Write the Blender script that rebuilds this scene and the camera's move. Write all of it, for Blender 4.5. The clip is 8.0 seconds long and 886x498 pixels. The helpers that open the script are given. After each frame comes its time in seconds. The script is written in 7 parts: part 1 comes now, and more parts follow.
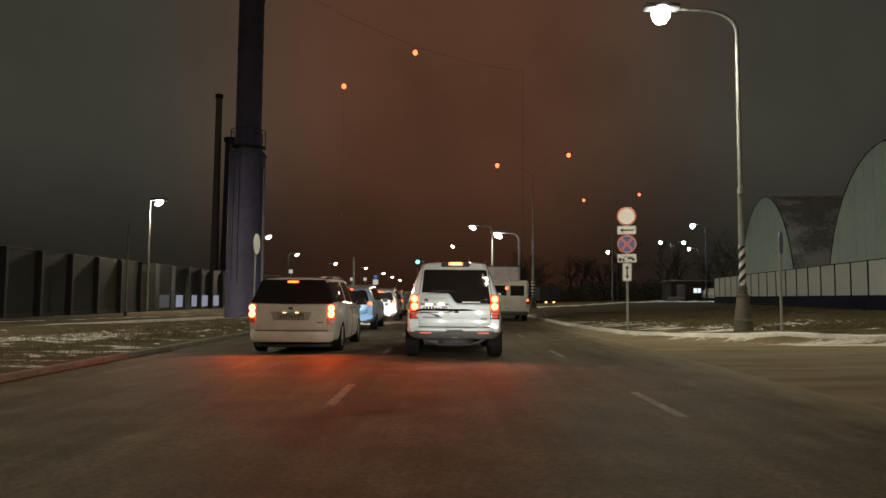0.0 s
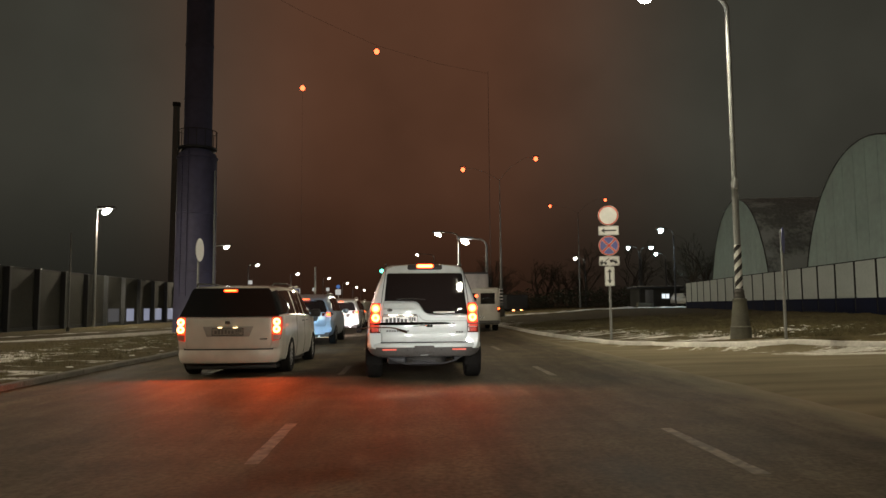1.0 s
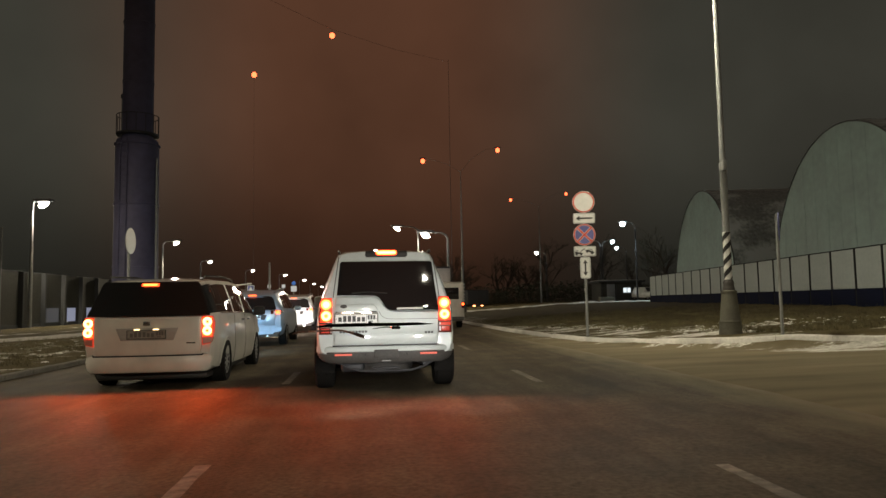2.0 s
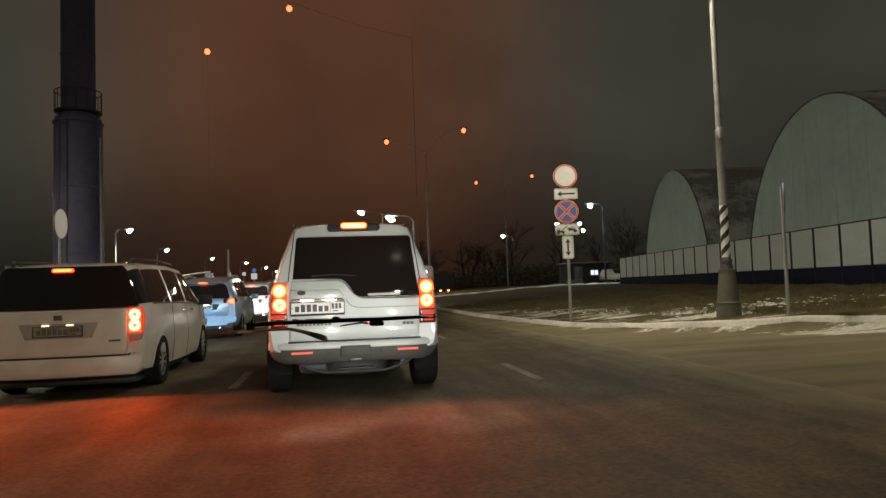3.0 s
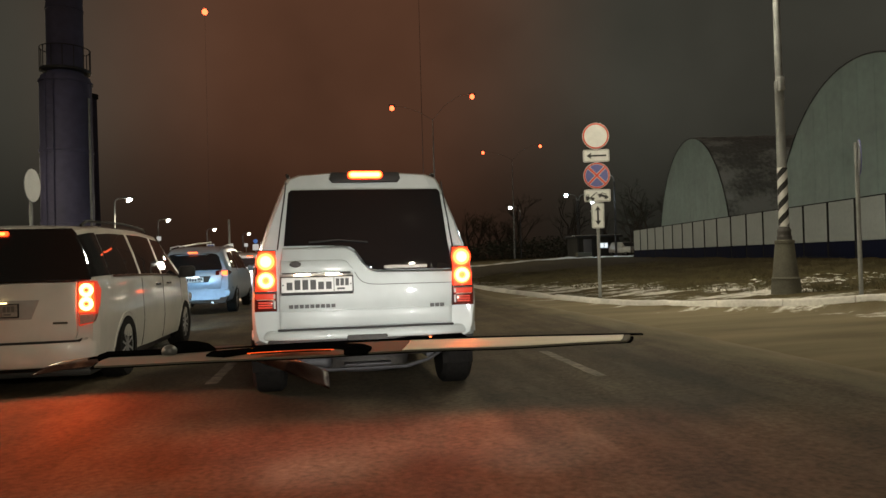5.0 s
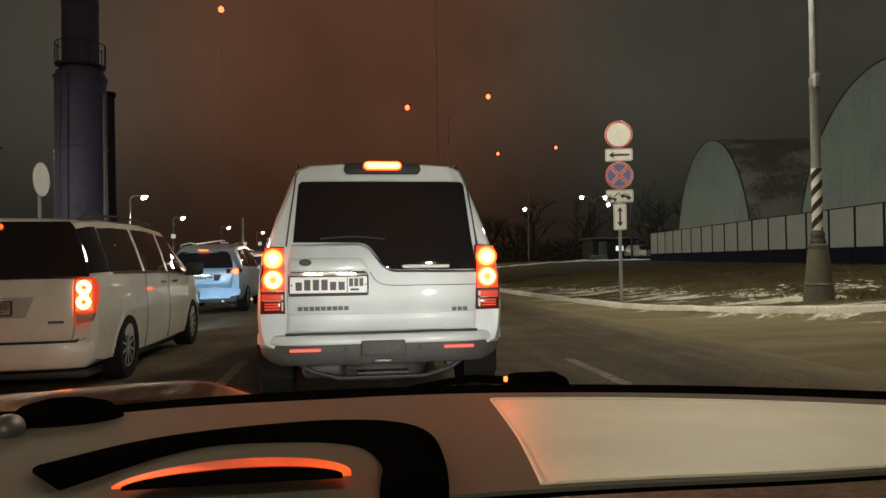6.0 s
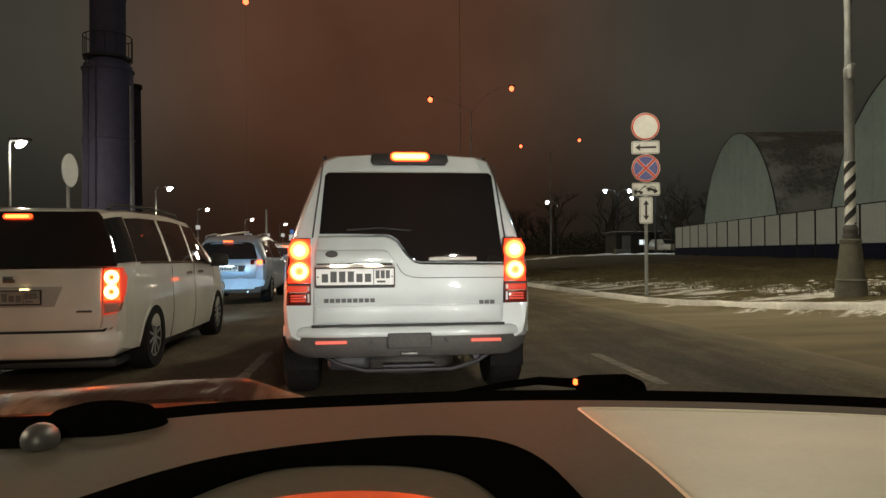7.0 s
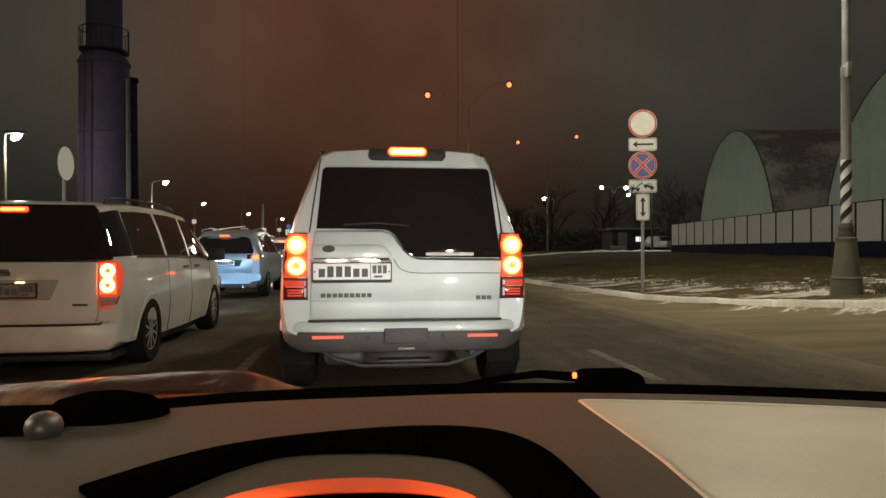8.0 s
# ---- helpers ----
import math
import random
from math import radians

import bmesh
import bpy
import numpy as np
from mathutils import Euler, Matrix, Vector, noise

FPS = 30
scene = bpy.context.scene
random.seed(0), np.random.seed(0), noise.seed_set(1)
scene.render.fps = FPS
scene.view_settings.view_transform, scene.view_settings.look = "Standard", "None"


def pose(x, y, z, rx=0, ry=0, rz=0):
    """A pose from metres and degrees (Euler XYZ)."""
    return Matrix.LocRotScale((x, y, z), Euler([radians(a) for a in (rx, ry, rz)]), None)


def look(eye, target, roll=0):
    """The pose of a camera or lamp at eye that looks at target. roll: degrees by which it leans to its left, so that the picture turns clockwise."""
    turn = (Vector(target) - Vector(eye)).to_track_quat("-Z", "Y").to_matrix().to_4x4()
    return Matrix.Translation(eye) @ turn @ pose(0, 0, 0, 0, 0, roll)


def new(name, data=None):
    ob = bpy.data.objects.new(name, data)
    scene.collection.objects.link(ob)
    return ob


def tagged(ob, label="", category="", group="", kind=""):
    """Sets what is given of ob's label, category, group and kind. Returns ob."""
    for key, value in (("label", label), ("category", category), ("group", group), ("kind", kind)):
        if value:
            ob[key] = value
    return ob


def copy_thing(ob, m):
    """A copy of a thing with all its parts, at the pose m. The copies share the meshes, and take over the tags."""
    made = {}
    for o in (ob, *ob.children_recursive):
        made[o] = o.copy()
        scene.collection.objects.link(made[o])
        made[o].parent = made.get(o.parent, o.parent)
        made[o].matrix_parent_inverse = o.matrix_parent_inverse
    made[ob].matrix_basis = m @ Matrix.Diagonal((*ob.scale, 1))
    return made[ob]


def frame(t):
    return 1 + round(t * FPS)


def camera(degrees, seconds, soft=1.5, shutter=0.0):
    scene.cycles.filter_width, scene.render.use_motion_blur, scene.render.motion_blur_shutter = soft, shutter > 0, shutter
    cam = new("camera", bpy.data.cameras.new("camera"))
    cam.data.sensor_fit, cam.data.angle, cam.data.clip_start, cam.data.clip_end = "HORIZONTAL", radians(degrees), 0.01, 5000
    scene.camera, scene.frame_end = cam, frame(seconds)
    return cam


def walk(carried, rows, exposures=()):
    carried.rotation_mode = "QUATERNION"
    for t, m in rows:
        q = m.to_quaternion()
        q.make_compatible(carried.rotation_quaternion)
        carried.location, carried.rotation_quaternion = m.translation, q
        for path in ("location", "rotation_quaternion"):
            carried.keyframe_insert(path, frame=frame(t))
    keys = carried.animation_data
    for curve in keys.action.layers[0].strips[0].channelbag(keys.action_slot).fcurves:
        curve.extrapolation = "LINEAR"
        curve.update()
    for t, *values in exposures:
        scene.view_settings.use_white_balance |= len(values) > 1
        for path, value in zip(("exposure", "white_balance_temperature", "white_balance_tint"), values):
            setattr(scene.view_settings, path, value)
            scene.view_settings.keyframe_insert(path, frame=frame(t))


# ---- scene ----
cam = camera(65.4, 8.0)
METRES, EYE, TILT, LEAN, TURN = 8.0, 1.15, 0.0, -1.2, 0.0
ROWS = [
    (0.0, 0.0, 0.0, 0.0, 0.06, 4.01, 0.79),
    (0.5, -0.0015, 0.1414, 0.0005, -1.58, 5.05, 1.3),
    (1.0, -0.0044, 0.2681, -0.0003, -2.84, 4.71, 1.65),
    (1.5, -0.0038, 0.3828, -0.0012, -4.61, 4.48, 1.76),
    (3.0, -0.0038, 0.7071, -0.0043, -9.22, 2.93, 3.09),
    (3.5, -0.0045, 0.7721, -0.0047, -10.34, 1.87, 3.04),
    (4.0, -0.0048, 0.8228, -0.005, -10.23, 1.66, 2.99),
    (4.5, -0.0045, 0.8807, -0.0048, -9.43, 0.62, 2.87),
    (6.0, -0.0049, 0.9877, -0.0063, -7.9, 0.79, 2.04),
    (6.5, -0.0086, 0.9967, -0.0054, -6.26, 0.69, 1.85),
    (7.0, -0.0089, 0.9961, -0.0064, -6.12, 0.24, 1.63),
    (7.5, -0.0094, 0.9963, -0.0065, -6.38, -0.1, 1.47),
    (8.0, -0.0094, 0.996, -0.0067, -6.41, -0.12, 1.29),
]
walk(cam, [(t, pose(0, 0, EYE, TILT, LEAN, TURN) @ pose(METRES * x, METRES * y, METRES * z, 90 + pitch, roll, yaw)) for t, x, y, z, yaw, pitch, roll in ROWS], exposures=((0.0, 0.62), (8.0, 0.62)))

# ---------------------------------------------------------------- light
world = bpy.data.worlds.new("night")
scene.world = world
world.use_nodes = True
wn, wl = world.node_tree.nodes, world.node_tree.links
wn.clear()
w_out, w_bg = wn.new("ShaderNodeOutputWorld"), wn.new("ShaderNodeBackground")
w_co, w_no, w_ramp = wn.new("ShaderNodeTexCoord"), wn.new("ShaderNodeTexNoise"), wn.new("ShaderNodeMapRange")
w_no.inputs["Scale"].default_value, w_no.inputs["Detail"].default_value = 2.6, 4
w_ramp.inputs["From Min"].default_value, w_ramp.inputs["From Max"].default_value = 0.3, 0.72
w_ramp.inputs["To Min"].default_value, w_ramp.inputs["To Max"].default_value = 0.75, 1.3
w_sep, w_side, w_mix, w_mul = wn.new("ShaderNodeSeparateXYZ"), wn.new("ShaderNodeMapRange"), wn.new("ShaderNodeMix"), wn.new("ShaderNodeVectorMath")
w_abs = wn.new("ShaderNodeMath")
w_abs.operation, w_mul.operation, w_mix.data_type = "ABSOLUTE", "SCALE", "RGBA"
w_side.interpolation_type = "SMOOTHSTEP"
w_side.inputs["From Min"].default_value, w_side.inputs["From Max"].default_value = 0.08, 0.42
w_mix.inputs["A"].default_value, w_mix.inputs["B"].default_value = (0.0545, 0.0235, 0.0130, 1), (0.0245, 0.0234, 0.0180, 1)
wl.new(w_co.outputs["Generated"], w_no.inputs["Vector"])
wl.new(w_co.outputs["Generated"], w_sep.inputs["Vector"])
wl.new(w_sep.outputs["X"], w_abs.inputs[0])
wl.new(w_abs.outputs["Value"], w_side.inputs["Value"])
wl.new(w_side.outputs["Result"], w_mix.inputs["Factor"])
wl.new(w_no.outputs["Fac"], w_ramp.inputs["Value"])
wl.new(w_mix.outputs["Result"], w_mul.inputs[0])
wl.new(w_ramp.outputs["Result"], w_mul.inputs["Scale"])
w_low, w_dim = wn.new("ShaderNodeMapRange"), wn.new("ShaderNodeVectorMath")
w_low.interpolation_type, w_dim.operation = "SMOOTHSTEP", "SCALE"
w_low.inputs["From Min"].default_value, w_low.inputs["From Max"].default_value = 0.0, 0.26
w_low.inputs["To Min"].default_value, w_low.inputs["To Max"].default_value = 0.32, 1.08
wl.new(w_sep.outputs["Z"], w_low.inputs["Value"])
wl.new(w_mul.outputs["Vector"], w_dim.inputs[0])
wl.new(w_low.outputs["Result"], w_dim.inputs["Scale"])
wl.new(w_dim.outputs["Vector"], w_bg.inputs["Color"])
wl.new(w_bg.outputs["Background"], w_out.inputs["Surface"])
w_bg.inputs["Strength"].default_value = 1.0


def lamp(kind, at, power, colour, radius=0.15, aim=None, cone=150, blend=0.5):
    d = bpy.data.lights.new("light", kind)
    d.energy, d.color, d.shadow_soft_size = power, colour, radius
    ob = new("light", d)
    ob.matrix_world = look(at, aim) if aim else pose(*at)
    if kind == "SPOT":
        d.spot_size, d.spot_blend = radians(cone), blend
    return ob


SODIUM = (1.0, 0.86, 0.62)
PALE_LAMP = (1.0, 0.91, 0.68)
# the street lamps that stand near enough to light the place
lamp("SPOT", (6.19, 19.2, 9.2), 2350, PALE_LAMP, 0.35, (5.2, 18.8, 0), 165, 0.35)
lamp("SPOT", (6.4, -20.0, 9.2), 8600, PALE_LAMP, 0.25, (5.0, -18.0, 0), 165, 0.35)
lamp("SPOT", (-27.4, 65.4, 9.8), 15000, SODIUM, 0.25, (-24, 62, 0), 165, 0.35)
lamp("SPOT", (-25.4, 99.0, 9.2), 6000, SODIUM, 0.25, (-19, 97, 0), 165, 0.35)
lamp("SPOT", (-24.0, 18.0, 9.0), 11500, SODIUM, 0.25, (-18, 17, 0), 165, 0.35)
lamp("SPOT", (3.1, 75.0, 8.5), 4500, SODIUM, 0.25, (2.5, 73, 0), 165, 0.35)
lamp("SPOT", (25.5, 69.0, 8.5), 520, (0.75, 0.93, 1), 0.25, (25, 62, 0), 165, 0.35)
# brake lights of the two nearest cars
for bx, by, bz, bp in ((-0.535, 12.55, 1.05, 38), (0.935, 12.55, 1.05, 38), (0.2, 12.5, 1.73, 22), (-4.03, 14.2, 0.85, 85), (-2.41, 14.2, 0.85, 85)):
    lamp("SPOT", (bx, by, bz), bp, (1.0, 0.10, 0.012), 0.06, (bx, by - 5, bz - 0.6), 160, 0.6)
# low beams of the minivan and of the silver car, which light the queue before them
for hx, hy, hp, hc in ((-3.85, 19.2, 165, (0.44, 0.75, 1.0)), (-2.6, 19.2, 165, (0.44, 0.75, 1.0)), (-3.25, 28.7, 1500, (1.0, 0.86, 0.84))):
    lamp("SPOT", (hx, hy, 0.62), hp, hc, 0.05, (hx, hy + 10, 0.35), 80, 0.8)
# low beams of the car that carries the camera
for hx in (-0.16, 1.0):
    lamp("SPOT", (hx, 9.95, 0.62), 84, (1.0, 0.98, 0.93), 0.05, (hx + 0.05, 20, 0.2), 70, 0.8)


# ---------------------------------------------------------------- materials
def mat(name, base, rough=0.6, metal=0.0, vary=0.12, grain=20.0, bump=0.0, coat=0.0, stain=0.0, stain_scale=1.5, bump_scale=None, spec=0.5, streak=0.0):
    """A surface with fine grain, broad stains and relief."""
    m = bpy.data.materials.new(name)
    m.use_nodes = True
    n, l = m.node_tree.nodes, m.node_tree.links
    b = n["Principled BSDF"]
    b.inputs["Roughness"].default_value, b.inputs["Metallic"].default_value = rough, metal
    b.inputs["Coat Weight"].default_value, b.inputs["Coat Roughness"].default_value = coat, 0.04
    b.inputs["Specular IOR Level"].default_value = spec
    co = n.new("ShaderNodeTexCoord")
    fine, wide = n.new("ShaderNodeTexNoise"), n.new("ShaderNodeTexNoise")
    fine.inputs["Scale"].default_value, fine.inputs["Detail"].default_value = grain, 5
    wide.inputs["Scale"].default_value, wide.inputs["Detail"].default_value = stain_scale, 4
    for x in (fine, wide):
        l.new(co.outputs["Object"], x.inputs["Vector"])
    r1 = n.new("ShaderNodeMapRange")
    r1.inputs["To Min"].default_value, r1.inputs["To Max"].default_value = 1 - vary, 1 + vary
    r1.inputs["From Min"].default_value, r1.inputs["From Max"].default_value = 0.3, 0.7
    l.new(fine.outputs["Fac"], r1.inputs["Value"])
    r2 = n.new("ShaderNodeMapRange")
    r2.inputs["To Min"].default_value, r2.inputs["To Max"].default_value = 1 - stain, 1 + stain * 0.4
    r2.inputs["From Min"].default_value, r2.inputs["From Max"].default_value = 0.3, 0.7
    l.new(wide.outputs["Fac"], r2.inputs["Value"])
    mul = n.new("ShaderNodeMath")
    mul.operation = "MULTIPLY"
    l.new(r1.outputs["Result"], mul.inputs[0])
    l.new(r2.outputs["Result"], mul.inputs[1])
    vm = n.new("ShaderNodeVectorMath")
    vm.operation = "SCALE"
    vm.inputs[0].default_value = base[:3]
    l.new(mul.outputs["Value"], vm.inputs["Scale"])
    if streak:
        # long worn tracks that run with the traffic
        mp, sn, sr, m2 = n.new("ShaderNodeMapping"), n.new("ShaderNodeTexNoise"), n.new("ShaderNodeMapRange"), n.new("ShaderNodeMath")
        mp.inputs["Scale"].default_value = (1.5, 0.07, 1)
        sn.inputs["Scale"].default_value, sn.inputs["Detail"].default_value = 1.6, 6
        sr.inputs["From Min"].default_value, sr.inputs["From Max"].default_value = 0.3, 0.7
        sr.inputs["To Min"].default_value, sr.inputs["To Max"].default_value = 1 - streak, 1 + streak
        m2.operation = "MULTIPLY"
        l.new(co.outputs["Object"], mp.inputs["Vector"])
        l.new(mp.outputs["Vector"], sn.inputs["Vector"])
        l.new(sn.outputs["Fac"], sr.inputs["Value"])
        l.new(mul.outputs["Value"], m2.inputs[0])
        l.new(sr.outputs["Result"], m2.inputs[1])
        l.new(m2.outputs["Value"], vm.inputs["Scale"])
    l.new(vm.outputs["Vector"], b.inputs["Base Color"])
    rr = n.new("ShaderNodeMapRange")
    rr.inputs["To Min"].default_value, rr.inputs["To Max"].default_value = max(0.02, rough * 0.8), min(1, rough * 1.2)
    l.new(wide.outputs["Fac"], rr.inputs["Value"])
    l.new(rr.outputs["Result"], b.inputs["Roughness"])
    if bump:
        bp = n.new("ShaderNodeBump")
        bp.inputs["Strength"].default_value, bp.inputs["Distance"].default_value = bump, 0.02
        src = fine
        if bump_scale:
            src = n.new("ShaderNodeTexNoise")
            src.inputs["Scale"].default_value, src.inputs["Detail"].default_value = bump_scale, 6
            l.new(co.outputs["Object"], src.inputs["Vector"])
        l.new(src.outputs["Fac"], bp.inputs["Height"])
        l.new(bp.outputs["Normal"], b.inputs["Normal"])
    return m


def glow(name, colour, strength):
    m = bpy.data.materials.new(name)
    m.use_nodes = True
    b = m.node_tree.nodes["Principled BSDF"]
    b.inputs["Base Color"].default_value = (*(0.12 * c for c in colour), 1)
    b.inputs["Emission Color"].default_value = (*colour, 1)
    b.inputs["Emission Strength"].default_value = strength
    return m


def glass(name, tint, rough=0.03):
    m = bpy.data.materials.new(name)
    m.use_nodes = True
    b = m.node_tree.nodes["Principled BSDF"]
    b.inputs["Base Color"].default_value = (*tint, 1)
    b.inputs["Roughness"].default_value = rough
    b.inputs["Specular IOR Level"].default_value = 0.5
    b.inputs["Coat Weight"].default_value = 0.15
    return m


ASPHALT = mat("asphalt", (0.092, 0.074, 0.049), 0.72, vary=0.35, grain=26, bump=0.25, stain=0.5, stain_scale=1.1, bump_scale=90, streak=0.28, spec=0.12)
PAINT_ROAD = mat("road_paint", (0.195, 0.165, 0.13), 0.8, vary=0.5, grain=11, stain=0.45, bump=0.2)
KERB = mat("kerb_concrete", (0.15, 0.14, 0.12), 0.85, vary=0.25, grain=30, stain=0.3, bump=0.4)
CONCRETE = mat("concrete", (0.118, 0.114, 0.088), 0.85, vary=0.15, grain=35, stain=0.25, stain_scale=2.5, bump=0.3)
STEEL = mat("galvanised_steel", (0.27, 0.28, 0.275), 0.6, 0.3, vary=0.12, grain=8, stain=0.2, stain_scale=1)
DARKSTEEL = mat("dark_steel", (0.05, 0.05, 0.055), 0.6, 0.3, vary=0.15, stain=0.2)
WHITEPAINT = mat("white_car_paint", (0.55, 0.60, 0.59), 0.38, vary=0.03, grain=6, coat=1.0, stain=0.16, stain_scale=2.2, bump=0.05, bump_scale=2.0)
PEARLPAINT = mat("pearl_white_car_paint", (0.67, 0.645, 0.575), 0.36, vary=0.03, grain=6, coat=1.0, stain=0.2, stain_scale=1.6)
SILVERPAINT = mat("silver_blue_car_paint", (0.36, 0.47, 0.59), 0.3, 0.35, vary=0.05, grain=10, coat=0.6, stain=0.15)
TRUCKPAINT = mat("pale_truck_paint", (0.5, 0.48, 0.44), 0.5, vary=0.06, grain=5, stain=0.25)
BLACKPLASTIC = mat("black_plastic", (0.022, 0.021, 0.020), 0.6, vary=0.15, grain=60, bump=0.1)
GREYPLASTIC = mat("grey_bumper_plastic", (0.055, 0.051, 0.047), 0.65, vary=0.15, grain=40, stain=0.3, stain_scale=5)
RUBBER = mat("tyre_rubber", (0.011, 0.010, 0.009), 0.9, spec=0.15, vary=0.25, grain=30, stain=0.3, stain_scale=6, bump=0.3)
ALLOY = mat("alloy_rim", (0.30, 0.295, 0.285), 0.4, 0.45, vary=0.15, stain=0.3, stain_scale=8)
LETTER = mat("dark_letter_metal", (0.10, 0.10, 0.10), 0.6, 0.2, vary=0.1)
BADGE = mat("dull_badge_metal", (0.16, 0.16, 0.155), 0.45, 0.5, vary=0.05)
WELL = mat("plate_well_grey", (0.36, 0.34, 0.31), 0.45, vary=0.05, stain=0.1)
CHROME = mat("chrome", (0.7, 0.7, 0.7), 0.15, 1.0, vary=0.03)
GLASS = glass("dark_car_glass", (0.010, 0.009, 0.009), 0.015)
REDLENS = mat("red_lens", (0.09, 0.009, 0.006), 0.2, vary=0.1, grain=40, coat=0.6)
# clear lens whose colour holds the red light of the lamp above
PINKLENS = mat("clear_lens_red_tint", (0.32, 0.17, 0.14), 0.2, vary=0.15, grain=60, coat=0.6)
CLEARLENS = mat("clear_lens", (0.6, 0.56, 0.52), 0.2, vary=0.08, grain=60, coat=0.6)
BRAKE_CORE = glow("brake_light_core", (1.0, 0.145, 0.026), 5.2)
BRAKE_HOT = glow("brake_light_bulb", (1.0, 0.30, 0.085), 7.0)
BRAKE_RIM = glow("brake_light_rim", (1.0, 0.05, 0.008), 3.4)
BRAKE_SOFT = glow("brake_light_soft", (1.0, 0.11, 0.02), 4.0)
TAIL_DIM = glow("tail_light_dim", (1.0, 0.06, 0.018), 0.40)
BRAKE_HALO = glow("brake_light_lens", (1.0, 0.04, 0.008), 1.25)
BRAKE_FLARE = glow("brake_light_flare", (1.0, 0.17, 0.035), 5.5)
BRAKE_PINK = glow("brake_light_ring", (1.0, 0.32, 0.11), 6.0)
# passive reflector; its emission stands in for headlight thrown back
REFLECTOR = glow("reflector_red_glow", (1.0, 0.16, 0.10), 0.55)
PLATE_LIGHT = glow("number_plate_light", (1.0, 0.80, 0.58), 16.0)
PLATE_WARM = glow("warm_plate_light", (1.0, 0.66, 0.30), 3.2)
PLATE_COLD = glow("cold_plate_light", (0.75, 0.9, 1.0), 6.0)
PLATE = mat("number_plate_white", (0.84, 0.84, 0.81), 0.4, vary=0.05, stain=0.1)
PLATE_DULL = mat("dirty_number_plate", (0.30, 0.27, 0.23), 0.5, vary=0.1, grain=40, stain=0.3, stain_scale=9)
WELL_DARK = mat("faded_plate_ink", (0.13, 0.115, 0.10), 0.5, vary=0.1)
PLATE_INK = mat("plate_ink", (0.05, 0.05, 0.048), 0.5, vary=0.05)
INK = mat("black_ink", (0.015, 0.015, 0.015), 0.6, vary=0.05)
LAMP_WHITE = glow("street_lamp_lens", (1.0, 0.95, 0.82), 40.0)
LAMP_FAR = glow("far_street_lamp_lens", (1.0, 0.92, 0.76), 30.0)
LAMP_BLUE = glow("cold_street_lamp_lens", (0.70, 0.93, 1.0), 26.0)
LAMP_RED = glow("red_lamp_lens", (1.0, 0.12, 0.04), 3.2)
LAMP_GREEN = glow("green_signal_lens", (0.1, 1.0, 0.65), 5.0)
# emission stands in for light that the reflective far signs throw back
SIGN_GLOW = glow("sign_white_glow", (0.95, 0.93, 0.88), 0.30)
SIGN_GLOW_BLUE = glow("sign_blue_glow", (0.10, 0.26, 0.7), 0.28)
WINDOW_LIT = glow("lit_window", (0.85, 0.95, 1.0), 0.7)
PANE_GLOW = glow("pane_glow", (0.60, 0.64, 0.85), 0.22)
PANE_GLOW_DIM = glow("pane_glow_dim", (0.60, 0.62, 0.70), 0.045)
CLUSTER = glow("instrument_light", (1.0, 0.085, 0.006), 1.0)


def uneven_dial():
    """The dial's light is strongest in its middle and dies away to its rim."""
    n, l = CLUSTER.node_tree.nodes, CLUSTER.node_tree.links
    co, ns, rg = n.new("ShaderNodeTexCoord"), n.new("ShaderNodeTexNoise"), n.new("ShaderNodeMapRange")
    ns.inputs["Scale"].default_value, ns.inputs["Detail"].default_value = 14, 2
    rg.inputs["From Min"].default_value, rg.inputs["From Max"].default_value = 0.35, 0.65
    rg.inputs["To Min"].default_value, rg.inputs["To Max"].default_value = 0.2, 1.3
    l.new(co.outputs["Object"], ns.inputs["Vector"])
    l.new(ns.outputs["Fac"], rg.inputs["Value"])
    l.new(rg.outputs["Result"], n["Principled BSDF"].inputs["Emission Strength"])


uneven_dial()
SIGN_WHITE = mat("sign_white", (0.70, 0.71, 0.68), 0.45, vary=0.04, grain=12, stain=0.08, stain_scale=3)
SIGN_RED = mat("sign_red", (0.62, 0.075, 0.04), 0.45, vary=0.06, stain=0.1)
SIGN_BLUE = mat("sign_blue", (0.11, 0.125, 0.34), 0.45, vary=0.06, stain=0.1)
SIGN_BACK = mat("sign_back_grey", (0.25, 0.26, 0.28), 0.5, 0.4, vary=0.1)
FENCE = mat("fence_panel_white", (0.335, 0.385, 0.385), 0.6, vary=0.05, grain=8, stain=0.14, stain_scale=0.8)
FENCE_FRAME = mat("fence_frame_dark", (0.05, 0.055, 0.06), 0.6, vary=0.1, stain=0.2)
FENCE_POST = mat("fence_post_black", (0.014, 0.015, 0.016), 0.8, spec=0.15, vary=0.15, stain=0.2)
FENCE_BLUE = mat("fence_plinth_blue", (0.007, 0.010, 0.028), 0.9, spec=0.1, vary=0.15, stain=0.3)
DARKFENCE = mat("dark_fence_panel", (0.046, 0.047, 0.042), 0.75, vary=0.15, grain=6, stain=0.3, stain_scale=0.6)
HANGAR = mat("hangar_sheet", (0.255, 0.355, 0.35), 0.6, 0.1, vary=0.08, grain=3, stain=0.2, stain_scale=0.5)
CHIMNEY = mat("chimney_shell", (0.10, 0.097, 0.175), 0.7, vary=0.12, grain=3, stain=0.3, stain_scale=0.4)
BARK = mat("bark", (0.06, 0.05, 0.04), 0.9, vary=0.3, grain=15, bump=0.4)
NEEDLES = mat("dim_foliage", (0.05, 0.06, 0.04), 0.9, vary=0.4, grain=4)
GRASS = mat("withered_grass", (0.125, 0.108, 0.050), 0.9, vary=0.4, grain=3, stain=0.4, stain_scale=0.6)
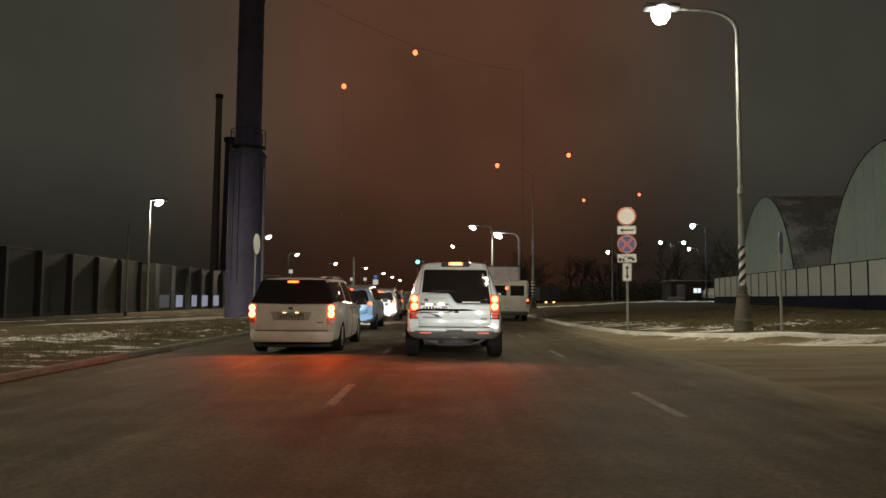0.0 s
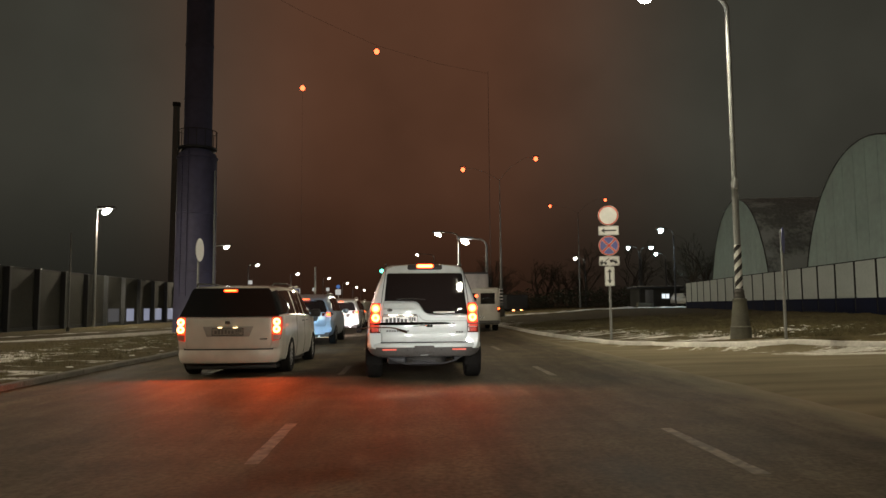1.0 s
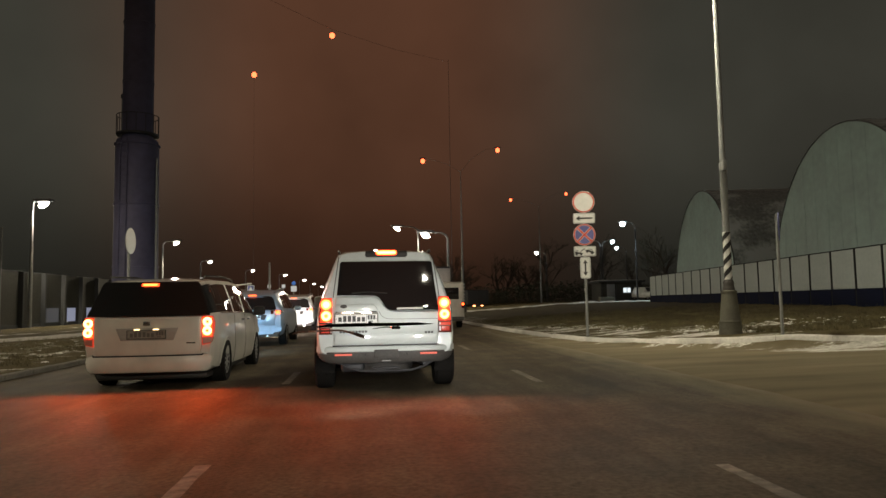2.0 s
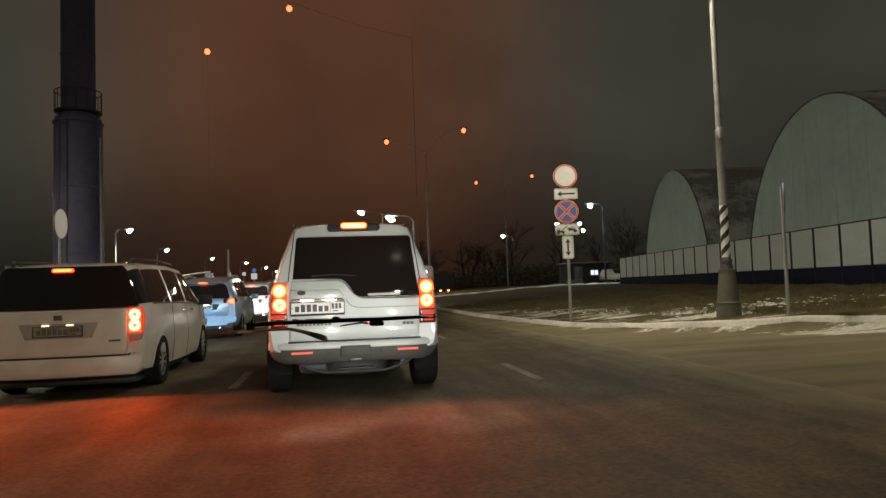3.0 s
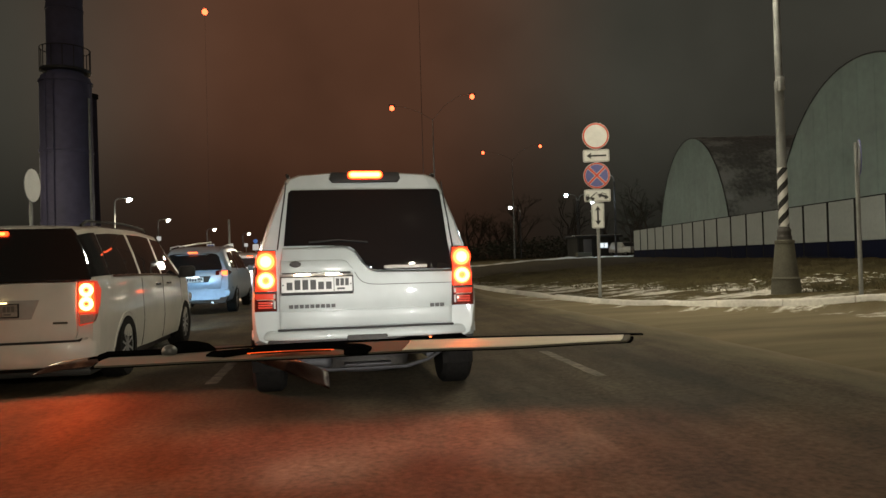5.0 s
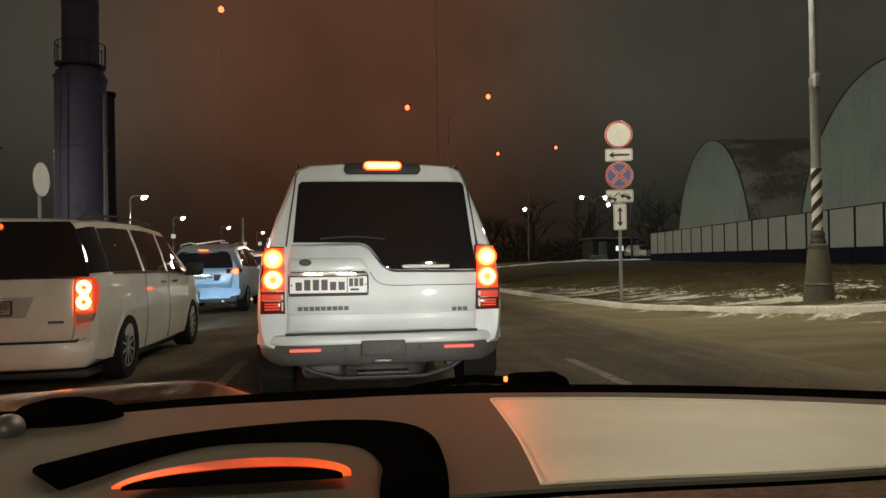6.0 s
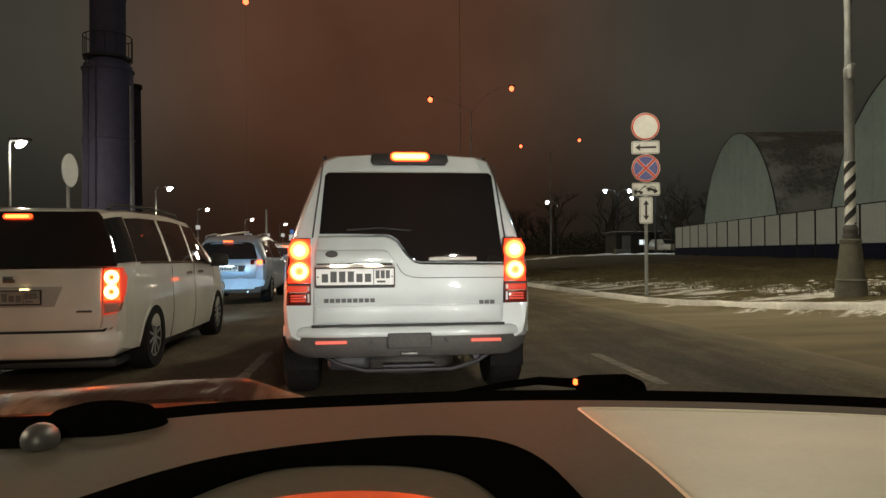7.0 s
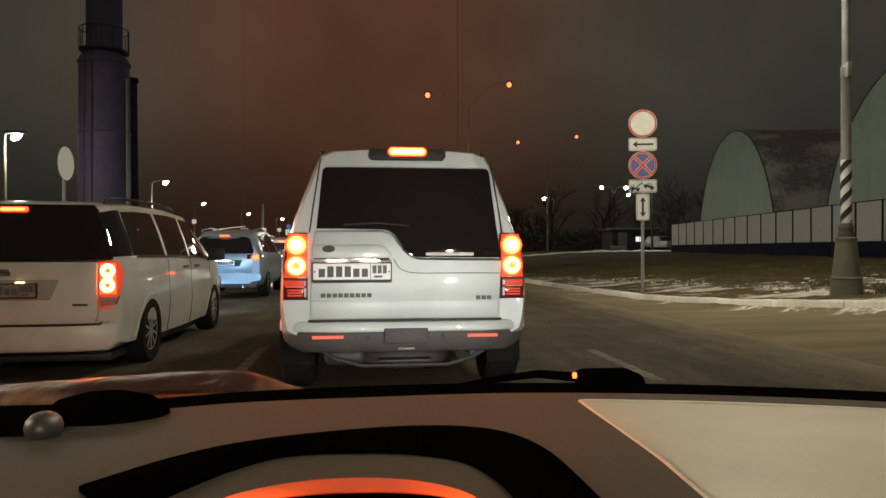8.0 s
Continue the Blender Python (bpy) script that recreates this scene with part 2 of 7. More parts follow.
SNOWCLUMP = mat("dirty_snow", (0.74, 0.725, 0.665), 0.8, vary=0.12, grain=18, stain=0.3, stain_scale=1.6, bump=0.15)
DASH = mat("dashboard_beige", (0.118, 0.111, 0.084), 0.75, spec=0.12, vary=0.06, grain=300, bump=0.03, stain=0.1, stain_scale=4)
DASH_PAD = mat("dashboard_pad_pale", (0.87, 0.86, 0.67), 0.5, vary=0.03, grain=320, bump=0.01, stain=0.16, stain_scale=7)
DASH_BLACK = mat("dashboard_black", (0.004, 0.004, 0.004), 0.95, spec=0.0, vary=0.2, grain=120, bump=0.1)


def verge_material():
    """Withered grass, soil and trodden snow, mixed by the amount of snow that lies at each place."""
    m = bpy.data.materials.new("snowy_verge")
    m.use_nodes = True
    n, l = m.node_tree.nodes, m.node_tree.links
    b = n["Principled BSDF"]
    b.inputs["Roughness"].default_value, b.inputs["Specular IOR Level"].default_value = 1.0, 0.1
    co, at = n.new("ShaderNodeTexCoord"), n.new("ShaderNodeAttribute")
    at.attribute_name = "snow"
    am = n.new("ShaderNodeAttribute")
    am.attribute_name = "slush"
    n1, n2, n3 = (n.new("ShaderNodeTexNoise") for _ in range(3))
    for x, s, d in ((n1, 0.85, 8), (n2, 9, 6), (n3, 45, 4)):
        x.inputs["Scale"].default_value, x.inputs["Detail"].default_value = s, d
        x.inputs["Roughness"].default_value = 0.62
    squash = n.new("ShaderNodeMapping")
    squash.inputs["Scale"].default_value = (0.8, 1.9, 1)
    l.new(co.outputs["Object"], squash.inputs["Vector"])
    for x in (n1, n2, n3):
        l.new(squash.outputs["Vector"], x.inputs["Vector"])
    # on the side turning the slush is drawn out into tracks
    drawn, n4, pick = n.new("ShaderNodeMapping"), n.new("ShaderNodeTexNoise"), n.new("ShaderNodeMix")
    drawn.inputs["Scale"].default_value, drawn.inputs["Rotation"].default_value = (0.22, 1.5, 1), (0, 0, 0.12)
    n4.inputs["Scale"].default_value, n4.inputs["Detail"].default_value = 1.3, 7
    l.new(co.outputs["Object"], drawn.inputs["Vector"])
    l.new(drawn.outputs["Vector"], n4.inputs["Vector"])
    l.new(am.outputs["Fac"], pick.inputs["Factor"])
    l.new(n1.outputs["Fac"], pick.inputs["A"])
    l.new(n4.outputs["Fac"], pick.inputs["B"])
    add = n.new("ShaderNodeMath")
    l.new(pick.outputs["Result"], add.inputs[0])
    l.new(at.outputs["Fac"], add.inputs[1])
    fine = n.new("ShaderNodeMath")
    fine.operation = "MULTIPLY_ADD"
    fine.inputs[1].default_value = 0.28
    l.new(n2.outputs["Fac"], fine.inputs[0])
    l.new(add.outputs["Value"], fine.inputs[2])
    mask = n.new("ShaderNodeMapRange")
    mask.inputs["From Min"].default_value, mask.inputs["From Max"].default_value = 1.03, 1.11
    l.new(fine.outputs["Value"], mask.inputs["Value"])
    soil, snow, mix = n.new("ShaderNodeValToRGB"), n.new("ShaderNodeValToRGB"), n.new("ShaderNodeMix")
    soil.color_ramp.elements[0].position, soil.color_ramp.elements[0].color = 0.35, (0.030, 0.027, 0.014, 1)
    soil.color_ramp.elements[1].position, soil.color_ramp.elements[1].color = 0.7, (0.155, 0.122, 0.056, 1)
    snow.color_ramp.elements[0].position, snow.color_ramp.elements[0].color = 0.3, (0.36, 0.345, 0.295, 1)
    snow.color_ramp.elements[1].position, snow.color_ramp.elements[1].color = 0.65, (0.72, 0.705, 0.64, 1)
    l.new(n3.outputs["Fac"], soil.inputs["Fac"])
    wet, under = n.new("ShaderNodeValToRGB"), n.new("ShaderNodeMix")
    wet.color_ramp.elements[0].position, wet.color_ramp.elements[0].color = 0.3, (0.150, 0.125, 0.080, 1)
    wet.color_ramp.elements[1].position, wet.color_ramp.elements[1].color = 0.7, (0.235, 0.200, 0.130, 1)
    l.new(n4.outputs["Fac"], wet.inputs["Fac"])
    under.data_type = "RGBA"
    l.new(am.outputs["Fac"], under.inputs["Factor"])
    l.new(soil.outputs["Color"], under.inputs["A"])
    l.new(wet.outputs["Color"], under.inputs["B"])
    l.new(n2.outputs["Fac"], snow.inputs["Fac"])
    mix.data_type = "RGBA"
    l.new(mask.outputs["Result"], mix.inputs["Factor"])
    l.new(under.outputs["Result"], mix.inputs["A"])
    l.new(snow.outputs["Color"], mix.inputs["B"])
    l.new(mix.outputs["Result"], b.inputs["Base Color"])
    bp = n.new("ShaderNodeBump")
    bp.inputs["Strength"].default_value, bp.inputs["Distance"].default_value = 0.22, 0.03
    l.new(n2.outputs["Fac"], bp.inputs["Height"])
    l.new(bp.outputs["Normal"], b.inputs["Normal"])
    return m


VERGE = verge_material()


def brake_tinted_frost():
    """Crusted ice and frost in plates with ragged gaps over dark car paint, brake-light red put into the colours."""
    m = bpy.data.materials.new("frosted_hood_red_tint")
    m.use_nodes = True
    n, l = m.node_tree.nodes, m.node_tree.links
    b = n["Principled BSDF"]
    b.inputs["Specular IOR Level"].default_value = 0.12
    co = n.new("ShaderNodeTexCoord")
    plates, crust, grain = (n.new("ShaderNodeTexNoise") for _ in range(3))
    long = n.new("ShaderNodeMapping")
    long.inputs["Scale"].default_value = (1.0, 0.22, 1.0)
    l.new(co.outputs["Object"], long.inputs["Vector"])
    for x, s, d in ((plates, 5.0, 3), (crust, 15.0, 6), (grain, 48.0, 5)):
        x.inputs["Scale"].default_value, x.inputs["Detail"].default_value = s, d
        l.new(long.outputs["Vector"], x.inputs["Vector"])
    add, rg, mix, col = n.new("ShaderNodeMath"), n.new("ShaderNodeMapRange"), n.new("ShaderNodeMix"), n.new("ShaderNodeValToRGB")
    add.operation = "MULTIPLY_ADD"
    add.inputs[1].default_value = 0.55
    l.new(crust.outputs["Fac"], add.inputs[0])
    l.new(plates.outputs["Fac"], add.inputs[2])
    rg.inputs["From Min"].default_value, rg.inputs["From Max"].default_value = 0.72, 0.83
    l.new(add.outputs["Value"], rg.inputs["Value"])
    # frost and gap colours hold the orange-red that brake lights would cast
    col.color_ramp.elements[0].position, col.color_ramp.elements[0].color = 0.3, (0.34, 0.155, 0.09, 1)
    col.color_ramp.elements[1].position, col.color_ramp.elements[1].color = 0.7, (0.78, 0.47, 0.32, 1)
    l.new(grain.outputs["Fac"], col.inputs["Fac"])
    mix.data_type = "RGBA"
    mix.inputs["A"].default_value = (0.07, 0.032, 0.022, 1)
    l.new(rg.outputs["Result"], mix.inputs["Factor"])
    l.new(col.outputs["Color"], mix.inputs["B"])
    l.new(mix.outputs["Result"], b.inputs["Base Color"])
    rough, bump = n.new("ShaderNodeMapRange"), n.new("ShaderNodeBump")
    rough.inputs["To Min"].default_value, rough.inputs["To Max"].default_value = 0.45, 0.9
    l.new(rg.outputs["Result"], rough.inputs["Value"])
    l.new(rough.outputs["Result"], b.inputs["Roughness"])
    bump.inputs["Strength"].default_value, bump.inputs["Distance"].default_value = 0.9, 0.02
    l.new(add.outputs["Value"], bump.inputs["Height"])
    l.new(bump.outputs["Normal"], b.inputs["Normal"])
    return m


HOOD = brake_tinted_frost()


def snowy_roof():
    """Dark weathered sheet on which old snow lies in slipped, broken bands."""
    m = bpy.data.materials.new("snowy_roof_sheet")
    m.use_nodes = True
    n, l = m.node_tree.nodes, m.node_tree.links
    b = n["Principled BSDF"]
    b.inputs["Roughness"].default_value, b.inputs["Specular IOR Level"].default_value = 0.75, 0.3
    co, mp, wide, fine, add, rg, mix, col = (n.new("ShaderNode" + k) for k in ("TexCoord", "Mapping", "TexNoise", "TexNoise", "Math", "MapRange", "Mix", "ValToRGB"))
    mp.inputs["Scale"].default_value = (1.0, 0.45, 0.8)
    wide.inputs["Scale"].default_value, wide.inputs["Detail"].default_value = 0.75, 6
    fine.inputs["Scale"].default_value, fine.inputs["Detail"].default_value = 5.0, 6
    l.new(co.outputs["Object"], mp.inputs["Vector"])
    l.new(mp.outputs["Vector"], wide.inputs["Vector"])
    l.new(co.outputs["Object"], fine.inputs["Vector"])
    add.operation = "MULTIPLY_ADD"
    add.inputs[1].default_value = 0.30
    l.new(fine.outputs["Fac"], add.inputs[0])
    l.new(wide.outputs["Fac"], add.inputs[2])
    rg.inputs["From Min"].default_value, rg.inputs["From Max"].default_value = 0.58, 0.76
    l.new(add.outputs["Value"], rg.inputs["Value"])
    col.color_ramp.elements[0].position, col.color_ramp.elements[0].color = 0.3, (0.16, 0.19, 0.20, 1)
    col.color_ramp.elements[1].position, col.color_ramp.elements[1].color = 0.7, (0.26, 0.30, 0.31, 1)
    l.new(fine.outputs["Fac"], col.inputs["Fac"])
    mix.data_type = "RGBA"
    mix.inputs["B"].default_value = (0.47, 0.55, 0.58, 1)
    l.new(rg.outputs["Result"], mix.inputs["Factor"])
    l.new(col.outputs["Color"], mix.inputs["A"])
    l.new(mix.outputs["Result"], b.inputs["Base Color"])
    return m


ROOF = snowy_roof()


# ---------------------------------------------------------------- builders
def mesh_of(name, bm, material, smooth=True, angle=32):
    me = bpy.data.meshes.new(name)
    bmesh.ops.recalc_face_normals(bm, faces=bm.faces)
    bm.to_mesh(me)
    bm.free()
    me.materials.append(material)
    if smooth:
        for p in me.polygons:
            p.use_smooth = True
        me.set_sharp_from_angle(angle=radians(angle))
    return me


def part(name, bm, material, parent, label="", smooth=True, angle=32):
    ob = new(name, mesh_of(name, bm, material, smooth, angle))
    ob.parent = parent
    if label:
        tagged(ob, label)
    return ob


def thing(name, m, label, category, group="", kind=""):
    ob = new(name)
    ob.empty_display_size = 0.2
    ob.matrix_world = m
    return tagged(ob, label, category, group, kind)


def solo(name, bm, material, label, category, m=None, group="", kind="", smooth=True):
    ob = new(name, mesh_of(name, bm, material, smooth))
    if m is not None:
        ob.matrix_world = m
    return tagged(ob, label, category, group, kind)


def box(c, s, bevel=0.0, bm=None, m=None, seg=2):
    """A box with centre c and sides s, its edges rounded by bevel."""
    out = bm or bmesh.new()
    b2 = bmesh.new()
    bmesh.ops.create_cube(b2, size=1)
    bmesh.ops.scale(b2, vec=s, verts=b2.verts)
    if bevel:
        bmesh.ops.bevel(b2, geom=b2.edges[:], offset=bevel, segments=seg, profile=0.5, affect="EDGES")
    bmesh.ops.translate(b2, vec=c, verts=b2.verts)
    if m is not None:
        b2.transform(m)
    me = bpy.data.meshes.new("t")
    b2.to_mesh(me)
    b2.free()
    out.from_mesh(me)
    bpy.data.meshes.remove(me)
    return out


def lathe(rows, n=24, bm=None, m=None):
    """A turned shape about z from rows of (radius, z), closed at its ends."""
    out = bm or bmesh.new()
    rings = []
    for r, z in rows:
        ring = [out.verts.new((r * math.cos(2 * math.pi * i / n), r * math.sin(2 * math.pi * i / n), z)) for i in range(n)]
        rings.append(ring)
    for a, b in zip(rings, rings[1:]):
        for i in range(n):
            out.faces.new((a[i], a[(i + 1) % n], b[(i + 1) % n], b[i]))
    out.faces.new(rings[0][::-1])
    out.faces.new(rings[-1])
    if m is not None:
        bmesh.ops.transform(out, matrix=m, verts=[v for ring in rings for v in ring])
    return out


def tube(path, r0, r1=None, n=10, bm=None):
    """A round bar along a path of points, tapering from r0 to r1."""
    out = bm or bmesh.new()
    r1 = r0 if r1 is None else r1
    pts = [Vector(p) for p in path]
    rings = []
    for i, p in enumerate(pts):
        d = (pts[min(i + 1, len(pts) - 1)] - pts[max(i - 1, 0)]).normalized()
        q = d.to_track_quat("Z", "Y")
        r = r0 + (r1 - r0) * i / max(1, len(pts) - 1)
        rings.append([out.verts.new(p + q @ Vector((r * math.cos(2 * math.pi * k / n), r * math.sin(2 * math.pi * k / n), 0))) for k in range(n)])
    for a, b in zip(rings, rings[1:]):
        for i in range(n):
            out.faces.new((a[i], a[(i + 1) % n], b[(i + 1) % n], b[i]))
    out.faces.new(rings[0][::-1])
    out.faces.new(rings[-1])
    return out


def slab(poly, y0, depth, bevel=0.0, bm=None, shear=None, slices=0.0):
    """A plate with outline poly of (x, z), from y0 back by depth; its face looks to -y."""
    out = bmesh.new()
    a = [out.verts.new((x, y0, z)) for x, z in poly]
    b = [out.verts.new((x, y0 + depth, z)) for x, z in poly]
    k = len(poly)
    front = out.faces.new(a)
    out.faces.new(b[::-1])
    for i in range(k):
        out.faces.new((a[i], b[i], b[(i + 1) % k], a[(i + 1) % k]))
    if bevel:
        bmesh.ops.bevel(out, geom=list(front.edges), offset=bevel, segments=2, profile=0.5, affect="EDGES")
    if slices:
        for axis, lo, hi in ((0, min(q[0] for q in poly), max(q[0] for q in poly)), (2, min(q[1] for q in poly), max(q[1] for q in poly))):
            for c in np.arange(lo + slices, hi - slices * 0.3, slices):
                at, no = [0.0, 0.0, 0.0], [0.0, 0.0, 0.0]
                at[axis], no[axis] = float(c), 1.0
                bmesh.ops.bisect_plane(out, geom=out.verts[:] + out.edges[:] + out.faces[:], plane_co=at, plane_no=no)
    if shear:
        for v in out.verts:
            v.co.y += shear(v.co.x, v.co.z)
    if bm:
        me = bpy.data.meshes.new("t")
        out.to_mesh(me)
        out.free()
        bm.from_mesh(me)
        bpy.data.meshes.remove(me)
        return bm
    return out


def disc_y(x, z, r, y0, depth, n=28, bm=None, inner=0.0):
    """A round plate (or ring) that looks to -y."""
    rows = [(r, 0), (r, depth * 0.7), (r * 0.93, depth)]
    return lathe(rows, n, bm, pose(x, y0 + depth, z, 90))


def ring_y(x, z, r, thick, y0, n=32):
    bm = bmesh.new()
    k = 8
    vs = []
    for i in range(n):
        a = 2 * math.pi * i / n
        vs.append([bm.verts.new((x + (r + thick * math.cos(2 * math.pi * j / k)) * math.cos(a), y0 + thick * 0.6 * math.sin(2 * math.pi * j / k),
                                 z + (r + thick * math.cos(2 * math.pi * j / k)) * math.sin(a))) for j in range(k)])
    for i in range(n):
        for j in range(k):
            bm.faces.new((vs[i][j], vs[(i + 1) % n][j], vs[(i + 1) % n][(j + 1) % k], vs[i][(j + 1) % k]))
    return bm


def cut(ob, cutters, axles=(), r=0.4):
    """Cut the wheel openings out of a body for good, and line them in black."""
    tool = new("tool", mesh_of("tool", cutters, BLACKPLASTIC, False))
    md = ob.modifiers.new("cut", "BOOLEAN")
    md.operation, md.solver, md.object = "DIFFERENCE", "EXACT", tool
    me = bpy.data.meshes.new_from_object(ob.evaluated_get(bpy.context.evaluated_depsgraph_get()))
    ob.modifiers.clear()
    ob.data = me
    me.materials.append(BLACKPLASTIC)
    for p in me.polygons:
        p.use_smooth = True
        pts = [me.vertices[v].co for v in p.vertices]
        p.material_index = int(abs(p.normal.x) < 0.5 and any(all(math.hypot(q.y - ay, q.z - r * 0.86) < r * 1.035 for q in pts) for ay in axles))
    me.set_sharp_from_angle(angle=radians(30))
    bpy.data.objects.remove(tool)


# ---------------------------------------------------------------- ground, road, kerbs
def road_z(x):
    return 0.012 * min(0.0, x)


def grass_edge(y):
    """Where the grass begins beyond the trodden strip, right of the road."""
    return float(np.interp(y, [8, 15.5, 17, 18.2, 19, 20.5, 23, 26.5, 29, 32, 40, 140], [60, 40, 14, 10.3, 9.0, 8.5, 8.0, 7.5, 6.8, 6.1, 5.8, 5.5]))


def road_edge(y):
    """The ragged right edge of the asphalt, wider at the side turning."""
    e = float(np.interp(y, [6, 13, 16.7, 20.4, 26, 34, 60], [4.78, 4.74, 4.78, 4.68, 4.45, 4.7, 4.8]))
    return e + 0.10 * noise.noise((1.7, y * 0.45, 0)) + 0.05 * noise.noise((3.1, y * 1.9, 0))


def before_rim(x, y):
    """How far a place lies on the road's side of the snow rim that curves into the side turning."""
    along = float(np.interp(max(y, 20.0), [20, 21.2, 23.4, 26, 28.4, 40, 200], [6.1, 5.78, 5.56, 5.22, 5.02, 5.0, 5.0])) - x
    across = float(np.interp(max(x, 6.1), [6.1, 7.2, 8.5, 12, 20, 60], [19.9, 18.5, 17.3, 16.2, 15.4, 14])) - y
    return max(along, across)


def ground_z(x, y):
    if x > 0:
        edge = road_edge(y)
        if x < edge - 0.3:
            return road_z(x) - 0.05
        d = before_rim(x, y)
        raised = float(np.interp(x, [4.7, 6, 8.3, 12, 17, 21, 60, 1600], [0.06, 0.11, 0.30, 0.47, 0.74, 0.86, 1.0, 1.0]))
        level = float(np.interp(x, [4.6, 6, 9, 60], [0.012, 0.03, 0.10, 0.9]))
        f = float(np.interp(d, [-0.25, 0.25], [1, 0]))
        z = raised * f + level * (1 - f)
        z += float(np.interp(x - edge, [-0.3, -0.02, 0.25], [-0.07, -0.012, 0.0]))
        rough = float(np.interp(grass_edge(y) - x, [-0.5, 0.5], [0.07, 0.014])) * max(0.0, min(1.0, (x - 5.0) / 1.0))
    elif x > -6.2:
        return road_z(x) - 0.05
    else:
        z = float(np.interp(x, [-1600, -60, -24, -14, -11, -7, -6.2], [-0.4, -0.4, -0.42, -0.20, -0.03, 0.03, 0.015]))
        rough = 0.06 * min(1.0, (-6.2 - x) / 1.0)
    if abs(x) < 60 and -30 < y < 90:
        z += rough * (noise.noise((x * 0.9, y * 0.9, 0)) + 0.5 * noise.noise((x * 2.7, y * 2.7, 3)))
    return z


def snow_amount(x, y):
    """How much snow lies at a place: a white rim, tan trodden slush before it, patches behind it, little on the grass."""
    if x > 0:
        d = before_rim(x, y)
        if d > -0.15:
            far = max(0.0, min(1.0, (x - 6.6) / 1.2))
            clean = float(np.interp(d, [-0.15, 0.05, 0.3, 1.0, 6], [0.40, 0.30, 0.25, 0.16, 0.10]))
            streaky = float(np.interp(d, [-0.15, 0.05, 0.3, 0.6, 1.0, 1.5, 2.5, 6], [0.42, 0.42, 0.44, 0.43, 0.36, 0.22, 0.13, 0.10]))
            return clean + (streaky - clean) * far
        over = grass_edge(y) - x
        bare = 0.07 * max(0.0, min(1.0, (x - 8.2) / 1.5)) + 0.10 * math.exp(-((x - 7.3) / 1.3) ** 2 - ((y - 21.4) / 0.7) ** 2)
        patch = 0.25 * math.exp(-((x - 10.6) / 2.2) ** 2 - ((y - 21.3) / 1.3) ** 2)
        return float(np.interp(over, [-6, -2.5, -1.2, -0.2, 0.25, 0.7, 1.5, 3], [0.17, 0.22, 0.27, 0.36, 0.47, 0.40, 0.375, 0.39])) + patch - bare
    d = -6.2 - x
    walk_way = max(0.0, min(1.0, (y - 33.9 - 0.35 * (x + 17)) / 0.7, (x + 18.0 - 0.365 * (y - 39.3)) / 0.6, (-8.5 - x) / 0.6, (56 - y) / 6))
    edge = 0.8 * math.exp(-((x + 23.3 - 0.56 * (y - 42.9)) / 0.6) ** 2) if 36 < y < 58 else 0.0
    lawn = float(np.interp(d, [0, 0.6, 2.0, 3.2, 5, 6.5, 8, 12], [0.31, 0.33, 0.33, 0.35, 0.31, 0.29, 0.27, 0.26]))
    lawn += 0.14 * max(0.0, min(1.0, (x + 14.5) / 1.5, (-8.4 - x) / 0.9, (y - 16.4) / 1.2, (22.2 - y) / 1.2))
    lawn += 0.08 * math.exp(-((x + 7.4) / 0.9) ** 2 - ((y - 13.8) / 1.8) ** 2)
    return lawn + 0.42 * max(walk_way, edge)


def slush_amount(x, y):
    """Trodden brown slush on the side turning, none on the grass."""
    return float(np.interp(before_rim(x, y), [-0.25, 0.05], [0, 1])) if x > 0 else 0.0


def build_ground():
    xs = [-1600, -700, -300, -150, -90, -60, -45, -36, -30] + list(np.arange(-26, -14, 0.8)) + list(np.arange(-14, -6.25, 0.25)) + [-6.2, -6.19, -4, 0, 3] + list(np.arange(3.9, 5.9, 0.09))
    xs += list(np.arange(5.9, 14, 0.18)) + list(np.arange(14, 24, 0.6)) + [25, 28, 32, 38, 46, 60, 90, 150, 300, 700, 1600]
    ys = [-1200, -400, -150, -80, -40, -25, -15, -8] + list(np.arange(-4, 6, 0.6)) + list(np.arange(6, 36, 0.22)) + list(np.arange(36, 64, 0.8)) + [66, 70, 76, 84, 95, 110, 130, 160, 210, 300, 500, 900, 1800, 3000]
    verts = [(x, y, ground_z(x, y)) for y in ys for x in xs]
    w = len(xs)
    faces = [(j * w + i, j * w + i + 1, (j + 1) * w + i + 1, (j + 1) * w + i) for j in range(len(ys) - 1) for i in range(w - 1)]
    me = bpy.data.meshes.new("ground")
    me.from_pydata(verts, [], faces)
    at = me.attributes.new("snow", "FLOAT", "POINT")
    at.data.foreach_set("value", [snow_amount(x, y) for x, y, _ in verts])
    at = me.attributes.new("slush", "FLOAT", "POINT")
    at.data.foreach_set("value", [slush_amount(x, y) for x, y, _ in verts])
    for p in me.polygons:
        p.use_smooth = True
    me.materials.append(VERGE)
    return tagged(new("ground", me), "withered grass verge patched with dirty trodden snow", "ground", kind="structure")


build_ground()


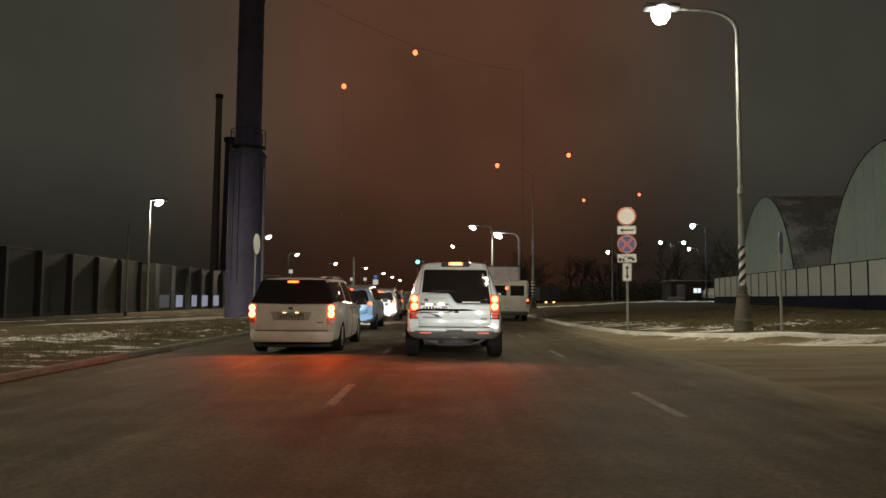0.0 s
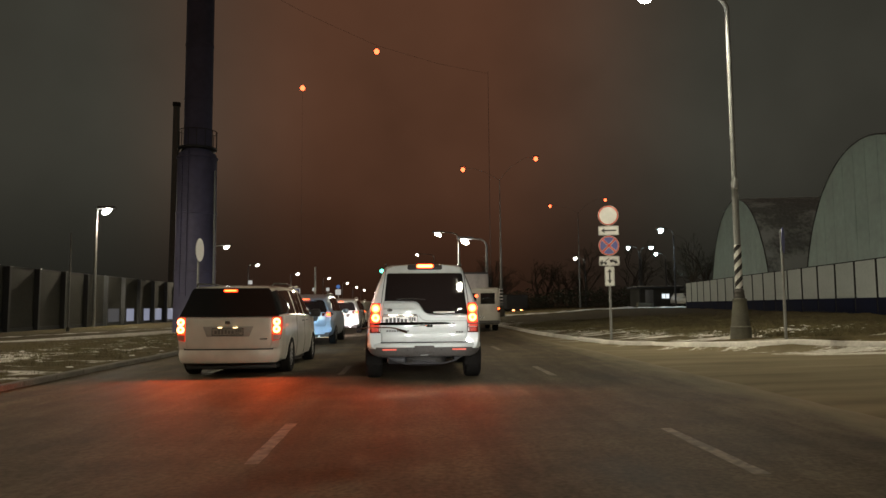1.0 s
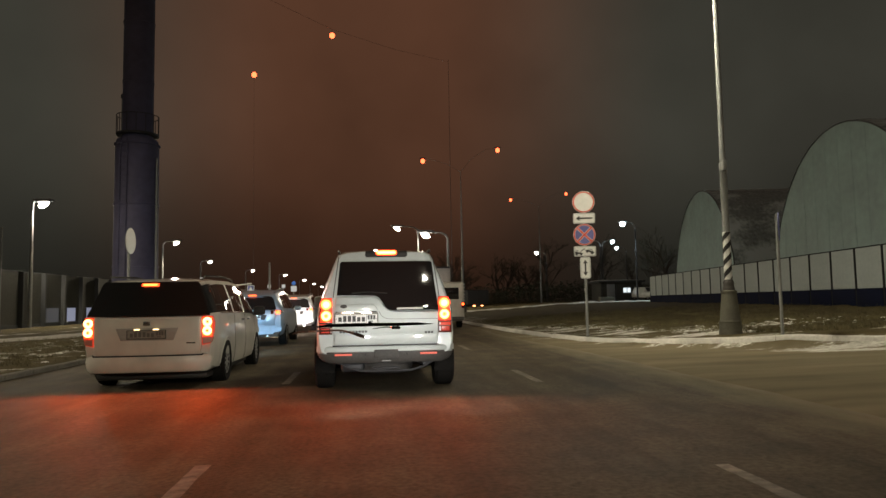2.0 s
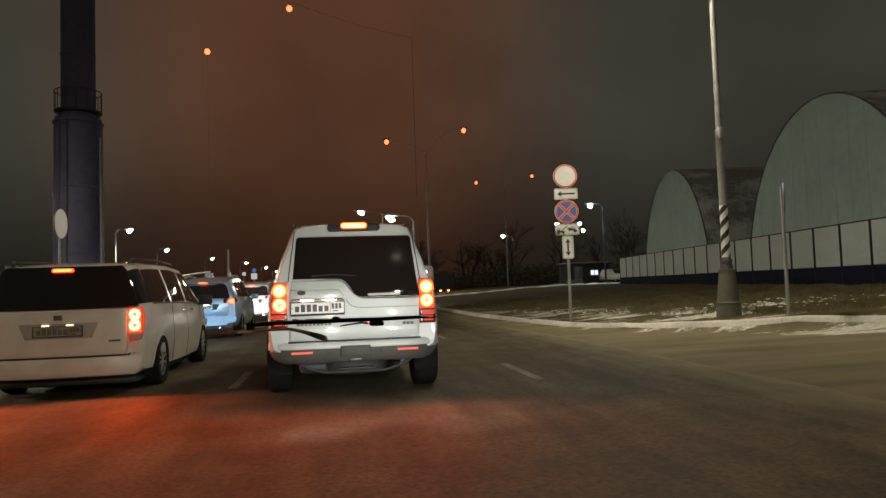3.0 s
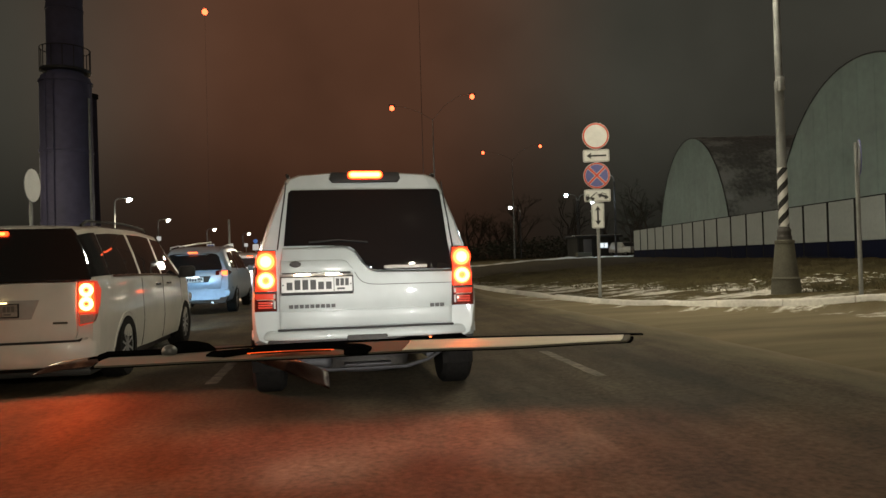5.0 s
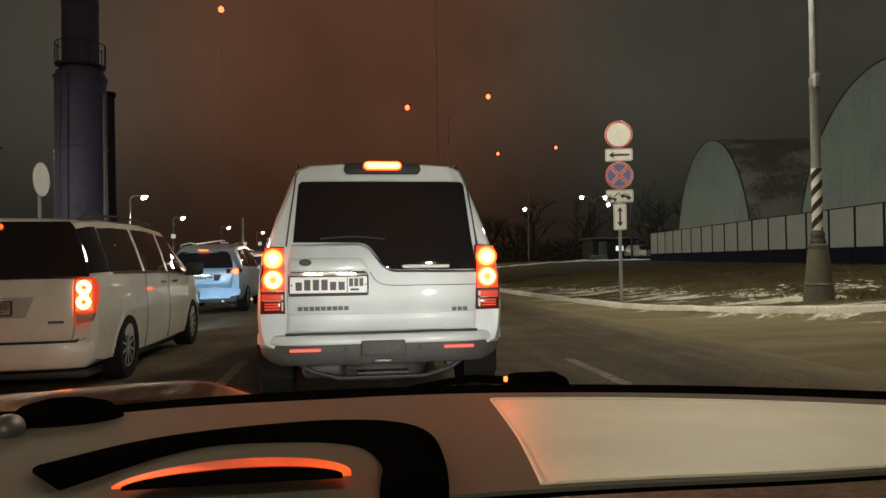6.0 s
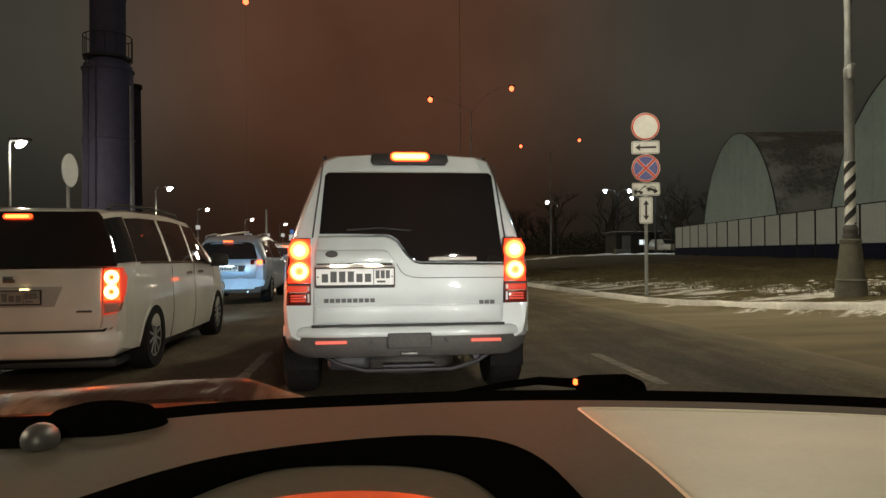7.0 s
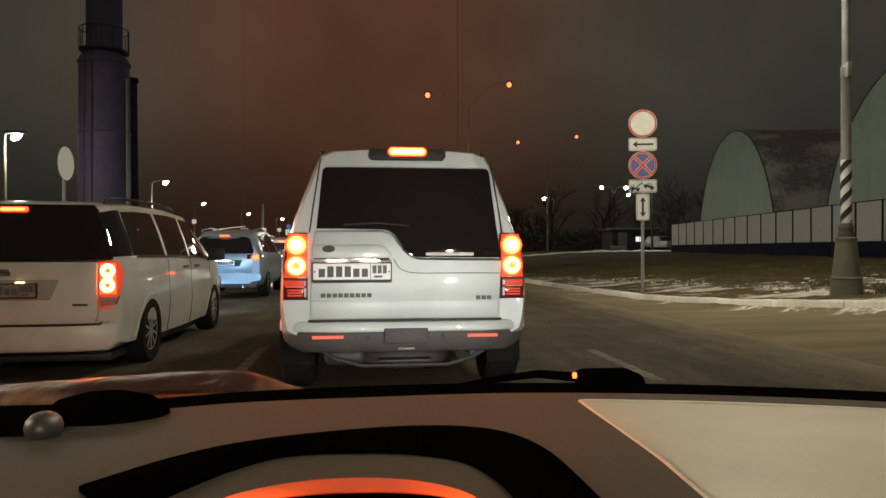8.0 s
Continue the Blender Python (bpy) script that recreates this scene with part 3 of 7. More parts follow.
def build_road():
    bm = bmesh.new()
    xs = [-6.12, -5.2, -4, -2.6, -1.2, 0, 1.2, 2.3, 2.9] + [0.0] * 6
    ys = [-60, -20] + list(np.arange(0, 40, 0.3)) + [42, 46, 50, 60, 80, 120, 200, 400, 900]
    grid = []
    for y in ys:
        e = road_edge(y)
        row = [bm.verts.new((x, y, road_z(x) + 0.012)) for x in xs[:-6]]
        row += [bm.verts.new((e - o, y, 0.012)) for o in (1.3, 0.9, 0.55, 0.28)]
        row += [bm.verts.new((e - 0.12, y, 0.012)), bm.verts.new((e + 0.05, y, -0.02))]
        grid.append(row)
    for a, b in zip(grid, grid[1:]):
        for i in range(len(xs) - 1):
            bm.faces.new((a[i], a[i + 1], b[i + 1], b[i]))
    ob = solo("road", bm, ASPHALT, "dark damp asphalt road with faded lane dashes", "road", kind="structure", smooth=True)
    at = ob.data.attributes.new("slush", "FLOAT", "POINT")
    at.data.foreach_set("value", [float(np.interp(road_edge(v.co.y) - v.co.x, [0, 0.3, 0.9, 1.5], [1, 0.55, 0.15, 0])) for v in ob.data.vertices])
    return ob


def slush_over_asphalt():
    """Brown slush that the wheels have dragged in thin streaks over the asphalt's edge."""
    n, l = ASPHALT.node_tree.nodes, ASPHALT.node_tree.links
    b = n["Principled BSDF"]
    plain = b.inputs["Base Color"].links[0].from_socket
    co, at, mp, ns, add, rg, mix = (n.new("ShaderNode" + k) for k in ("TexCoord", "Attribute", "Mapping", "TexNoise", "Math", "MapRange", "Mix"))
    at.attribute_name = "slush"
    mp.inputs["Scale"].default_value = (1.6, 0.5, 1)
    ns.inputs["Scale"].default_value, ns.inputs["Detail"].default_value = 2.2, 8
    l.new(co.outputs["Object"], mp.inputs["Vector"])
    l.new(mp.outputs["Vector"], ns.inputs["Vector"])
    l.new(ns.outputs["Fac"], add.inputs[0])
    l.new(at.outputs["Fac"], add.inputs[1])
    rg.inputs["From Min"].default_value, rg.inputs["From Max"].default_value = 0.55, 1.35
    l.new(add.outputs["Value"], rg.inputs["Value"])
    mix.data_type = "RGBA"
    mix.inputs["B"].default_value = (0.21, 0.178, 0.116, 1)
    l.new(rg.outputs["Result"], mix.inputs["Factor"])
    l.new(plain, mix.inputs["A"])
    l.new(mix.outputs["Result"], b.inputs["Base Color"])


slush_over_asphalt()


ROAD = build_road()


def road_mark(x, y0, length):
    """A worn dash of lane paint, its edges frayed."""
    bm = bmesh.new()
    n = 12
    rows = []
    for i in range(n + 1):
        y = y0 + length * i / n
        w = 0.055 + 0.012 * noise.noise((x, y * 5, 1))
        o = 0.008 * noise.noise((x + 4, y * 4, 2))
        rows.append([bm.verts.new((x + o - w, y, road_z(x) + 0.017)), bm.verts.new((x + o + w, y, road_z(x) + 0.017))])
    for a, b in zip(rows, rows[1:]):
        bm.faces.new((a[0], a[1], b[1], b[0]))
    ob = new("lane_mark", mesh_of("lane_mark", bm, PAINT_ROAD, False))
    ob.parent = ROAD


for k in range(-1, 14):
    road_mark(2.32, 6.75 + 6.65 * k, 1.75)
    road_mark(-1.2, 0.65 + 6.75 * k, 1.78)


def kerb_stone(length):
    return mesh_of("kerb", box((0, 0, -0.02), (0.15, length - 0.012, 0.24), 0.015, seg=1), KERB, False)


KERB_MESH = kerb_stone(1.0)
KERB_L = thing("kerb_row", pose(-6.18, 0, 0), "grey concrete kerb at the road's edge, dusted with snow", "kerb", kind="structure")
for k in range(-16, 70):
    ob = new("kerb_stone", KERB_MESH)
    ob.parent = KERB_L
    ob.matrix_basis = pose(0.008 * noise.noise((k * 3.1, 0, 0)), 2 + k, -0.07 + 0.01 * noise.noise((0, k * 2.3, 0)), 0, 0, 0.4 * noise.noise((k * 1.7, 5, 0)))

def snow_lumps(name, spots, label):
    """Low uneven clods of frozen snow."""
    rng = random.Random(7)
    verts, faces = [], []
    for x, y, r in spots:
        z = ground_z(x, y)
        n, base = 9, len(verts)
        verts.append((x + rng.uniform(-.2, .2) * r, y, z + r * rng.uniform(0.18, 0.34)))
        for k, (s, h) in enumerate(((0.55, 0.2), (1.0, -0.08))):
            for i in range(n):
                a = 2 * math.pi * i / n
                q = r * s * rng.uniform(0.7, 1.25)
                verts.append((x + 1.25 * q * math.cos(a), y + q * math.sin(a), z + r * h * rng.uniform(0.5, 1.2)))
        for i in range(n):
            j = (i + 1) % n
            faces.append((base, base + 1 + i, base + 1 + j))
            faces.append((base + 1 + i, base + 1 + n + i, base + 1 + n + j, base + 1 + j))
    me = bpy.data.meshes.new(name)
    me.from_pydata(verts, [], faces)
    for p in me.polygons:
        p.use_smooth = True
    me.materials.append(SNOWCLUMP)
    tagged(new(name, me), label, "snow", kind="stuff")


rng = random.Random(3)
spots = []
for _ in range(150):
    spots.append((rng.gauss(10.6, 1.5), rng.gauss(21.3, 0.8), rng.uniform(0.025, 0.08)))
for _ in range(60):
    y = rng.uniform(19, 30)
    spots.append((grass_edge(y) + rng.gauss(0, 0.25), y, rng.uniform(0.03, 0.09)))
snow_lumps("snow_clods", spots, "small dirty clods of frozen snow in the grass")
spots = [(rng.uniform(-13, -6.6), rng.uniform(8, 32), rng.uniform(0.03, 0.1)) for _ in range(110)]
snow_lumps("snow_clods", spots, "small clods of old snow on the grass strip")


def smooth_way(corners, step, rounds):
    """A path through the corners in small steps, its bends rounded."""
    way = [Vector((x, y, 0)) for x, y in corners]
    pts = []
    for a, b in zip(way, way[1:]):
        n = max(2, int((b - a).length / step))
        pts += [a + (b - a) * (i / n) for i in range(n)]
    for _ in range(rounds):
        pts = [pts[0]] + [(p + q + r) / 3 for p, q, r in zip(pts, pts[1:], pts[2:])] + [pts[-1]]
    return pts


def corner_kerb():
    """Pale kerb stones, crusted with snow, along the road and round into the side turning; one has slipped."""
    root = thing("kerb_row", pose(0, 0, 0), "pale kerb stones crusted with snow, curving into a turning", "kerb", kind="structure")
    pts = smooth_way(((5.0, 52), (5.0, 45), (5.02, 34), (5.02, 28.4), (5.22, 26), (5.50, 23.4), (5.72, 21.2), (6.1, 19.9), (7.2, 18.5), (8.5, 17.3), (12, 16.2), (20, 15.4), (34, 14.8)), 0.2, 40)
    per = 5
    for k in range(0, len(pts) - per, per):
        run = pts[k:k + per + 1]
        slip = 24.6 < run[0].y < 25.7 and run[0].x < 6
        bm = bmesh.new()
        rows = []
        for i, p in enumerate(run):
            d = (run[min(i + 1, per)] - run[max(i - 1, 0)]).normalized()
            side = Vector((d.y, -d.x, 0))
            end = 0.004 * (1 if i == 0 else -1 if i == per else 0)
            q = p + d * (end * (6 if slip else 1)) + side * (0.008 * noise.noise((k * 1.3, 2, 0)) + (0.05 - 0.02 * i if slip else 0.0))
            za, zb = (ground_z(q.x + side.x * w, q.y + side.y * w) for w in (-0.24, 0.24))
            low, high = min(za, zb), max(za, zb)
            top = min(max(low + 0.135, high + 0.03), low + 0.20) + 0.006 * noise.noise((k * 2.1, 5, 0)) - (0.010 * i if slip else 0.0)
            rows.append([bm.verts.new((q.x + side.x * u, q.y + side.y * u, z + 0.007 * noise.noise((q.x * 5 + u * 20, q.y * 5, 1)) * (z > low))) for u, z in ((-0.085, low - 0.12), (-0.085, top - 0.035), (-0.055, top - 0.006), (0, top), (0.055, top - 0.006), (0.085, top - 0.035), (0.085, low - 0.12))])
        for a, b in zip(rows, rows[1:]):
            for i in range(6):
                bm.faces.new((a[i], a[i + 1], b[i + 1], b[i]))
        bm.faces.new(rows[0])
        bm.faces.new(rows[-1][::-1])
        part("kerb_stone", bm, SNOWCLUMP, root, smooth=True, angle=50)


corner_kerb()


def snow_ridge():
    """A low bank of snow at the far edge of the grass, before the yard."""
    pts = smooth_way(((5.2, 62), (9, 62), (12.8, 63), (17.5, 66), (22, 67.5), (30, 70)), 0.4, 20)
    verts, faces, m = [], [], 7
    for i, p in enumerate(pts):
        d = (pts[min(i + 1, len(pts) - 1)] - pts[max(i - 1, 0)]).normalized()
        side = Vector((d.y, -d.x, 0))
        w = 0.55 + 0.3 * noise.noise((p.x * 0.5, p.y * 0.5, 4))
        h = 0.11 + 0.07 * noise.noise((p.x * 0.7, p.y * 0.7, 1)) + 0.03 * noise.noise((p.x * 4, p.y * 4, 2))
        for k in range(m):
            u = 2 * k / (m - 1) - 1
            q = p + side * (u * w)
            verts.append((q.x, q.y, ground_z(q.x, q.y) - 0.02 + max(0.0, h) * max(0.0, 1 - u * u) ** 0.8))
    for i in range(len(pts) - 1):
        for k in range(m - 1):
            faces.append((i * m + k, i * m + k + 1, (i + 1) * m + k + 1, (i + 1) * m + k))
    me = bpy.data.meshes.new("snow_ridge")
    me.from_pydata(verts, [], faces)
    for p in me.polygons:
        p.use_smooth = True
    me.materials.append(SNOWCLUMP)
    tagged(new("snow_ridge", me), "low bank of old snow at the yard's edge", "snow", kind="stuff")


snow_ridge()


def grass_blades(name, count, place, label, seed):
    rng = random.Random(seed)
    verts, faces = [], []
    while len(faces) < count:
        x, y = place(rng)
        if noise.noise((x * 0.8, y * 0.8, 6)) < rng.uniform(-0.5, 0.25):
            continue
        z = ground_z(x, y) - 0.01
        for _ in range(5):
            a, h, w = rng.uniform(0, 6.283), rng.uniform(0.04, 0.13), rng.uniform(0.004, 0.009)
            px, py = x + rng.gauss(0, 0.05), y + rng.gauss(0, 0.05)
            lx, ly = rng.gauss(0, 0.05), rng.gauss(0, 0.05)
            b = len(verts)
            verts += [(px - w * math.cos(a), py - w * math.sin(a), z), (px + w * math.cos(a), py + w * math.sin(a), z), (px + lx, py + ly, z + h)]
            faces.append((b, b + 1, b + 2))
    me = bpy.data.meshes.new(name)
    me.from_pydata(verts, [], faces)
    me.materials.append(GRASS)
    tagged(new(name, me), label, "grass", kind="stuff")


grass_blades("grass", 52000, lambda r: (lambda y: (grass_edge(y) - 0.6 + abs(r.gauss(0, 6.0)), y))(r.uniform(17, 40)), "short withered grass on the rising verge", 11)
grass_blades("grass", 22000, lambda r: (-6.5 - abs(r.gauss(0, 4.5)), r.uniform(7, 36)), "short withered grass on the roadside strip", 12)


# ---------------------------------------------------------------- hangars and their fence
FA = math.degrees(math.atan(0.15))


def fence_x(y):
    return 17.3 + 0.15 * (y - 28)


def build_fence():
    step, k0 = 1.64, 28
    root = thing("panel_fence", pose(fence_x(54.15), 54.15, 0.0, 0, 0, -FA), "long fence of white metal panels on a dark blue plinth", "fence")
    panel = mesh_of("panel", box((0, -step / 2, 2.06), (0.04, step - 0.108, 1.40), 0.008, seg=1), FENCE, False)
    post = mesh_of("post", box((0, 0, 1.42), (0.08, 0.10, 2.74), 0.006, seg=1), FENCE_POST, False)
    plinth = mesh_of("plinth", box((-0.01, -step / 2, 0.93), (0.08, step - 0.104, 0.84), 0.006, seg=1), FENCE_BLUE, False)
    rail = mesh_of("top_rail", box((0, -step / 2, 2.78), (0.07, step - 0.104, 0.035), 0.005, seg=1), FENCE_POST, False)
    for k in range(k0):
        m = pose(0, -1.641 * k, 0)
        for nm, me in (("post", post), ("panel", panel), ("plinth", plinth), ("top_rail", rail)):
            ob = new(nm, me)
            ob.parent = root
            ob.matrix_basis = m @ pose(0.006 * noise.noise((k * 2.7, 1, 0)), 0, 0, 0, 0.5 * noise.noise((k * 3.3, 2, 0)), 0)


build_fence()


def hangar(y, tall, half):
    """An arched store: sheet gable towards the road, ribbed vault running away from it."""
    x = 15.3 + 0.15 * y
    top, length = tall, 26.0

    def arch(n=48, grow=0.0):
        out = []
        for i in range(n + 1):
            a = math.pi * i / n
            c, s = math.cos(a), math.sin(a)
            out.append(((half + grow) * c, 0.3 + (top + grow - 0.3) * s))
        return out

    root = thing("hangar", pose(x, y, 0, 0, 0, 90 - FA), "tall arched storage hangar with a pale grey-green sheet gable", "hangar", "arched hangars")
    # local: x along the gable, -y... the vault runs along local -y, away from the road
    pts = arch()
    bm = bmesh.new()
    strips = 26
    for k in range(strips):
        xa, xb = -half + 2 * half * k / strips, -half + 2 * half * (k + 1) / strips
        za, zb = (0.3 + (top - 0.3) * max(0.0, 1 - min(1, abs(v) / half) ** 2) ** 0.5 for v in (xa, xb))
        ym = 0.008 if k % 2 else 0.0
        f = [bm.verts.new(p) for p in ((xa, ym, 0), (xb, ym, 0), (xb, ym, max(0.02, zb)), (xa, ym, max(0.02, za)))]
        bm.faces.new(f)
        if k:
            g = [bm.verts.new(p) for p in ((xa, 0, 0), (xa, 0.008, 0), (xa, 0.008, max(0.02, za)), (xa, 0, max(0.02, za)))]
            bm.faces.new(g)
    part("gable", bm, HANGAR, root, "pale ribbed sheet gable", False)
    bm = bmesh.new()
    rows = []
    n = 52
    for k in range(n + 1):
        yy = -length * k / n
        g = 0.015 + (0.05 if k % 2 else 0.0)
        rows.append([bm.verts.new((px, yy - 0.03, pz)) for px, pz in arch(40, g)])
    for a, b in zip(rows, rows[1:]):
        for i in range(40):
            bm.faces.new((a[i], a[i + 1], b[i + 1], b[i]))
    part("roof", bm, ROOF, root, "dark weathered ribbed vault with snow remains", True, 20)
    part("rim", tube([(px, 0.02, pz) for px, pz in arch(40, 0.0)], 0.03, n=8), FENCE_FRAME, root, "dark edge flashing")


hangar(48.6, 8.35, 6.2)
hangar(31.0, 8.4, 6.8)


def bare_tree(x, y, h, seed, label="bare tree, dim against the night sky"):
    """A tapered trunk with limbs that fork, and a crown of fine twigs."""
    rng = random.Random(seed)
    z0 = ground_z(x, y) - 0.1
    root = thing("tree", pose(x, y, z0), label, "tree", "trees behind the fence")
    wood, twigs = bmesh.new(), bmesh.new()

    def grow(p, d, ln, r, depth):
        q = p + d * ln * 0.5 + Vector((rng.gauss(0, .04), rng.gauss(0, .04), 0)) * ln
        e = p + d * ln
        tube([p, q, e], r, r * 0.62, 6 if depth < 2 else 4, wood if depth < 3 else twigs)
        if depth >= 5:
            return
        for _ in range(3 if depth else 6):
            t = rng.uniform(0.45, 1.0)
            nd = (d + Vector((rng.gauss(0, .6), rng.gauss(0, .6), rng.gauss(0.15, .3)))).normalized()
            grow(p + d * ln * t, nd, ln * rng.uniform(0.45, 0.7), r * 0.5, depth + 1)

    grow(Vector((0, 0, 0)), Vector((0, 0, 1)), h * 0.45, h * 0.016, 0)
    part("trunk", wood, BARK, root, smooth=False)
    part("crown", twigs, NEEDLES, root, smooth=False)


for i, (tx, ty, th) in enumerate(((38, 112, 9), (46, 120, 10), (24.6, 61.0, 6.4), (27.0, 64.5, 7.2), (29.5, 73.0, 8.0))):
    bare_tree(tx, ty, th, 20 + i)


def far_woods():
    """Dark bare trees that close the view beyond the yard and behind the far fence."""
    rng = random.Random(41)
    bases = [o for o in scene.objects if o.name.startswith("tree") and o.parent is None][:2]
    spots = [(rng.uniform(24, 75), rng.uniform(92, 135)) for _ in range(18)] + [(rng.uniform(9, 24), rng.uniform(105, 150)) for _ in range(10)]
    for i, (x, y) in enumerate(spots):
        k = rng.uniform(0.8, 1.35)
        ob = copy_thing(bases[i % 2], pose(x, y, 0.1, 0, 0, rng.uniform(0, 360)))
        ob.scale = (k * 1.15, k * 1.15, k)
        tagged(ob, "bare tree of the dark wood in the distance", "tree", "trees of the far wood")


far_woods()


def undergrowth():
    """A dark tangle of scrub under the far trees: many small crossing leaves and stems."""
    rng = random.Random(52)
    verts, faces = [], []
    for k in range(44000):
        if k % 2:
            x, y = rng.uniform(9, 85), rng.uniform(96, 118)
            top = 2.6 + 2.2 * noise.noise((x * 0.14, 3, 0)) + 1.2 * noise.noise((x * 0.5, 7, 0)) + max(0.0, x - 30) * 0.03
        else:
            x, y = rng.uniform(-110, -30), rng.uniform(75, 98)
            top = 3.6 + 2.4 * noise.noise((x * 0.12, 5, 0)) + 1.2 * noise.noise((x * 0.5, 9, 0))
        z = 0.4 + max(0.6, top) * rng.random() ** 0.8
        a, r, w = rng.uniform(0, 6.283), rng.uniform(0.08, 0.24), rng.uniform(0.04, 0.12)
        dx, dy, dz = r * math.cos(a), r * math.sin(a), rng.uniform(-0.3, 0.5) * r
        b = len(verts)
        verts += [(x - dx, y - dy, z - dz), (x + w * math.sin(a), y, z + w), (x + dx, y + dy, z + dz), (x - w * math.sin(a), y, z - w)]
        faces.append((b, b + 1, b + 2, b + 3))
    me = bpy.data.meshes.new("undergrowth")
    me.from_pydata(verts, [], faces)
    me.materials.append(NEEDLES)
    tagged(new("undergrowth", me), "dark scrub under the far trees", "bushes", kind="stuff")


undergrowth()


# ---------------------------------------------------------------- vehicles
def wheel(parent, x, y, r, w, side, spokes=10):
    """A tyre with a spoked rim; side is the way its outer face looks along x."""
    turn = pose(x, y, r, 0, 90 * side, 0)
    rows = [(r * 0.62, -w / 2), (r * 0.9, -w / 2), (r * 0.985, -w * 0.38), (r, -w * 0.2), (r, w * 0.2), (r * 0.985, w * 0.38), (r * 0.9, w / 2), (r * 0.66, w / 2), (r * 0.64, w * 0.42)]
    root = part("wheel", lathe(rows, 36, None, turn), RUBBER, parent, "black dirty tyre on an alloy rim")
    bm = lathe([(r * 0.63, -w * 0.3), (r * 0.63, w * 0.3), (r * 0.6, w * 0.44), (r * 0.57, w * 0.44), (r * 0.56, w * 0.1)], 36)
    lathe([(r * 0.16, w * 0.05), (r * 0.16, w * 0.40), (r * 0.12, w * 0.45)], 20, bm)
    for k in range(spokes):
        box((r * 0.36, 0, w * 0.36), (r * 0.46, r * (0.085 if spokes > 6 else 0.13), w * 0.16), 0.006, bm, pose(0, 0, 0, 0, 0, 360 * k / spokes), 1)
    bm.transform(turn)
    part("rim", bm, ALLOY, root, "grey spoked alloy rim")


class Shell:
    """A car body as sections along y, rear at 0, from tables of its heights and half widths."""

    def __init__(self, ys, zb, belt, roof, low, wide, waist, top, lean=0.0, lean_len=0.8, plan=0.05, bulge=(0.0, 0.8, 0.35)):
        self.t = (ys, zb, belt, roof, low, wide, waist, top)
        self.lean, self.lean_len, self.plan, self.bulge = lean, lean_len, plan, bulge

    def row(self, y):
        ys = self.t[0]
        return [float(np.interp(y, ys, c)) for c in self.t[1:]]

    def shear(self, x, z, y=0.0):
        belt = self.row(y)[1]
        fall = max(0.0, 1 - y / self.lean_len)
        swell, mid, reach = self.bulge
        return fall * (-swell * max(0.0, 1 - ((z - mid) / reach) ** 2) + self.lean * max(0.0, z - belt) + self.plan * (x / max(0.2, self.t[5][0])) ** 2)

    def half(self, y):
        zb, belt, roof, low, wide, waist, top = self.row(y)
        h, g = belt - zb, roof - belt
        return [(0, zb), (low * 0.9, zb), (low, zb + 0.04), (low + (wide - low) * 0.6, zb + 0.18 * h), (wide, zb + 0.42 * h), (wide - 0.006, zb + 0.62 * h), (waist + 0.012, belt - 0.05),
                (waist, belt), (waist + (top - waist) * 0.5, belt + 0.47 * g), (top, belt + 0.86 * g), (top - 0.03, belt + 0.945 * g), (top - 0.11, roof - 0.006), (top * 0.45, roof + 0.008), (0, roof + 0.012)]

    def skin(self, n=56):
        bm = bmesh.new()
        y0, y1 = self.t[0][0], self.t[0][-1]
        keys = sorted(set([y0 + (y1 - y0) * k / n for k in range(n + 1)] + list(self.t[0])))
        rings = []
        for y in keys:
            hp = self.half(y)
            loop = hp + [(-x, z) for x, z in hp[-2:0:-1]]
            rings.append([bm.verts.new((x, y + self.shear(x, z, y), z)) for x, z in loop])
        m = len(rings[0])
        for a, b in zip(rings, rings[1:]):
            for i in range(m):
                bm.faces.new((a[i], a[(i + 1) % m], b[(i + 1) % m], b[i]))
        bm.faces.new(rings[0])
        bm.faces.new(rings[-1][::-1])
        return bm

    def side(self, y, f, out=0.008):
        """A place on the side glass at y and the height fraction f from belt to roof."""
        zb, belt, roof, low, wide, waist, top = self.row(y)
        x, z = waist + (top - waist) * float(np.interp(f, [0, 0.47, 0.86], [0, 0.5, 1])), belt + (roof - belt) * f
        return Vector((x + out, y + self.shear(x, z, y), z))

    def pane(self, corners, sign, thick=0.02, nu=12, nv=6):
        """A side pane that follows the body, from its four corners (y, f): rear low, front low, front high, rear high."""
        bm = bmesh.new()
        (a, b, c, d) = corners
        out, inn = [], []
        for j in range(nv + 1):
            v = j / nv
            ro, ri = [], []
            for i in range(nu + 1):
                u = i / nu
                y = (a[0] * (1 - u) + b[0] * u) * (1 - v) + (d[0] * (1 - u) + c[0] * u) * v
                f = (a[1] * (1 - u) + b[1] * u) * (1 - v) + (d[1] * (1 - u) + c[1] * u) * v
                q = self.side(y, f)
                ro.append(bm.verts.new((sign * q.x, q.y, q.z)))
                ri.append(bm.verts.new((sign * (q.x - thick), q.y, q.z)))
            out.append(ro)
            inn.append(ri)
        for g in (out, inn):
            for j in range(nv):
                for i in range(nu):
                    bm.faces.new((g[j][i], g[j][i + 1], g[j + 1][i + 1], g[j + 1][i]))
        for j in range(nv):
            for i in (0, nu):
                bm.faces.new((out[j][i], out[j + 1][i], inn[j + 1][i], inn[j][i]))
        for i in range(nu):
            for j in (0, nv):
                bm.faces.new((out[j][i], out[j][i + 1], inn[j][i + 1], inn[j][i]))
        return bm


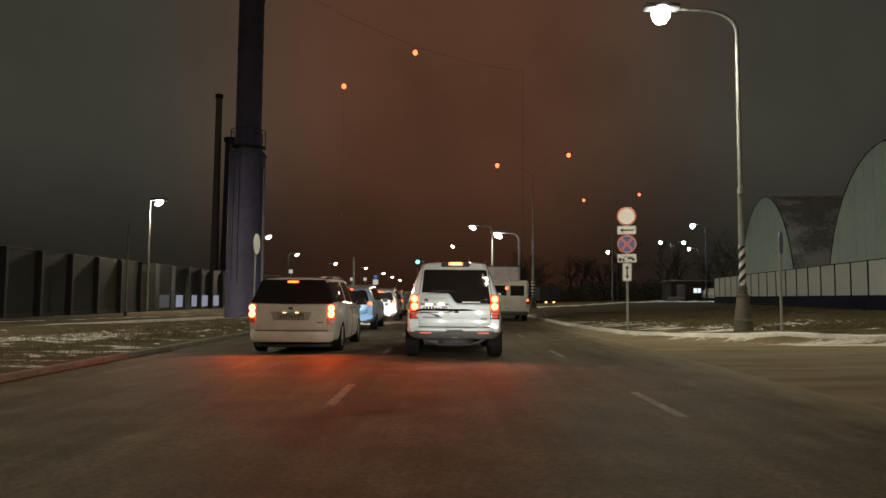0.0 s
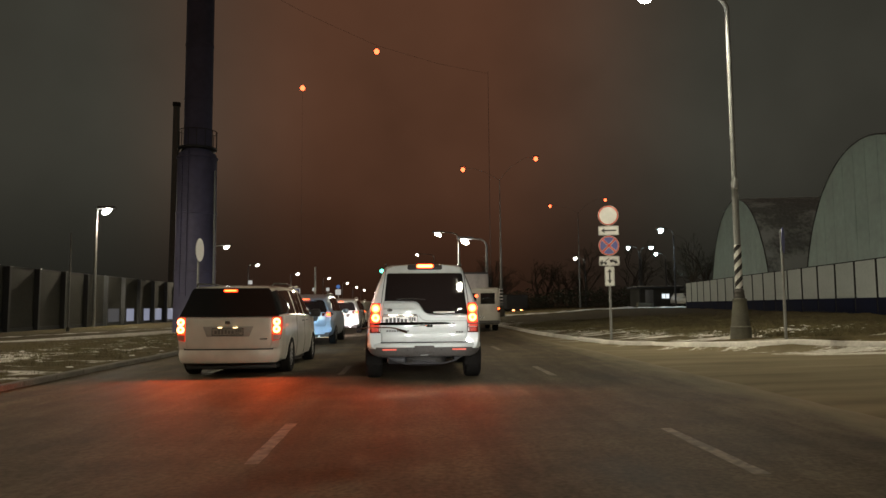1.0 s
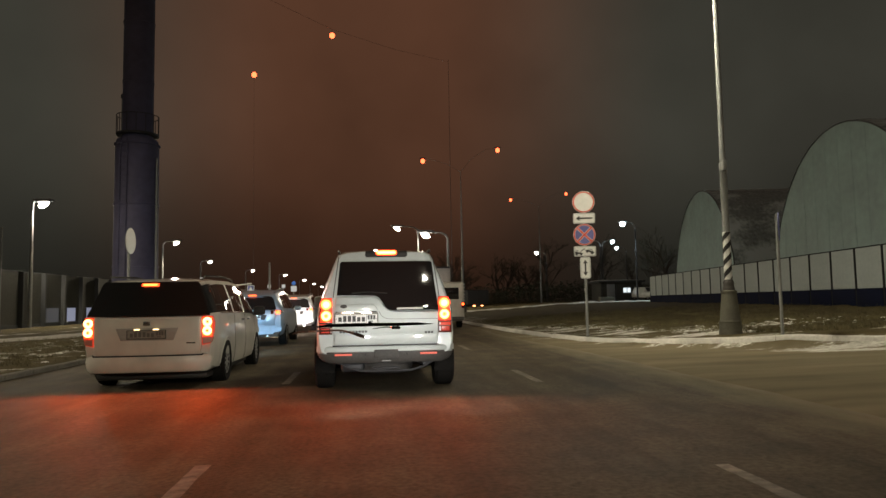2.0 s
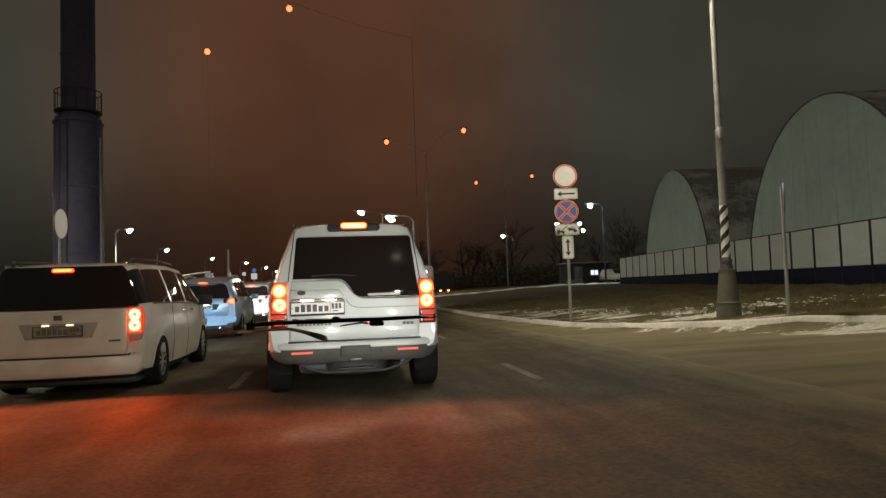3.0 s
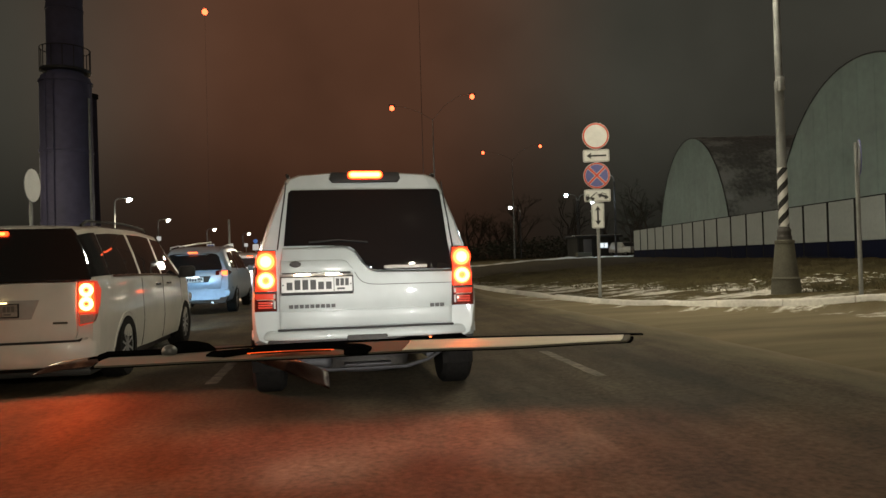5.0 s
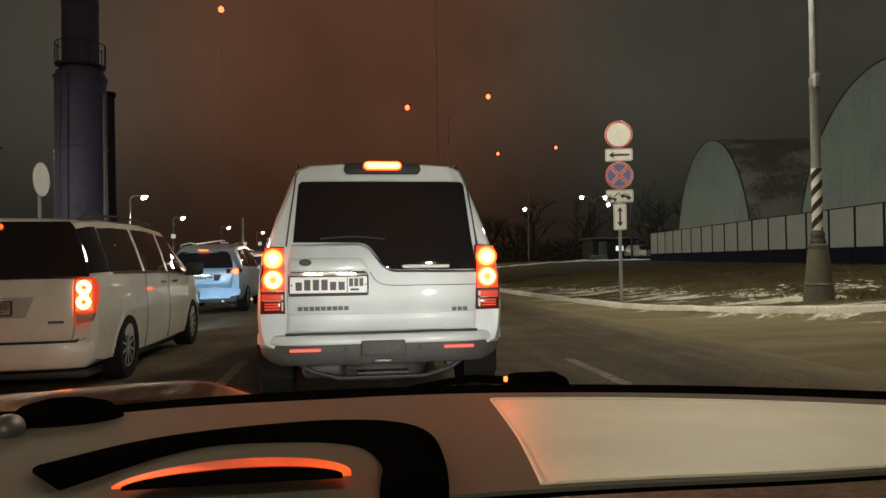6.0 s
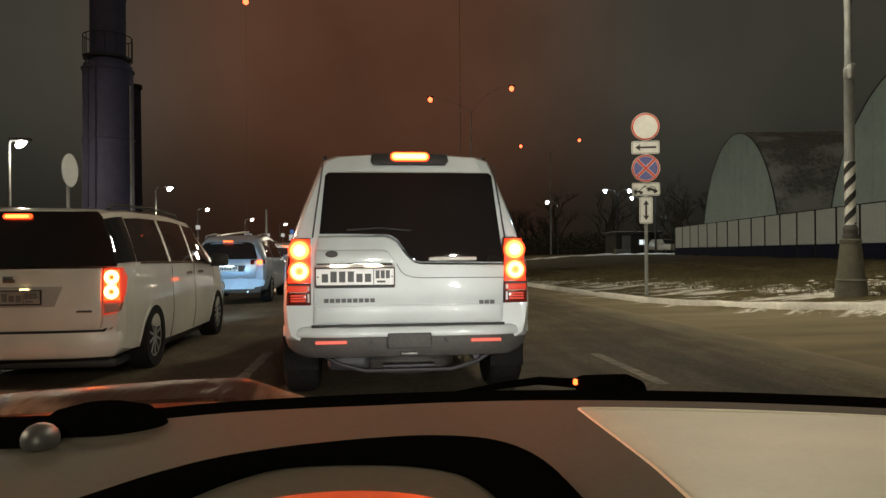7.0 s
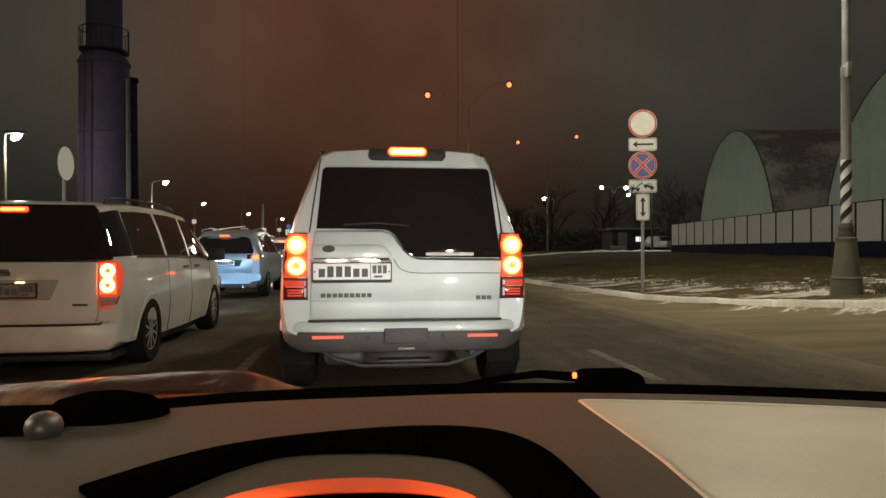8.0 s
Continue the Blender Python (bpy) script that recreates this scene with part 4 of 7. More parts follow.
def arches(axles, half, r, w=0.34):
    bm = bmesh.new()
    for y in axles:
        for s in (-1, 1):
            lathe([(r, -w / 2), (r, w / 2)], 32, bm, pose(s * (half - w / 2 + 0.06), y, r * 0.86, 0, 90, 0))
    return bm


def number_plate(root, x, y, z, w=0.52, h=0.112, face=None, ink=None):
    """A plate whose characters are plain bars, in a thin dark holder."""
    face, ink = face or PLATE, ink or PLATE_INK
    plate = part("number_plate", box((x, y, z), (w, 0.012, h), 0.004, seg=1), face, root, "white number plate in a dark holder")
    for k in range(6):
        tall = 0.64 if 0 < k < 4 else 0.50
        part("plate_bar", box((x - w * 0.44 + w * 0.66 * (k + 0.5) / 6, y - 0.009, z - h * (0.64 - tall) / 2), (w * 0.080, 0.006, h * tall), 0), ink, plate, smooth=False)
    for k in range(3):
        part("plate_bar", box((x + w * 0.255 + w * 0.20 * (k + 0.5) / 3, y - 0.009, z + h * 0.13), (w * 0.052, 0.006, h * 0.48), 0), ink, plate, smooth=False)
    part("plate_bar", box((x + w * 0.335, y - 0.009, z - h * 0.30), (w * 0.11, 0.006, h * 0.12), 0), ink, plate, smooth=False)
    part("plate_line", box((x + w * 0.238, y - 0.009, z), (0.005, 0.006, h * 0.94), 0), ink, plate, smooth=False)
    for dx in (-1, 1):
        part("screw", disc_y(x + dx * w * 0.475, z, 0.006, y - 0.010, 0.006, 10), ink, plate)
    bm = bmesh.new()
    for dz in (-1, 1):
        box((x, y - 0.002, z + dz * (h / 2 + 0.0035)), (w + 0.014, 0.020, 0.007), 0.002, bm, None, 1)
    for dx in (-1, 1):
        box((x + dx * (w / 2 + 0.0035), y - 0.002, z), (0.007, 0.020, h), 0.002, bm, None, 1)
    part("plate_frame", bm, BLACKPLASTIC, root)


def pill(x0, x1, z0, z1, n=6):
    """The outline of a bar with round ends."""
    r, out = (z1 - z0) / 2, []
    for cx, a0 in ((x1 - r, -90), (x0 + r, 90)):
        out += [(cx + r * math.cos(radians(a0 + 180 * k / n)), z0 + r + r * math.sin(radians(a0 + 180 * k / n))) for k in range(n + 1)]
    return out


def pill_tall(x, r, z0, z1, n=8):
    """The outline of an upright bar with round ends."""
    out = []
    for cz, a0 in ((z1 - r, 0), (z0 + r, 180)):
        out += [(x + r * math.cos(radians(a0 + 180 * k / n)), cz + r * math.sin(radians(a0 + 180 * k / n))) for k in range(n + 1)]
    return out


def white_suv():
    """The tall square off-roader that waits straight ahead."""
    root = thing("off_road_car", pose(0.2, 12.72, 0.0), "white square-backed off-road car waiting with its brake lights lit", "car")
    sh = Shell([0, 0.06, 0.2, 0.6, 1.6, 2.9, 3.5, 3.75, 4.6, 4.78],
               [0.5, 0.48, 0.45, 0.42, 0.36, 0.36, 0.38, 0.4, 0.42, 0.5],
               [1.10, 1.10, 1.10, 1.10, 1.10, 1.10, 1.08, 1.06, 1.02, 0.9],
               [1.775, 1.79, 1.80, 1.82, 1.84, 1.82, 1.45, 1.13, 1.09, 0.98],
               [0.80, 0.84, 0.86, 0.88, 0.88, 0.88, 0.88, 0.88, 0.86, 0.75],
               [0.83, 0.855, 0.875, 0.90, 0.93, 0.93, 0.93, 0.93, 0.92, 0.80],
               [0.795, 0.82, 0.845, 0.87, 0.885, 0.885, 0.88, 0.88, 0.86, 0.74],
               [0.585, 0.605, 0.625, 0.65, 0.665, 0.665, 0.70, 0.78, 0.78, 0.66], lean=0.10, lean_len=0.9, plan=0.03, bulge=(0.03, 0.93, 0.36))
    body = part("body", sh.skin(), WHITEPAINT, root, "white painted body")
    cut(body, arches((0.92, 3.80), 0.92, 0.43), (0.92, 3.80), 0.43)
    S = sh.shear
    # rear glass with the stepped lower edge, tailgate below it
    curve = [(-0.155, 1.234), (-0.115, 1.225), (-0.075, 1.20), (-0.03, 1.13), (0.005, 1.075), (0.04, 1.05), (0.09, 1.041)]
    part("rear_window", slab([(-0.606, 1.236)] + curve + [(0.662, 1.036), (0.592, 1.64), (0.57, 1.66), (-0.545, 1.66), (-0.567, 1.64)], -0.022, 0.03, 0.004, None, S, 0.08), GLASS, root, "dark rear window")
    low = [(x - 0.012, z - 0.017) for x, z in curve]

    def swell(x, z):
        """Two gently rounded bands, one over and one under the crease."""
        return S(x, z) + (0.007 * ((z - 0.675) / 0.07) ** 2 if z < 0.747 else 0.007 * min(1.0, (z - 0.86) / 0.113) ** 2 if z < 0.86 else 0.0)

    for s, xa, xb in ((-1, 0.652, 0.588), (1, 0.676, 0.612)):
        part("gate_seam", tube([(s * x, -0.010 + S(x, z), z) for x, z in ((xa, 1.21), (xa * 0.62 + xb * 0.38, 1.40), (xb + 0.01, 1.60), (xb - 0.006, 1.72))], 0.0055, n=6), BLACKPLASTIC, root)
    part("tailgate", slab([(-0.645, 0.624), (0.648, 0.624), (0.660, 1.018)] + low[::-1] + [(-0.612, 1.218), (-0.640, 1.05)], -0.034, 0.04, 0.008, None, swell, 0.03), WHITEPAINT, root, "white lower tailgate")
    part("tailgate_seam", slab([(-0.66, 0.600), (0.665, 0.600), (0.665, 0.616), (-0.66, 0.616)], -0.038, 0.03, 0.002, None, S, 0.08), BLACKPLASTIC, root)
    part("tailgate_crease", slab([(-0.645, 0.742), (0.65, 0.742), (0.65, 0.752), (-0.645, 0.752)], -0.0385, 0.01, 0.003, None, S, 0.08), WHITEPAINT, root)
    part("plate_garnish", slab([(-0.63, 1.035), (-0.135, 1.035), (-0.10, 1.055), (-0.145, 1.115), (-0.19, 1.125), (-0.63, 1.125)], -0.052, 0.024, 0.008, None, S, 0.06), WHITEPAINT, root)
    part("garnish_strip", slab([(-0.62, 1.027), (-0.12, 1.027), (-0.12, 1.036), (-0.62, 1.036)], -0.056, 0.02, 0.002, None, S, 0.06), CHROME, root, "chrome strip")
    # black strip drawn for the shadow under the handle
    part("handle_shadow", slab([(-0.20, 1.02), (-0.115, 1.02), (-0.115, 1.034), (-0.2, 1.034)], -0.06, 0.02, 0.003, None, S), BLACKPLASTIC, root)
    part("gate_split", tube([(x, -0.036 + S(x, z), z) for x, z in ((-0.085, 1.03), (-0.06, 0.985), (-0.03, 0.955), (0.02, 0.938), (0.10, 0.932), (0.35, 0.932), (0.654, 0.93))], 0.0028, n=6), GREYPLASTIC, root)
    # the well's shade is put into the grey of a flat slab
    part("plate_well", slab([(-0.64, 0.868), (-0.095, 0.868), (-0.10, 1.026), (-0.64, 1.026)], -0.037, 0.01, 0.003, None, S, 0.06), WELL, root, "well round the number plate, its shade drawn as grey")
    for lx in (-0.47, -0.24):
        part("plate_lamp", box((lx, -0.052 + S(lx, 1.02), 1.02), (0.12, 0.016, 0.008), 0.002, seg=1), PLATE_LIGHT, root)
    number_plate(root, -0.364, -0.050 + S(-0.364, 0.945), 0.945)
    part("dealer_strip", box((-0.364, -0.055 + S(-0.364, 0.878), 0.878), (0.52, 0.014, 0.016), 0.003, seg=1), INK, root)
    part("emblem", lathe([(0.042, 0), (0.042, 0.008), (0.036, 0.012)], 24, None, pose(-0.52, -0.05 + S(-0.52, 1.098), 1.098, 90) @ Matrix.Diagonal((1, 0.55, 1, 1))), GREYPLASTIC, root, "small oval emblem, plain")
    for k in range(9):
        part("lettering_bar", box((-0.577 + 0.348 * (k + 0.5) / 9, -0.04 + S(-0.4, 0.784), 0.784), (0.030, 0.01, 0.027), 0.001, None, None, 1), LETTER, root)
    for k in range(3):
        part("lettering_bar", box((0.478 + 0.115 * (k + 0.5) / 3, -0.04 + S(0.53, 0.762), 0.762), (0.030, 0.01, 0.027), 0.001, None, None, 1), LETTER, root)
    # tail lights: two round lamps over a red and a clear window
    for s in (-1, 1):
        lamp_h = part("tail_light", slab([(s * 0.662, 0.752), (s * 0.828, 0.752), (s * 0.822, 1.0), (s * 0.795, 1.208), (s * 0.665, 1.208)], -0.03, 0.10, 0.01, None, S), REDLENS, root, "red tail light cluster")
        part("lamp_lens", slab([(s * 0.664, 0.905), (s * 0.815, 0.905), (s * 0.792, 1.2), (s * 0.668, 1.2)], -0.036, 0.03, 0.008, None, S), BRAKE_HALO, lamp_h)
        for z in (1.124, 0.984):
            part("brake_lamp", disc_y(s * 0.735, z, 0.062, -0.052 + S(0.735, z), 0.03, 32), BRAKE_CORE, lamp_h, "glowing round brake lamp")
            if z < 1:
                part("hot_ring", ring_y(s * 0.735, z, 0.040, 0.014, -0.055 + S(0.735, z)), BRAKE_HOT, lamp_h)
                part("lamp_centre", disc_y(s * 0.735, z, 0.020, -0.058 + S(0.735, z), 0.03, 20), BRAKE_SOFT, lamp_h)
            else:
                part("lamp_centre", disc_y(s * 0.735, z, 0.044, -0.056 + S(0.735, z), 0.03, 24), BRAKE_HOT, lamp_h)
            part("lamp_ring", ring_y(s * 0.735, z, 0.067, 0.009, -0.034 + S(0.735, z)), BRAKE_RIM, lamp_h)
        for cx, cz, cw, ch in ((0.676, 0.866, 0.014, 0.030), (0.676, 0.804, 0.014, 0.058), (0.745, 0.842, 0.12, 0.004)):
            part("clear_bar", box((s * cx, -0.040 + S(cx, cz), cz), (cw, 0.02, ch), 0.002, seg=1), CLEARLENS, lamp_h, "thin clear bar")
        part("clear_lens", slab([(s * 0.672, 0.845), (s * 0.815, 0.845), (s * 0.815, 0.885), (s * 0.672, 0.885)], -0.036, 0.02, 0.003, None, S), TAIL_DIM, lamp_h)
        part("red_lens", slab([(s * 0.69, 0.77), (s * 0.80, 0.77), (s * 0.80, 0.835), (s * 0.69, 0.835)], -0.036, 0.02, 0.003, None, S), REDLENS, lamp_h)
        for q in range(3):
            part("lens_rib", box((s * 0.745, -0.040 + S(0.745, 0.802), 0.784 + 0.018 * q), (0.10, 0.012, 0.011), 0.002, seg=1), TAIL_DIM, lamp_h)
        part("dark_strip", box((s * 0.742, -0.032 + S(0.742, 0.893), 0.893), (0.145, 0.02, 0.014), 0.002, seg=1), BLACKPLASTIC, lamp_h, "thin dark strip")
        part("reflector", box((s * 0.527, -0.058, 0.503), (0.21, 0.016, 0.022), 0.004, seg=1), REFLECTOR, root, "thin red reflector given a glow of its own")
        part("parking_sensor", disc_y(s * 0.255, 0.503, 0.014, -0.066, 0.012, 16), BLACKPLASTIC, root)
    # spoiler with the high brake light
    part("spoiler", slab([(-0.235, 1.715), (0.265, 1.715), (0.285, 1.74), (0.275, 1.792), (-0.245, 1.792), (-0.255, 1.74)], -0.045, 0.12, 0.012, None, S), BLACKPLASTIC, root, "black spoiler over the window")
    hb = part("high_brake_light", slab(pill(-0.120, 0.150, 1.738, 1.800), -0.062, 0.03, 0.01, None, S), BRAKE_RIM, root, "lit high brake light")
    part("glowing_strip", slab(pill(-0.112, 0.142, 1.743, 1.795), -0.068, 0.02, 0.008, None, S), BRAKE_CORE, hb)
    part("hot_strip", slab(pill(-0.098, 0.128, 1.754, 1.784), -0.074, 0.02, 0.006, None, S), BRAKE_HOT, hb)
    part("rear_wiper", tube([(-0.42, -0.04 + S(-.42, 1.26), 1.262), (-0.2, -0.045 + S(-.2, 1.27), 1.275), (0.02, -0.04 + S(0, 1.25), 1.256)], 0.008, 0.006, 8), BLACKPLASTIC, root)
    bm = bmesh.new()
    for k in range(9):
        box((0.16 + 0.035 * k, -0.03 + S(0.3, 1.06), 1.062 + 0.006 * noise.noise((k, 0, 0))), (0.05, 0.03, 0.022 + 0.012 * abs(noise.noise((k * 1.7, 3, 0)))), 0.006, bm, None, 1)
    part("snow_on_ledge", bm, SNOWCLUMP, root, "snow left on the window's lower ledge")
    # bumper
    def bump_sh(x, z):
        return 0.17 * (abs(x) / 0.85) ** 6 + (0.9 * max(0.0, z - 0.555) ** 1.4)

    def step_sh(x, z):
        return 0.17 * (abs(x) / 0.85) ** 6 + 0.35 * max(0.0, 0.47 - z)
    part("bumper", slab([(-0.868, 0.532), (0.868, 0.532), (0.868, 0.604), (-0.868, 0.604)], -0.070, 0.30, 0.02, None, bump_sh, 0.03), WHITEPAINT, root, "white rear bumper")
    part("bumper_step", slab([(-0.70, 0.392), (0.70, 0.392), (0.78, 0.42), (0.83, 0.46), (0.862, 0.54), (-0.862, 0.54), (-0.83, 0.46), (-0.78, 0.42)], -0.052, 0.24, 0.02, None, step_sh, 0.05), GREYPLASTIC, root, "dirty grey lower bumper")
    part("tow_cover", box((0.0, -0.066, 0.508), (0.30, 0.03, 0.105), 0.01), GREYPLASTIC, root)
    part("tow_eye", box((0.0, -0.048, 0.418), (0.12, 0.03, 0.024), 0.01), BADGE, root)
    part("lower_lip", box((0.0, 0.02, 0.405), (0.5, 0.05, 0.02), 0.008), BLACKPLASTIC, root)
    # underside: spare wheel, axle arms, exhaust
    part("spare_wheel", lathe([(0.30, 0), (0.35, 0.03), (0.36, 0.1), (0.33, 0.16)], 32, None, pose(0, 0.50, 0.24)), GREYPLASTIC, root, "dirty spare wheel slung under the floor")
    part("silencer", box((-0.42, 0.45, 0.33), (0.30, 0.5, 0.13), 0.05, seg=3), DARKSTEEL, root)
    part("hanger_bar", tube([(-0.60, 0.12, 0.40), (-0.48, 0.10, 0.33), (-0.30, 0.08, 0.285), (0.30, 0.08, 0.285), (0.48, 0.10, 0.33), (0.60, 0.12, 0.40)], 0.014, n=8), DARKSTEEL, root)
    part("axle_beam", tube([(-0.75, 0.95, 0.36), (0, 0.92, 0.30), (0.75, 0.95, 0.36)], 0.05), DARKSTEEL, root)
    part("exhaust_pipe", tube([(0.50, 0.16, 0.36), (0.50, 0.4, 0.35), (0.42, 0.9, 0.36)], 0.032), DARKSTEEL, root)
    part("skid_plate", box((0.0, 0.06, 0.325), (0.36, 0.10, 0.02), 0.008), DARKSTEEL, root)
    for s in (-1, 1):
        part("mud_flap", box((s * 0.78, 0.5, 0.36), (0.26, 0.02, 0.26), 0.006), RUBBER, root)
        part("roof_rail", tube([(s * 0.585, 0.35, 1.80), (s * 0.60, 0.50, 1.828), (s * 0.61, 1.6, 1.852), (s * 0.60, 2.6, 1.835), (s * 0.59, 2.7, 1.81)], 0.014), BLACKPLASTIC, root)
        part("side_window", sh.pane([(0.30, 0.06), (1.25, 0.06), (1.25, 0.78), (0.45, 0.78)], s), GLASS, root)
        part("side_window", sh.pane([(1.32, 0.06), (2.15, 0.06), (2.15, 0.80), (1.32, 0.80)], s), GLASS, root)
        part("side_window", sh.pane([(2.22, 0.06), (3.05, 0.06), (2.85, 0.80), (2.22, 0.80)], s), GLASS, root)
        part("wing_mirror", box((s * 1.0, 2.95, 1.16), (0.2, 0.12, 0.2), 0.04), WHITEPAINT, root)
        for y in (0.92, 3.80):
            wheel(root, s * 0.80, y, 0.375, 0.255, s)
    part("windscreen", slab([(-0.72, 1.14), (0.72, 1.14), (0.60, 1.74), (-0.60, 1.74)], 0, 0.02, 0, None, lambda x, z: 3.72 - (z - 1.14) * 1.15), GLASS, root)


white_suv()


def minivan():
    """The long people carrier in the next lane."""
    def wrap(x):
        return float(np.interp(abs(x), [0.84, 0.87, 0.895], [0.0, 0.008, 0.03]))

    root = thing("minivan", pose(-3.14, 14.32, -0.04), "pearl-white minivan with dark windows and brake lights lit", "car")
    sh = Shell([0, 0.08, 0.3, 0.9, 2.0, 2.9, 3.55, 4.0, 4.6, 4.85],
               [0.30, 0.27, 0.24, 0.22, 0.2, 0.2, 0.2, 0.22, 0.24, 0.3],
               [1.06, 1.065, 1.07, 1.07, 1.06, 1.04, 1.01, 0.98, 0.86, 0.7],
               [1.50, 1.545, 1.575, 1.605, 1.62, 1.58, 1.36, 1.05, 0.9, 0.74],
               [0.82, 0.86, 0.88, 0.89, 0.89, 0.89, 0.89, 0.88, 0.8, 0.6],
               [0.86, 0.90, 0.925, 0.94, 0.94, 0.94, 0.94, 0.93, 0.84, 0.62],
               [0.835, 0.87, 0.89, 0.905, 0.905, 0.905, 0.90, 0.89, 0.8, 0.58],
               [0.64, 0.675, 0.705, 0.73, 0.745, 0.74, 0.74, 0.78, 0.7, 0.5], lean=0.26, lean_len=0.9, plan=0.06, bulge=(0.045, 0.80, 0.40))
    body = part("body", sh.skin(), PEARLPAINT, root, "pearl-white painted body")
    cut(body, arches((0.86, 3.72), 0.94, 0.365), (0.86, 3.72), 0.365)
    S = sh.shear
    part("rear_window", slab([(-0.845, 1.045), (0.845, 1.045), (0.845, 1.07), (0.68, 1.495), (0.64, 1.538), (-0.64, 1.538), (-0.68, 1.495), (-0.845, 1.07)], -0.02, 0.04, 0.006, None, S, 0.08), GLASS, root, "dark full-width rear window")
    part("tailgate", slab([(-0.705, 0.486), (0.705, 0.486), (0.73, 0.56), (0.735, 1.03), (-0.735, 1.03), (-0.73, 0.56)], -0.026, 0.04, 0.008, None, S, 0.07), PEARLPAINT, root, "pearl-white tailgate")
    part("gate_seam", slab([(-0.74, 0.448), (0.74, 0.448), (0.765, 0.505), (0.735, 0.490), (-0.735, 0.490), (-0.765, 0.505)], -0.030, 0.03, 0.002, None, S, 0.08), BLACKPLASTIC, root)
    part("plate_recess", slab([(-0.36, 0.70), (0.36, 0.70), (0.43, 0.875), (-0.43, 0.875)], -0.031, 0.02, 0.004, None, S, 0.06), WELL, root)
    number_plate(root, 0, -0.042 + S(0, 0.785), 0.785, face=PLATE_DULL, ink=WELL_DARK)
    for lx in (-0.13, 0.13):
        part("plate_lamp", box((lx, -0.046 + S(lx, 0.853), 0.853), (0.075, 0.012, 0.016), 0.004, seg=1), PLATE_WARM, root)
    part("emblem", box((0, -0.036 + S(0, 0.94), 0.94), (0.10, 0.012, 0.06), 0.006), CHROME, root, "small plain chrome emblem")
    part("badge_bar", box((0.60, -0.032 + S(0.6, 0.655), 0.655), (0.13, 0.01, 0.02), 0.003, seg=1), CHROME, root)
    part("bumper", slab([(-0.80, 0.245), (0.80, 0.245), (0.85, 0.29), (0.875, 0.40), (0.865, 0.50), (0.80, 0.515), (0.75, 0.452), (-0.75, 0.452), (-0.80, 0.515), (-0.865, 0.50), (-0.875, 0.40), (-0.85, 0.29)], -0.075, 0.34, 0.02, None, lambda x, z: 0.17 * (abs(x) / 0.9) ** 4 + 0.05 * ((z - 0.38) / 0.16) ** 2 - 0.02, 0.07), PEARLPAINT, root, "pearl-white rear bumper")
    part("bumper_underside", slab([(-0.74, 0.215), (0.74, 0.215), (0.80, 0.255), (-0.80, 0.255)], 0.02, 0.2, 0.01, None, lambda x, z: 0.15 * (abs(x) / 0.9) ** 4), BLACKPLASTIC, root)
    part("floor_pan", box((0, 2.35, 0.17), (1.56, 4.3, 0.09), 0.03), BLACKPLASTIC, root, "dark underside")
    hb = part("high_brake_light", slab(pill(-0.12, 0.12, 1.470, 1.515), -0.05, 0.05, 0.01, None, S), BRAKE_RIM, root, "lit high brake light")
    part("glowing_strip", slab(pill(-0.10, 0.10, 1.479, 1.506), -0.058, 0.03, 0.008, None, S), BRAKE_CORE, hb)
    for s in (-1, 1):
        lamp_h = part("tail_light", slab([(s * 0.745, 0.615), (s * 0.80, 0.63), (s * 0.86, 0.640), (s * 0.886, 0.70), (s * 0.895, 0.80), (s * 0.892, 0.95), (s * 0.880, 1.03), (s * 0.86, 1.035), (s * 0.80, 1.035), (s * 0.745, 1.03)], -0.012, 0.15, 0.01, None, lambda x, z: S(x, z) + wrap(x)), TAIL_DIM, root, "tall red tail light")
        part("lamp_lens", slab([(s * 0.752, 0.745), (s * 0.880, 0.745), (s * 0.872, 1.015), (s * 0.752, 1.015)], -0.022, 0.04, 0.008, None, lambda x, z: S(x, z) + wrap(x)), BRAKE_RIM, lamp_h, "glowing brake lens")
        part("lamp_glow", slab(pill_tall(s * 0.818, 0.036, 0.775, 0.998), -0.0235, 0.04, 0.004, None, lambda x, z: S(x, z) + wrap(x)), BRAKE_FLARE, lamp_h, "bright middle of the brake lens")
        for z in (0.95, 0.822):
            part("brake_lamp", ring_y(s * 0.818, z, 0.045, 0.019, -0.026 + S(0.818, z)), BRAKE_PINK, lamp_h, "glowing ring of the brake lamp")
            part("lamp_core", disc_y(s * 0.818, z, 0.016, -0.028 + S(0.818, z), 0.03, 20), BRAKE_RIM, lamp_h)
        part("reverse_lens", slab([(s * 0.757, 0.632), (s * 0.875, 0.652), (s * 0.895, 0.725), (s * 0.757, 0.725)], -0.02, 0.04, 0.004, None, lambda x, z: S(x, z) + wrap(x)), PINKLENS, lamp_h, "clear lens with the brake lamp's red put into its colour")
        part("corner_glass", sh.pane([(0.005, 0.02), (0.39, 0.02), (0.46, 0.86), (0.005, 0.86)], s), GLASS, root, "dark glass wrapped round the corner")
        part("side_window", sh.pane([(0.42, 0.02), (1.42, 0.02), (1.42, 0.84), (0.50, 0.83)], s), GLASS, root, "dark side window")
        part("side_window", sh.pane([(1.52, 0.02), (2.40, 0.02), (2.40, 0.84), (1.52, 0.84)], s), GLASS, root, "dark side window")
        part("side_window", sh.pane([(2.48, 0.02), (3.55, 0.03), (2.98, 0.84), (2.48, 0.84)], s), GLASS, root, "dark side window")
